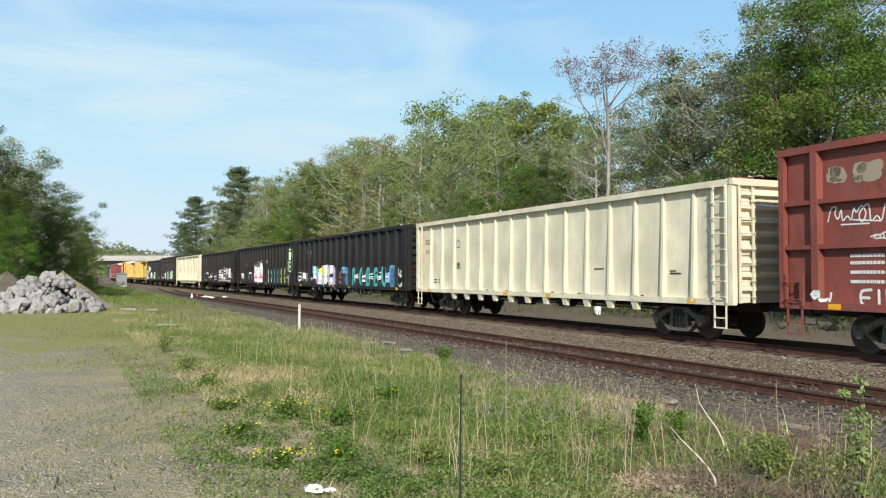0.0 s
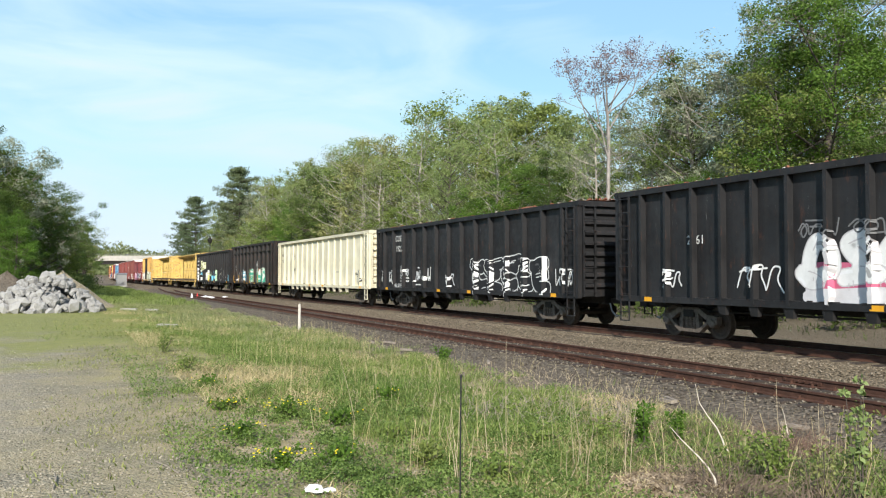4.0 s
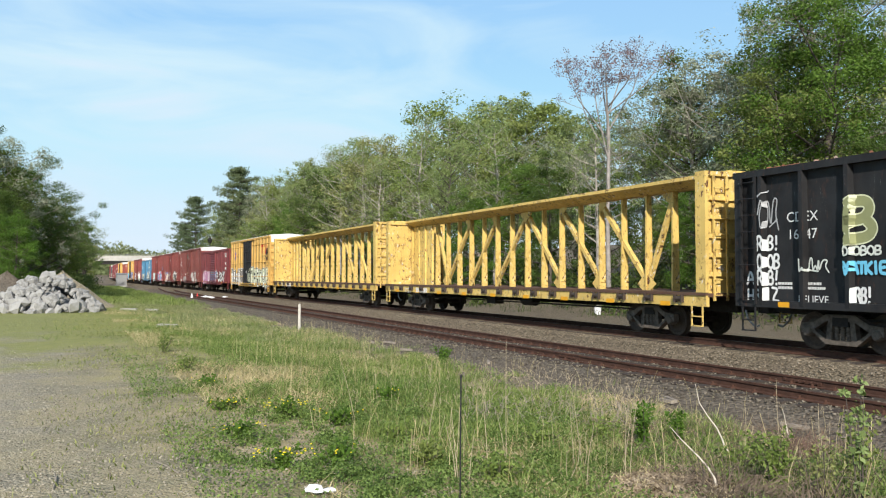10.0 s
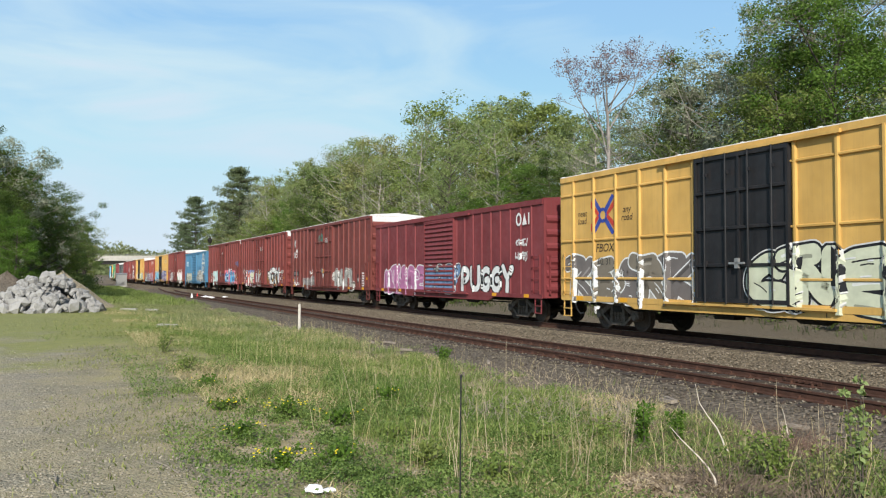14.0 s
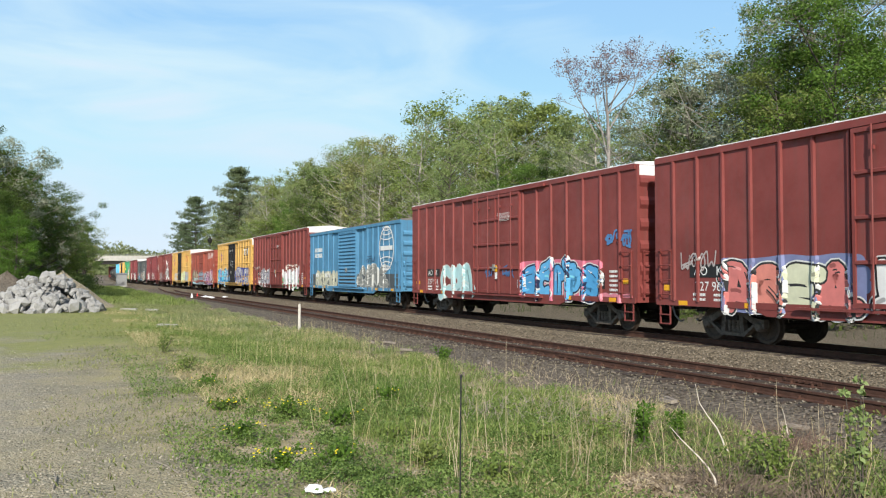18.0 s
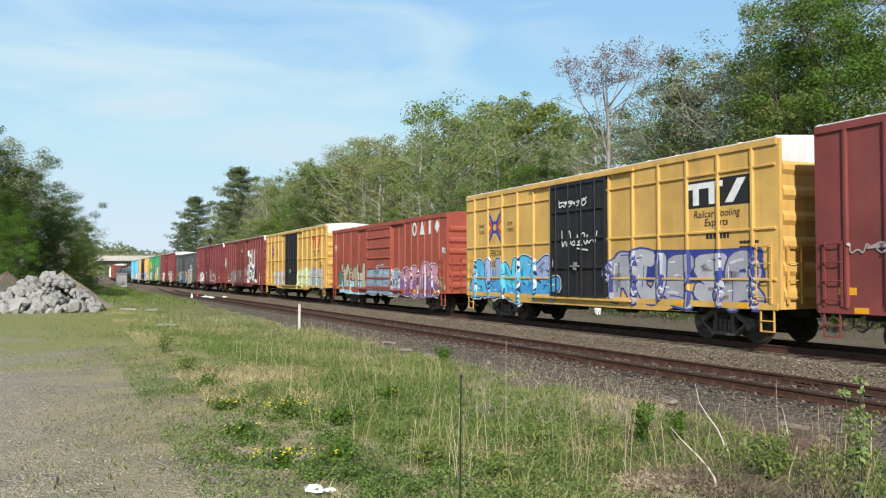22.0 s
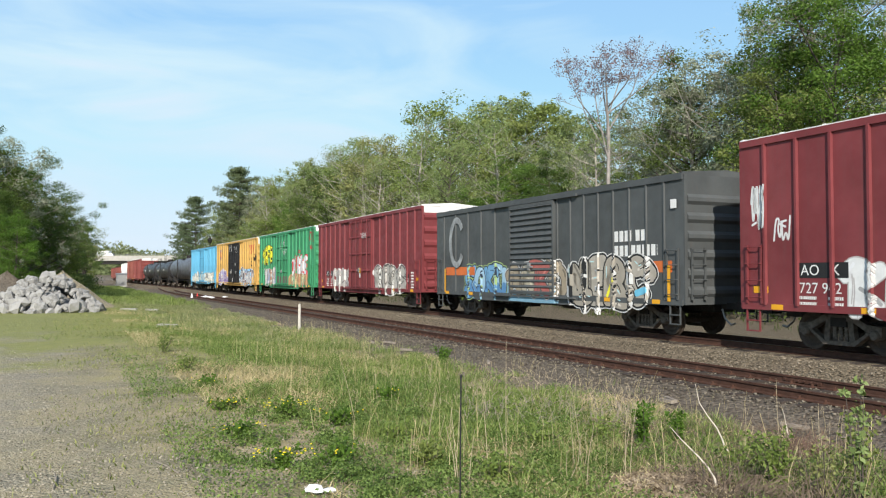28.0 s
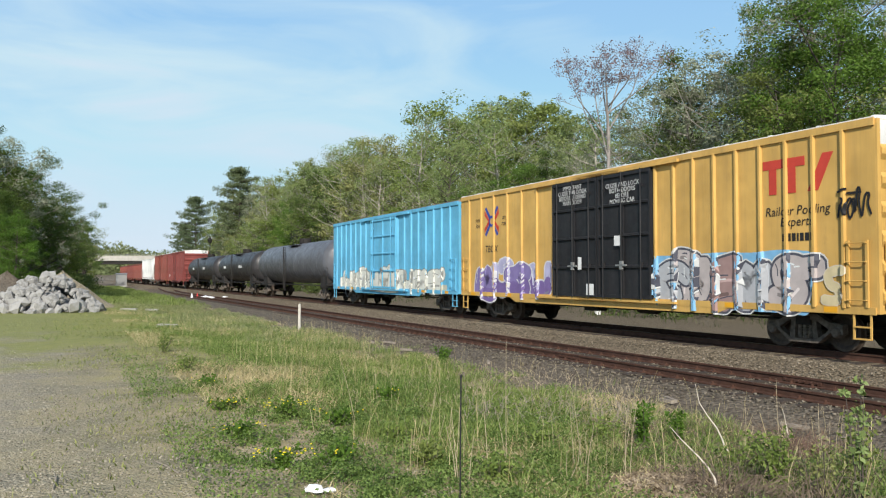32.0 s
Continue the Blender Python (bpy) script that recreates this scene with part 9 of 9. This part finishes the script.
    for k in range(7):
        x, y, a = rng.uniform(-4, -1.6), rng.uniform(7.6, 10), rng.random() * 3
        if k > 2:
            x, y = rng.uniform(1, 5), rng.uniform(11.5, 17)
        d = Vector((math.cos(a), math.sin(a), 0.03)) * rng.uniform(0.15, 0.4)
        p = on_ground(x, y, 0.02)
        tagged(new("dead_branch", Geo().tube(p - d, p, 0.008, 0.01, 5).tube(p, p + Vector((d.x, d.y * 0.7, 0.02)), 0.01, 0.004, 5).mesh("dead_branch", M_DEADWOOD)), "dry stick lying on the ground", "branch")
    # cut timber pieces below the siding
    for k in range(7):
        s = rng.uniform(-6, 12)
        p = along(s, SIDING - rng.uniform(1.9, 3.0))
        p.z = max(ground_z(p.x, p.y), -0.60) + 0.02
        ob = new("timber_piece", Geo().box(-rng.uniform(0.15, 0.35), rng.uniform(0.15, 0.35), -0.035, 0.035, -0.03, 0.03).mesh("timber_piece", M_DEADWOOD))
        ob.matrix_basis = Matrix.Translation(p) @ Matrix.Rotation(heading(s) + rng.uniform(-0.7, 0.7), 4, "Z")
        tagged(ob, "broken grey tie splinter on the ballast edge", "timber")
    # weeds
    weed("weed_bush", "leafy yellow-green weed by the siding", 2.62, 10.6, 0.66, 0.22, 620, 0.03, M_LEAF_BRIGHT, seed=2)
    weed("weed_bush", "leafy green weed by the siding", 3.20, 11.1, 0.5, 0.2, 380, 0.03, M_LEAF_BRIGHT, seed=3)
    weed("weed_bush", "dark green bushy weed by the yard", 3.50, 8.6, 0.62, 0.32, 1000, 0.026, M_LEAF, 12, seed=4)
    weed("weed_bush", "low green weed at the ballast's edge", 0.0, 22.0, 0.42, 0.34, 520, 0.035, M_LEAF_BRIGHT, seed=5)
    weed("sapling", "leggy sapling with round pale leaves", 3.93, 7.65, 1.42, 0.16, 230, 0.036, M_LEAF_PALE, 4, seed=6)
    weed("sapling", "leggy sapling with sparse green leaves", 4.25, 8.3, 1.0, 0.34, 420, 0.03, M_LEAF, 9, seed=7)
    weed("sapling", "short leafy sapling among brown weeds", 3.75, 8.0, 0.7, 0.3, 380, 0.026, M_LEAF_DULL, 9, seed=8)
    for x, y, h, r, fl, k in ((-2.35, 12.0, 0.26, 0.32, 26, 11), (-1.75, 8.7, 0.2, 0.26, 26, 12), (-1.15, 8.9, 0.24, 0.3, 9, 13), (-1.5, 11.6, 0.25, 0.34, 7, 14), (-2.6, 10.4, 0.18, 0.3, 12, 15), (-4.4, 15.2, 0.2, 0.3, 4, 16), (-1.0, 14.0, 0.26, 0.3, 5, 17), (-3.4, 12.6, 0.16, 0.35, 14, 18)):
        weed("buttercup_clump", "clump of green leaves with small yellow flowers", x, y, h, r, 380, 0.03, M_LEAF_BRIGHT, 10, seed=k, flowers=fl)
    for x, y, h, r, k in ((-0.2, 9.2, 0.22, 0.4, 21), (0.6, 8.6, 0.25, 0.4, 22), (-0.6, 10.4, 0.24, 0.4, 23), (1.3, 10.6, 0.26, 0.4, 24), (2.2, 11.0, 0.3, 0.4, 25), (-5.6, 17.6, 0.35, 0.4, 26), (1.0, 13.0, 0.25, 0.4, 27), (-7.6, 22.0, 0.5, 0.4, 28), (3.4, 9.6, 0.3, 0.4, 29)):
        weed("weed_bush", "low spreading green weed in the grass", x, y, h, r, 420, 0.028, M_LEAF, 9, seed=k)
    # tangle of dead brush round the root of a cut bush
    def tangle(name, label, n, place, reach, up, mat, hub=None):
        g = Geo()
        for _ in range(n):
            x, y = place()
            p = on_ground(x, y, rng.uniform(0, 0.05))
            d = Vector((rng.normal(), rng.normal(), abs(rng.normal()) * up))
            if hub:
                d = Vector((x - hub[0], y - hub[1], 0)).normalized() + Vector((rng.normal() * 0.4, rng.normal() * 0.4, abs(rng.normal()) * up))
            d = d.normalized() * rng.uniform(0.3, 1.0) * reach
            bow = Vector((rng.normal(), rng.normal(), abs(rng.normal()))) * reach * 0.1
            r = rng.uniform(0.0022, 0.0055)
            a1, a2 = p + d * 0.35 + bow, p + d * 0.7 + bow
            g.tube(p, a1, r, r * 0.9, 3, False).tube(a1, a2, r * 0.9, r * 0.7, 3, False).tube(a2, p + d - Vector((0, 0, reach * 0.1)), r * 0.7, r * 0.3, 3, False)
        tagged(new(name, g.mesh(name, mat)), label, "brush", kind="stuff")

    tangle("dead_brush", "tangle of dry brown twigs round a cut bush", 520, lambda: (rng.normal(3.0, 0.2), rng.normal(8.3, 0.3)), 0.5, 0.6, M_BRUSH, (2.9, 8.4))
    tangle("dead_bush", "dry reddish-brown bush beside the siding", 260, lambda: (rng.normal(4.65, 0.22), rng.normal(10.6, 0.3)), 0.4, 1.0, M_REDBRUSH)
    tangle("dry_weeds", "dry brown weeds leaning in the corner", 220, lambda: (rng.normal(3.75, 0.25), rng.normal(7.8, 0.3)), 0.6, 1.3, M_BRUSH)
    tangle("dry_weeds", "thin grey dead weeds along the ballast", 240, lambda: (rng.uniform(0.3, 3.2), rng.uniform(12.0, 14.2)), 0.55, 1.6, M_DEADWOOD)
    tangle("dry_weeds", "matted grey-brown dead weeds at the foot of the ballast", 1500, lambda: (rng.uniform(2.2, 5.6), rng.uniform(8.6, 12.6)), 0.4, 0.9, M_BRUSH)
    tangle("dry_weeds", "sparse dry weeds on the gravel verge", 420, lambda: (rng.uniform(-1.5, 3.6), rng.uniform(13.0, 20.0)), 0.42, 1.5, M_STALK)
    # a low mound of fallen leaves
    m_litter = leaf_material("dead_leaf", (0.18, 0.125, 0.085), (0.44, 0.34, 0.245), 0.1, 0.0)
    k = 8000
    x, y = rng.normal(2.35, 0.42, k), rng.normal(8.55, 0.55, k)
    z = np.array([ground_z(a, b) for a, b in zip(x, y)]) + 0.10 * np.exp(-((x - 2.4) ** 2 + (y - 8.5) ** 2) / 0.5) * rng.random(k) + 0.015
    v, f = leaves(rng, np.stack([x, y, z], 1), np.full(k, 0.03), 1, 0.034, 0.6)
    tagged(new("dead_leaves", quick_mesh("dead_leaves", v, f, m_litter)), "brown fallen leaves heaped in the grass", "leaves", kind="stuff")
    k = 2600
    x, y = rng.normal(4.4, 0.9, k), rng.normal(10.2, 0.9, k)
    z = np.array([ground_z(a, b) for a, b in zip(x, y)]) + 0.012
    v, f = leaves(rng, np.stack([x, y, z], 1), np.full(k, 0.02), 1, 0.026, 0.5)
    tagged(new("dead_leaves", quick_mesh("dead_leaves", v, f, m_litter)), "fallen brown leaves along the ballast's edge", "leaves", kind="stuff")
    # tall single stalks of last year
    for x, y, h, lean, n in ((0.62, 9.2, 1.42, 0.0, 3), (-1.22, 11.5, 1.05, -0.28, 1), (0.14, 8.2, 1.25, 0.03, 4), (-0.1, 10.5, 0.7, 0.1, 3), (-1.7, 10.8, 0.45, 0.0, 1), (1.25, 8.4, 0.7, 0.08, 3), (1.6, 9.5, 0.95, -0.05, 3), (2.0, 9.0, 1.0, 0.05, 3), (3.95, 10.4, 0.75, -0.04, 2), (4.9, 11.8, 0.9, -0.06, 2), (4.2, 9.0, 0.95, 0.03, 3), (-2.6, 15.0, 0.6, 0.05, 2), (0.7, 12.5, 0.8, 0.02, 3)):
        g = Geo()
        for j in range(n):
            p = on_ground(x + rng.normal() * 0.07 * (n > 1), y + rng.normal() * 0.1 * (n > 1), -0.02)
            hj = h * (1 if j == 0 else rng.uniform(0.4, 0.85))
            e = Vector((p.x + lean + rng.normal() * 0.06, p.y + rng.normal() * 0.06, p.z + hj))
            m = p.lerp(e, 0.5) + Vector((rng.normal() * 0.02, 0, 0))
            g.tube(p, m, 0.0045, 0.0035, 4, False).tube(m, e, 0.0035, 0.0018, 4, False)
            for _ in range(3):
                q = m.lerp(e, rng.uniform(0.3, 1.0))
                g.tube(q, q + Vector((rng.normal() * 0.05, rng.normal() * 0.05, 0.05)), 0.0015, 0.001, 3, False)
        tagged(new("dead_stalk", g.mesh("dead_stalk", M_STALK)), "tall dry straw-coloured stalk in the grass", "weed", "dry stalks")


M_REDBRUSH = plain("reddish_brush", (0.16, 0.10, 0.075), 0.9, 0, 0.35, 10)


def build_stones():
    """Loose stones over the ballast and the yard."""
    rng = np.random.default_rng(15)
    base = rock_meshes(rng, 3, M_STONE)
    tmpl = []
    for me in base:
        co = np.array([v.co[:] for v in me.vertices])
        fc = np.array([p.vertices[:] for p in me.polygons])
        tmpl.append((co, fc))
        bpy.data.meshes.remove(me)

    def scatter(name, label, n, place, r0, r1, mat, lift):
        x, y = place(n)
        vs, fs, off = [], [], 0
        for k in range(3):
            co, fc = tmpl[k]
            px, py = x[k::3], y[k::3]
            m = len(px)
            pz = np.array([lift(a, b) for a, b in zip(px, py)])
            r = rng.uniform(r0, r1, m)
            a = rng.random(m) * math.tau
            c, s = np.cos(a), np.sin(a)
            sx, sz = rng.uniform(0.8, 1.5, m), rng.uniform(0.5, 0.9, m)
            q = co[None] * np.stack([r * sx, r, r * sz], 1)[:, None, :]
            v = np.stack([q[..., 0] * c[:, None] - q[..., 1] * s[:, None] + px[:, None], q[..., 0] * s[:, None] + q[..., 1] * c[:, None] + py[:, None], q[..., 2] + pz[:, None]], -1)
            vs.append(v.reshape(-1, 3))
            fs.append((fc[None] + (np.arange(m) * len(co))[:, None, None]).reshape(-1, 3) + off)
            off += m * len(co)
        ob = new(name, quick_mesh(name, np.concatenate(vs), np.concatenate(fs), mat))
        tagged(ob, label, "stones", kind="stuff")

    def bed(x, y):
        q = lateral(x, y)
        if q > -2.6:
            return -0.19 - 0.22 * smooth(-1.75, -2.6, q)
        if q > -5.8:
            return -0.45
        return max(ground_z(x, y), -0.47 - 0.2 * smooth(-5.8, -6.9, q)) + 0.005

    m_loose = Mat("loose_ballast", 0.95, spec=0.15)
    m_loose.color(m_loose.mix(m_loose.island(), (0.062, 0.053, 0.041), (0.225, 0.192, 0.148)))
    m_tan = Mat("tan_ballast", 0.95, spec=0.15)
    m_tan.color(m_tan.mix(m_tan.island(), (0.08, 0.066, 0.047), (0.30, 0.25, 0.185)))
    m_pale = Mat("pale_pebble", 0.95, spec=0.1)
    m_pale.color(m_pale.mix(m_pale.island(), (0.13, 0.115, 0.088), (0.40, 0.36, 0.28)))
    scatter("shoulder_stones", "small stones on the main track's shoulder", 9000, lambda n: in_strip(rng, n, 18, -40, -3.0, -0.9, 0.6), 0.014, 0.032, m_tan.mat, lambda x, y: -0.19 - 0.22 * smooth(-1.75, -2.6, lateral(x, y)))
    scatter("ballast_stones", "loose crushed stones over the track bed", 14000, lambda n: in_strip(rng, n, 18, -34, -7.9, -2.9, 0.6), 0.016, 0.036, m_loose.mat, bed)
    scatter("yard_stones", "small stones scattered over the gravel yard", 26000, lambda n: in_strip(rng, n, 16.5, -8, -25, -13.2, 0.42), 0.005, 0.019, m_pale.mat, lambda x, y: ground_z(x, y) + 0.004)


# ---- the distance ----
def build_distance():
    bridge = tagged(new("road_bridge"), "grey concrete road overpass across the railway", "bridge")
    bridge.matrix_basis = Matrix.Translation((-112, 292, 0))
    part("deck", Geo().box(-70, 70, -5, 5, 6.7, 7.4).mesh("deck", M_CONCRETE), bridge)
    part("parapet", Geo().box(-70, 70, -5.3, -5.0, 6.9, 8.7).mesh("parapet", M_CONCRETE), bridge)
    part("parapet", Geo().box(-70, 70, 5.0, 5.3, 6.9, 8.7).mesh("parapet", M_CONCRETE), bridge)
    for y in (-4.2, -1.4, 1.4, 4.2):
        part("girder", Geo().box(-70, 70, y - 0.25, y + 0.25, 5.7, 6.7).mesh("girder", M_UNDER), bridge)
    for x in (-17, 20, 46):
        part("pier", Geo().box(x - 0.7, x + 0.7, -4.8, 4.8, -1.5, 5.7).mesh("pier", M_CONCRETE), bridge)
    part("abutment", Geo().box(-72, -34, -5.6, 5.6, -1.5, 6.7).mesh("abutment", M_CONCRETE), bridge)
    rail = Geo()
    for k in range(57):
        rail.box(-70 + 2.5 * k - 0.04, -70 + 2.5 * k + 0.04, -5.2, -5.1, 8.7, 9.2)
    rail.box(-70, 70, -5.2, -5.1, 9.15, 9.25)
    part("guard_rail", rail.mesh("guard_rail", M_STEELGREY), bridge)
    bank = new("road_embankment", Geo().prism([(-14, -1.5), (14, -1.5), (6, 7.2), (-6, 7.2)], -480, -183, "x").mesh("road_embankment", M_GROUND))
    bank.matrix_basis = Matrix.Translation((0, 292, 0))
    tagged(bank, "grassy embankment that carries the road", "embankment", kind="structure")
    # wooded ridges on the skyline
    m = leaf_material("far_wood", (0.16, 0.195, 0.085), (0.28, 0.30, 0.14), 0.3)
    rng = np.random.default_rng(9)
    for name, x0, x1, y, top in (("ridge_near", -400, -195, 560, 29.0), ("ridge_far", -520, 60, 900, 33.0)):
        cs, rs = [], []
        n = 340
        for k in range(n):
            u = rng.random()
            x = x0 + (x1 - x0) * u
            hump = top * (0.62 + 0.38 * math.cos((u - 0.35) * 3.0)) if name == "ridge_near" else top * (0.75 + 0.2 * math.sin(u * 9 + 1.0))
            z = hump * rng.random() ** 0.5
            cs.append((x, y + (hump - z) * -2.0 + rng.normal() * 8, z))
            rs.append(rng.uniform(5, 9))
        v, f = leaves(rng, cs, rs, 130, 1.0, 0.75)
        core, steps = Geo(), 24
        ring = [(x0 + (x1 - x0) * k / steps, top * (0.62 + 0.38 * math.cos((k / steps - 0.35) * 3.0)) if name == "ridge_near" else top * (0.75 + 0.2 * math.sin(k / steps * 9 + 1.0))) for k in range(steps + 1)]
        verts = [p for x, h in ring for p in ((x, y - 45, -2), (x, y + 6, h - 3), (x, y + 60, -2))]
        core.add(verts, [(3 * k + i, 3 * k + 3 + i, 3 * k + 4 + i, 3 * k + 1 + i) for k in range(steps) for i in (0, 1)])
        tagged(new("hill", core.mesh("hill", m, smooth_shade=True)), "low wooded hill on the skyline", "hill", kind="structure")
        tagged(new("far_woods", quick_mesh("far_woods", v, f, m)), "hazy wooded ridge on the skyline", "woods", kind="stuff")


def build_van():
    van = tagged(new("box_truck"), "white box truck driving over the bridge", "truck")
    part("cargo_box", Geo().box(-2.8, 1.4, -1.1, 1.1, 0.7, 3.0).mesh("cargo_box", M_PLASTIC), van)
    part("cab", Geo().prism([(1.4, 0.5), (3.0, 0.5), (3.0, 1.3), (2.5, 2.2), (1.4, 2.2)], -1.0, 1.0).mesh("cab", M_PLASTIC), van)
    part("windscreen", Geo().prism([(2.99, 1.32), (2.52, 2.15), (2.56, 2.16), (3.02, 1.34)], -0.9, 0.9).mesh("windscreen", M_PURE_BLACK), van)
    wheel = Geo().lathe([(-0.12, 0.02), (-0.12, 0.42), (0.12, 0.42), (0.12, 0.02)], "y", 16).mesh("wheel", M_UNDER)
    for x in (-1.8, 2.1):
        for y in (-0.95, 0.95):
            part("wheel", wheel, van, at=pose(x, y, 0.42))
    return van


build_rock_pile()
build_yard_things()
build_grass()
build_stones()
build_distance()
truck_on_bridge = build_van()


# ---- what moves ----
def motions():
    last = 960
    for car, s0 in cars:
        rows = []
        for k in range(0, 33):
            s = s0 + run_of(k)
            rear, front = along(s - 5), along(s + 5)
            p = (rear + front) / 2
            d = front - rear
            rows.append((float(k), Matrix.Translation(p) @ Matrix.Rotation(math.atan2(d.y, d.x), 4, "Z")))
        walk(car, rows)
    walk(truck_on_bridge, [(float(k), pose(-121 + 10.0 * (k - 28), 290.0, 7.41)) for k in range(0, 33, 4)])
    for w, a in wheelsets:
        rows = []
        for k in range(0, last + 1, 2):
            t = k / FPS
            rows.append((t, Matrix.Translation((a, 0, WHEEL_R)) @ Matrix.Rotation(run_of(t) / WHEEL_R, 4, "Y")))
        walk(w, rows)


motions()
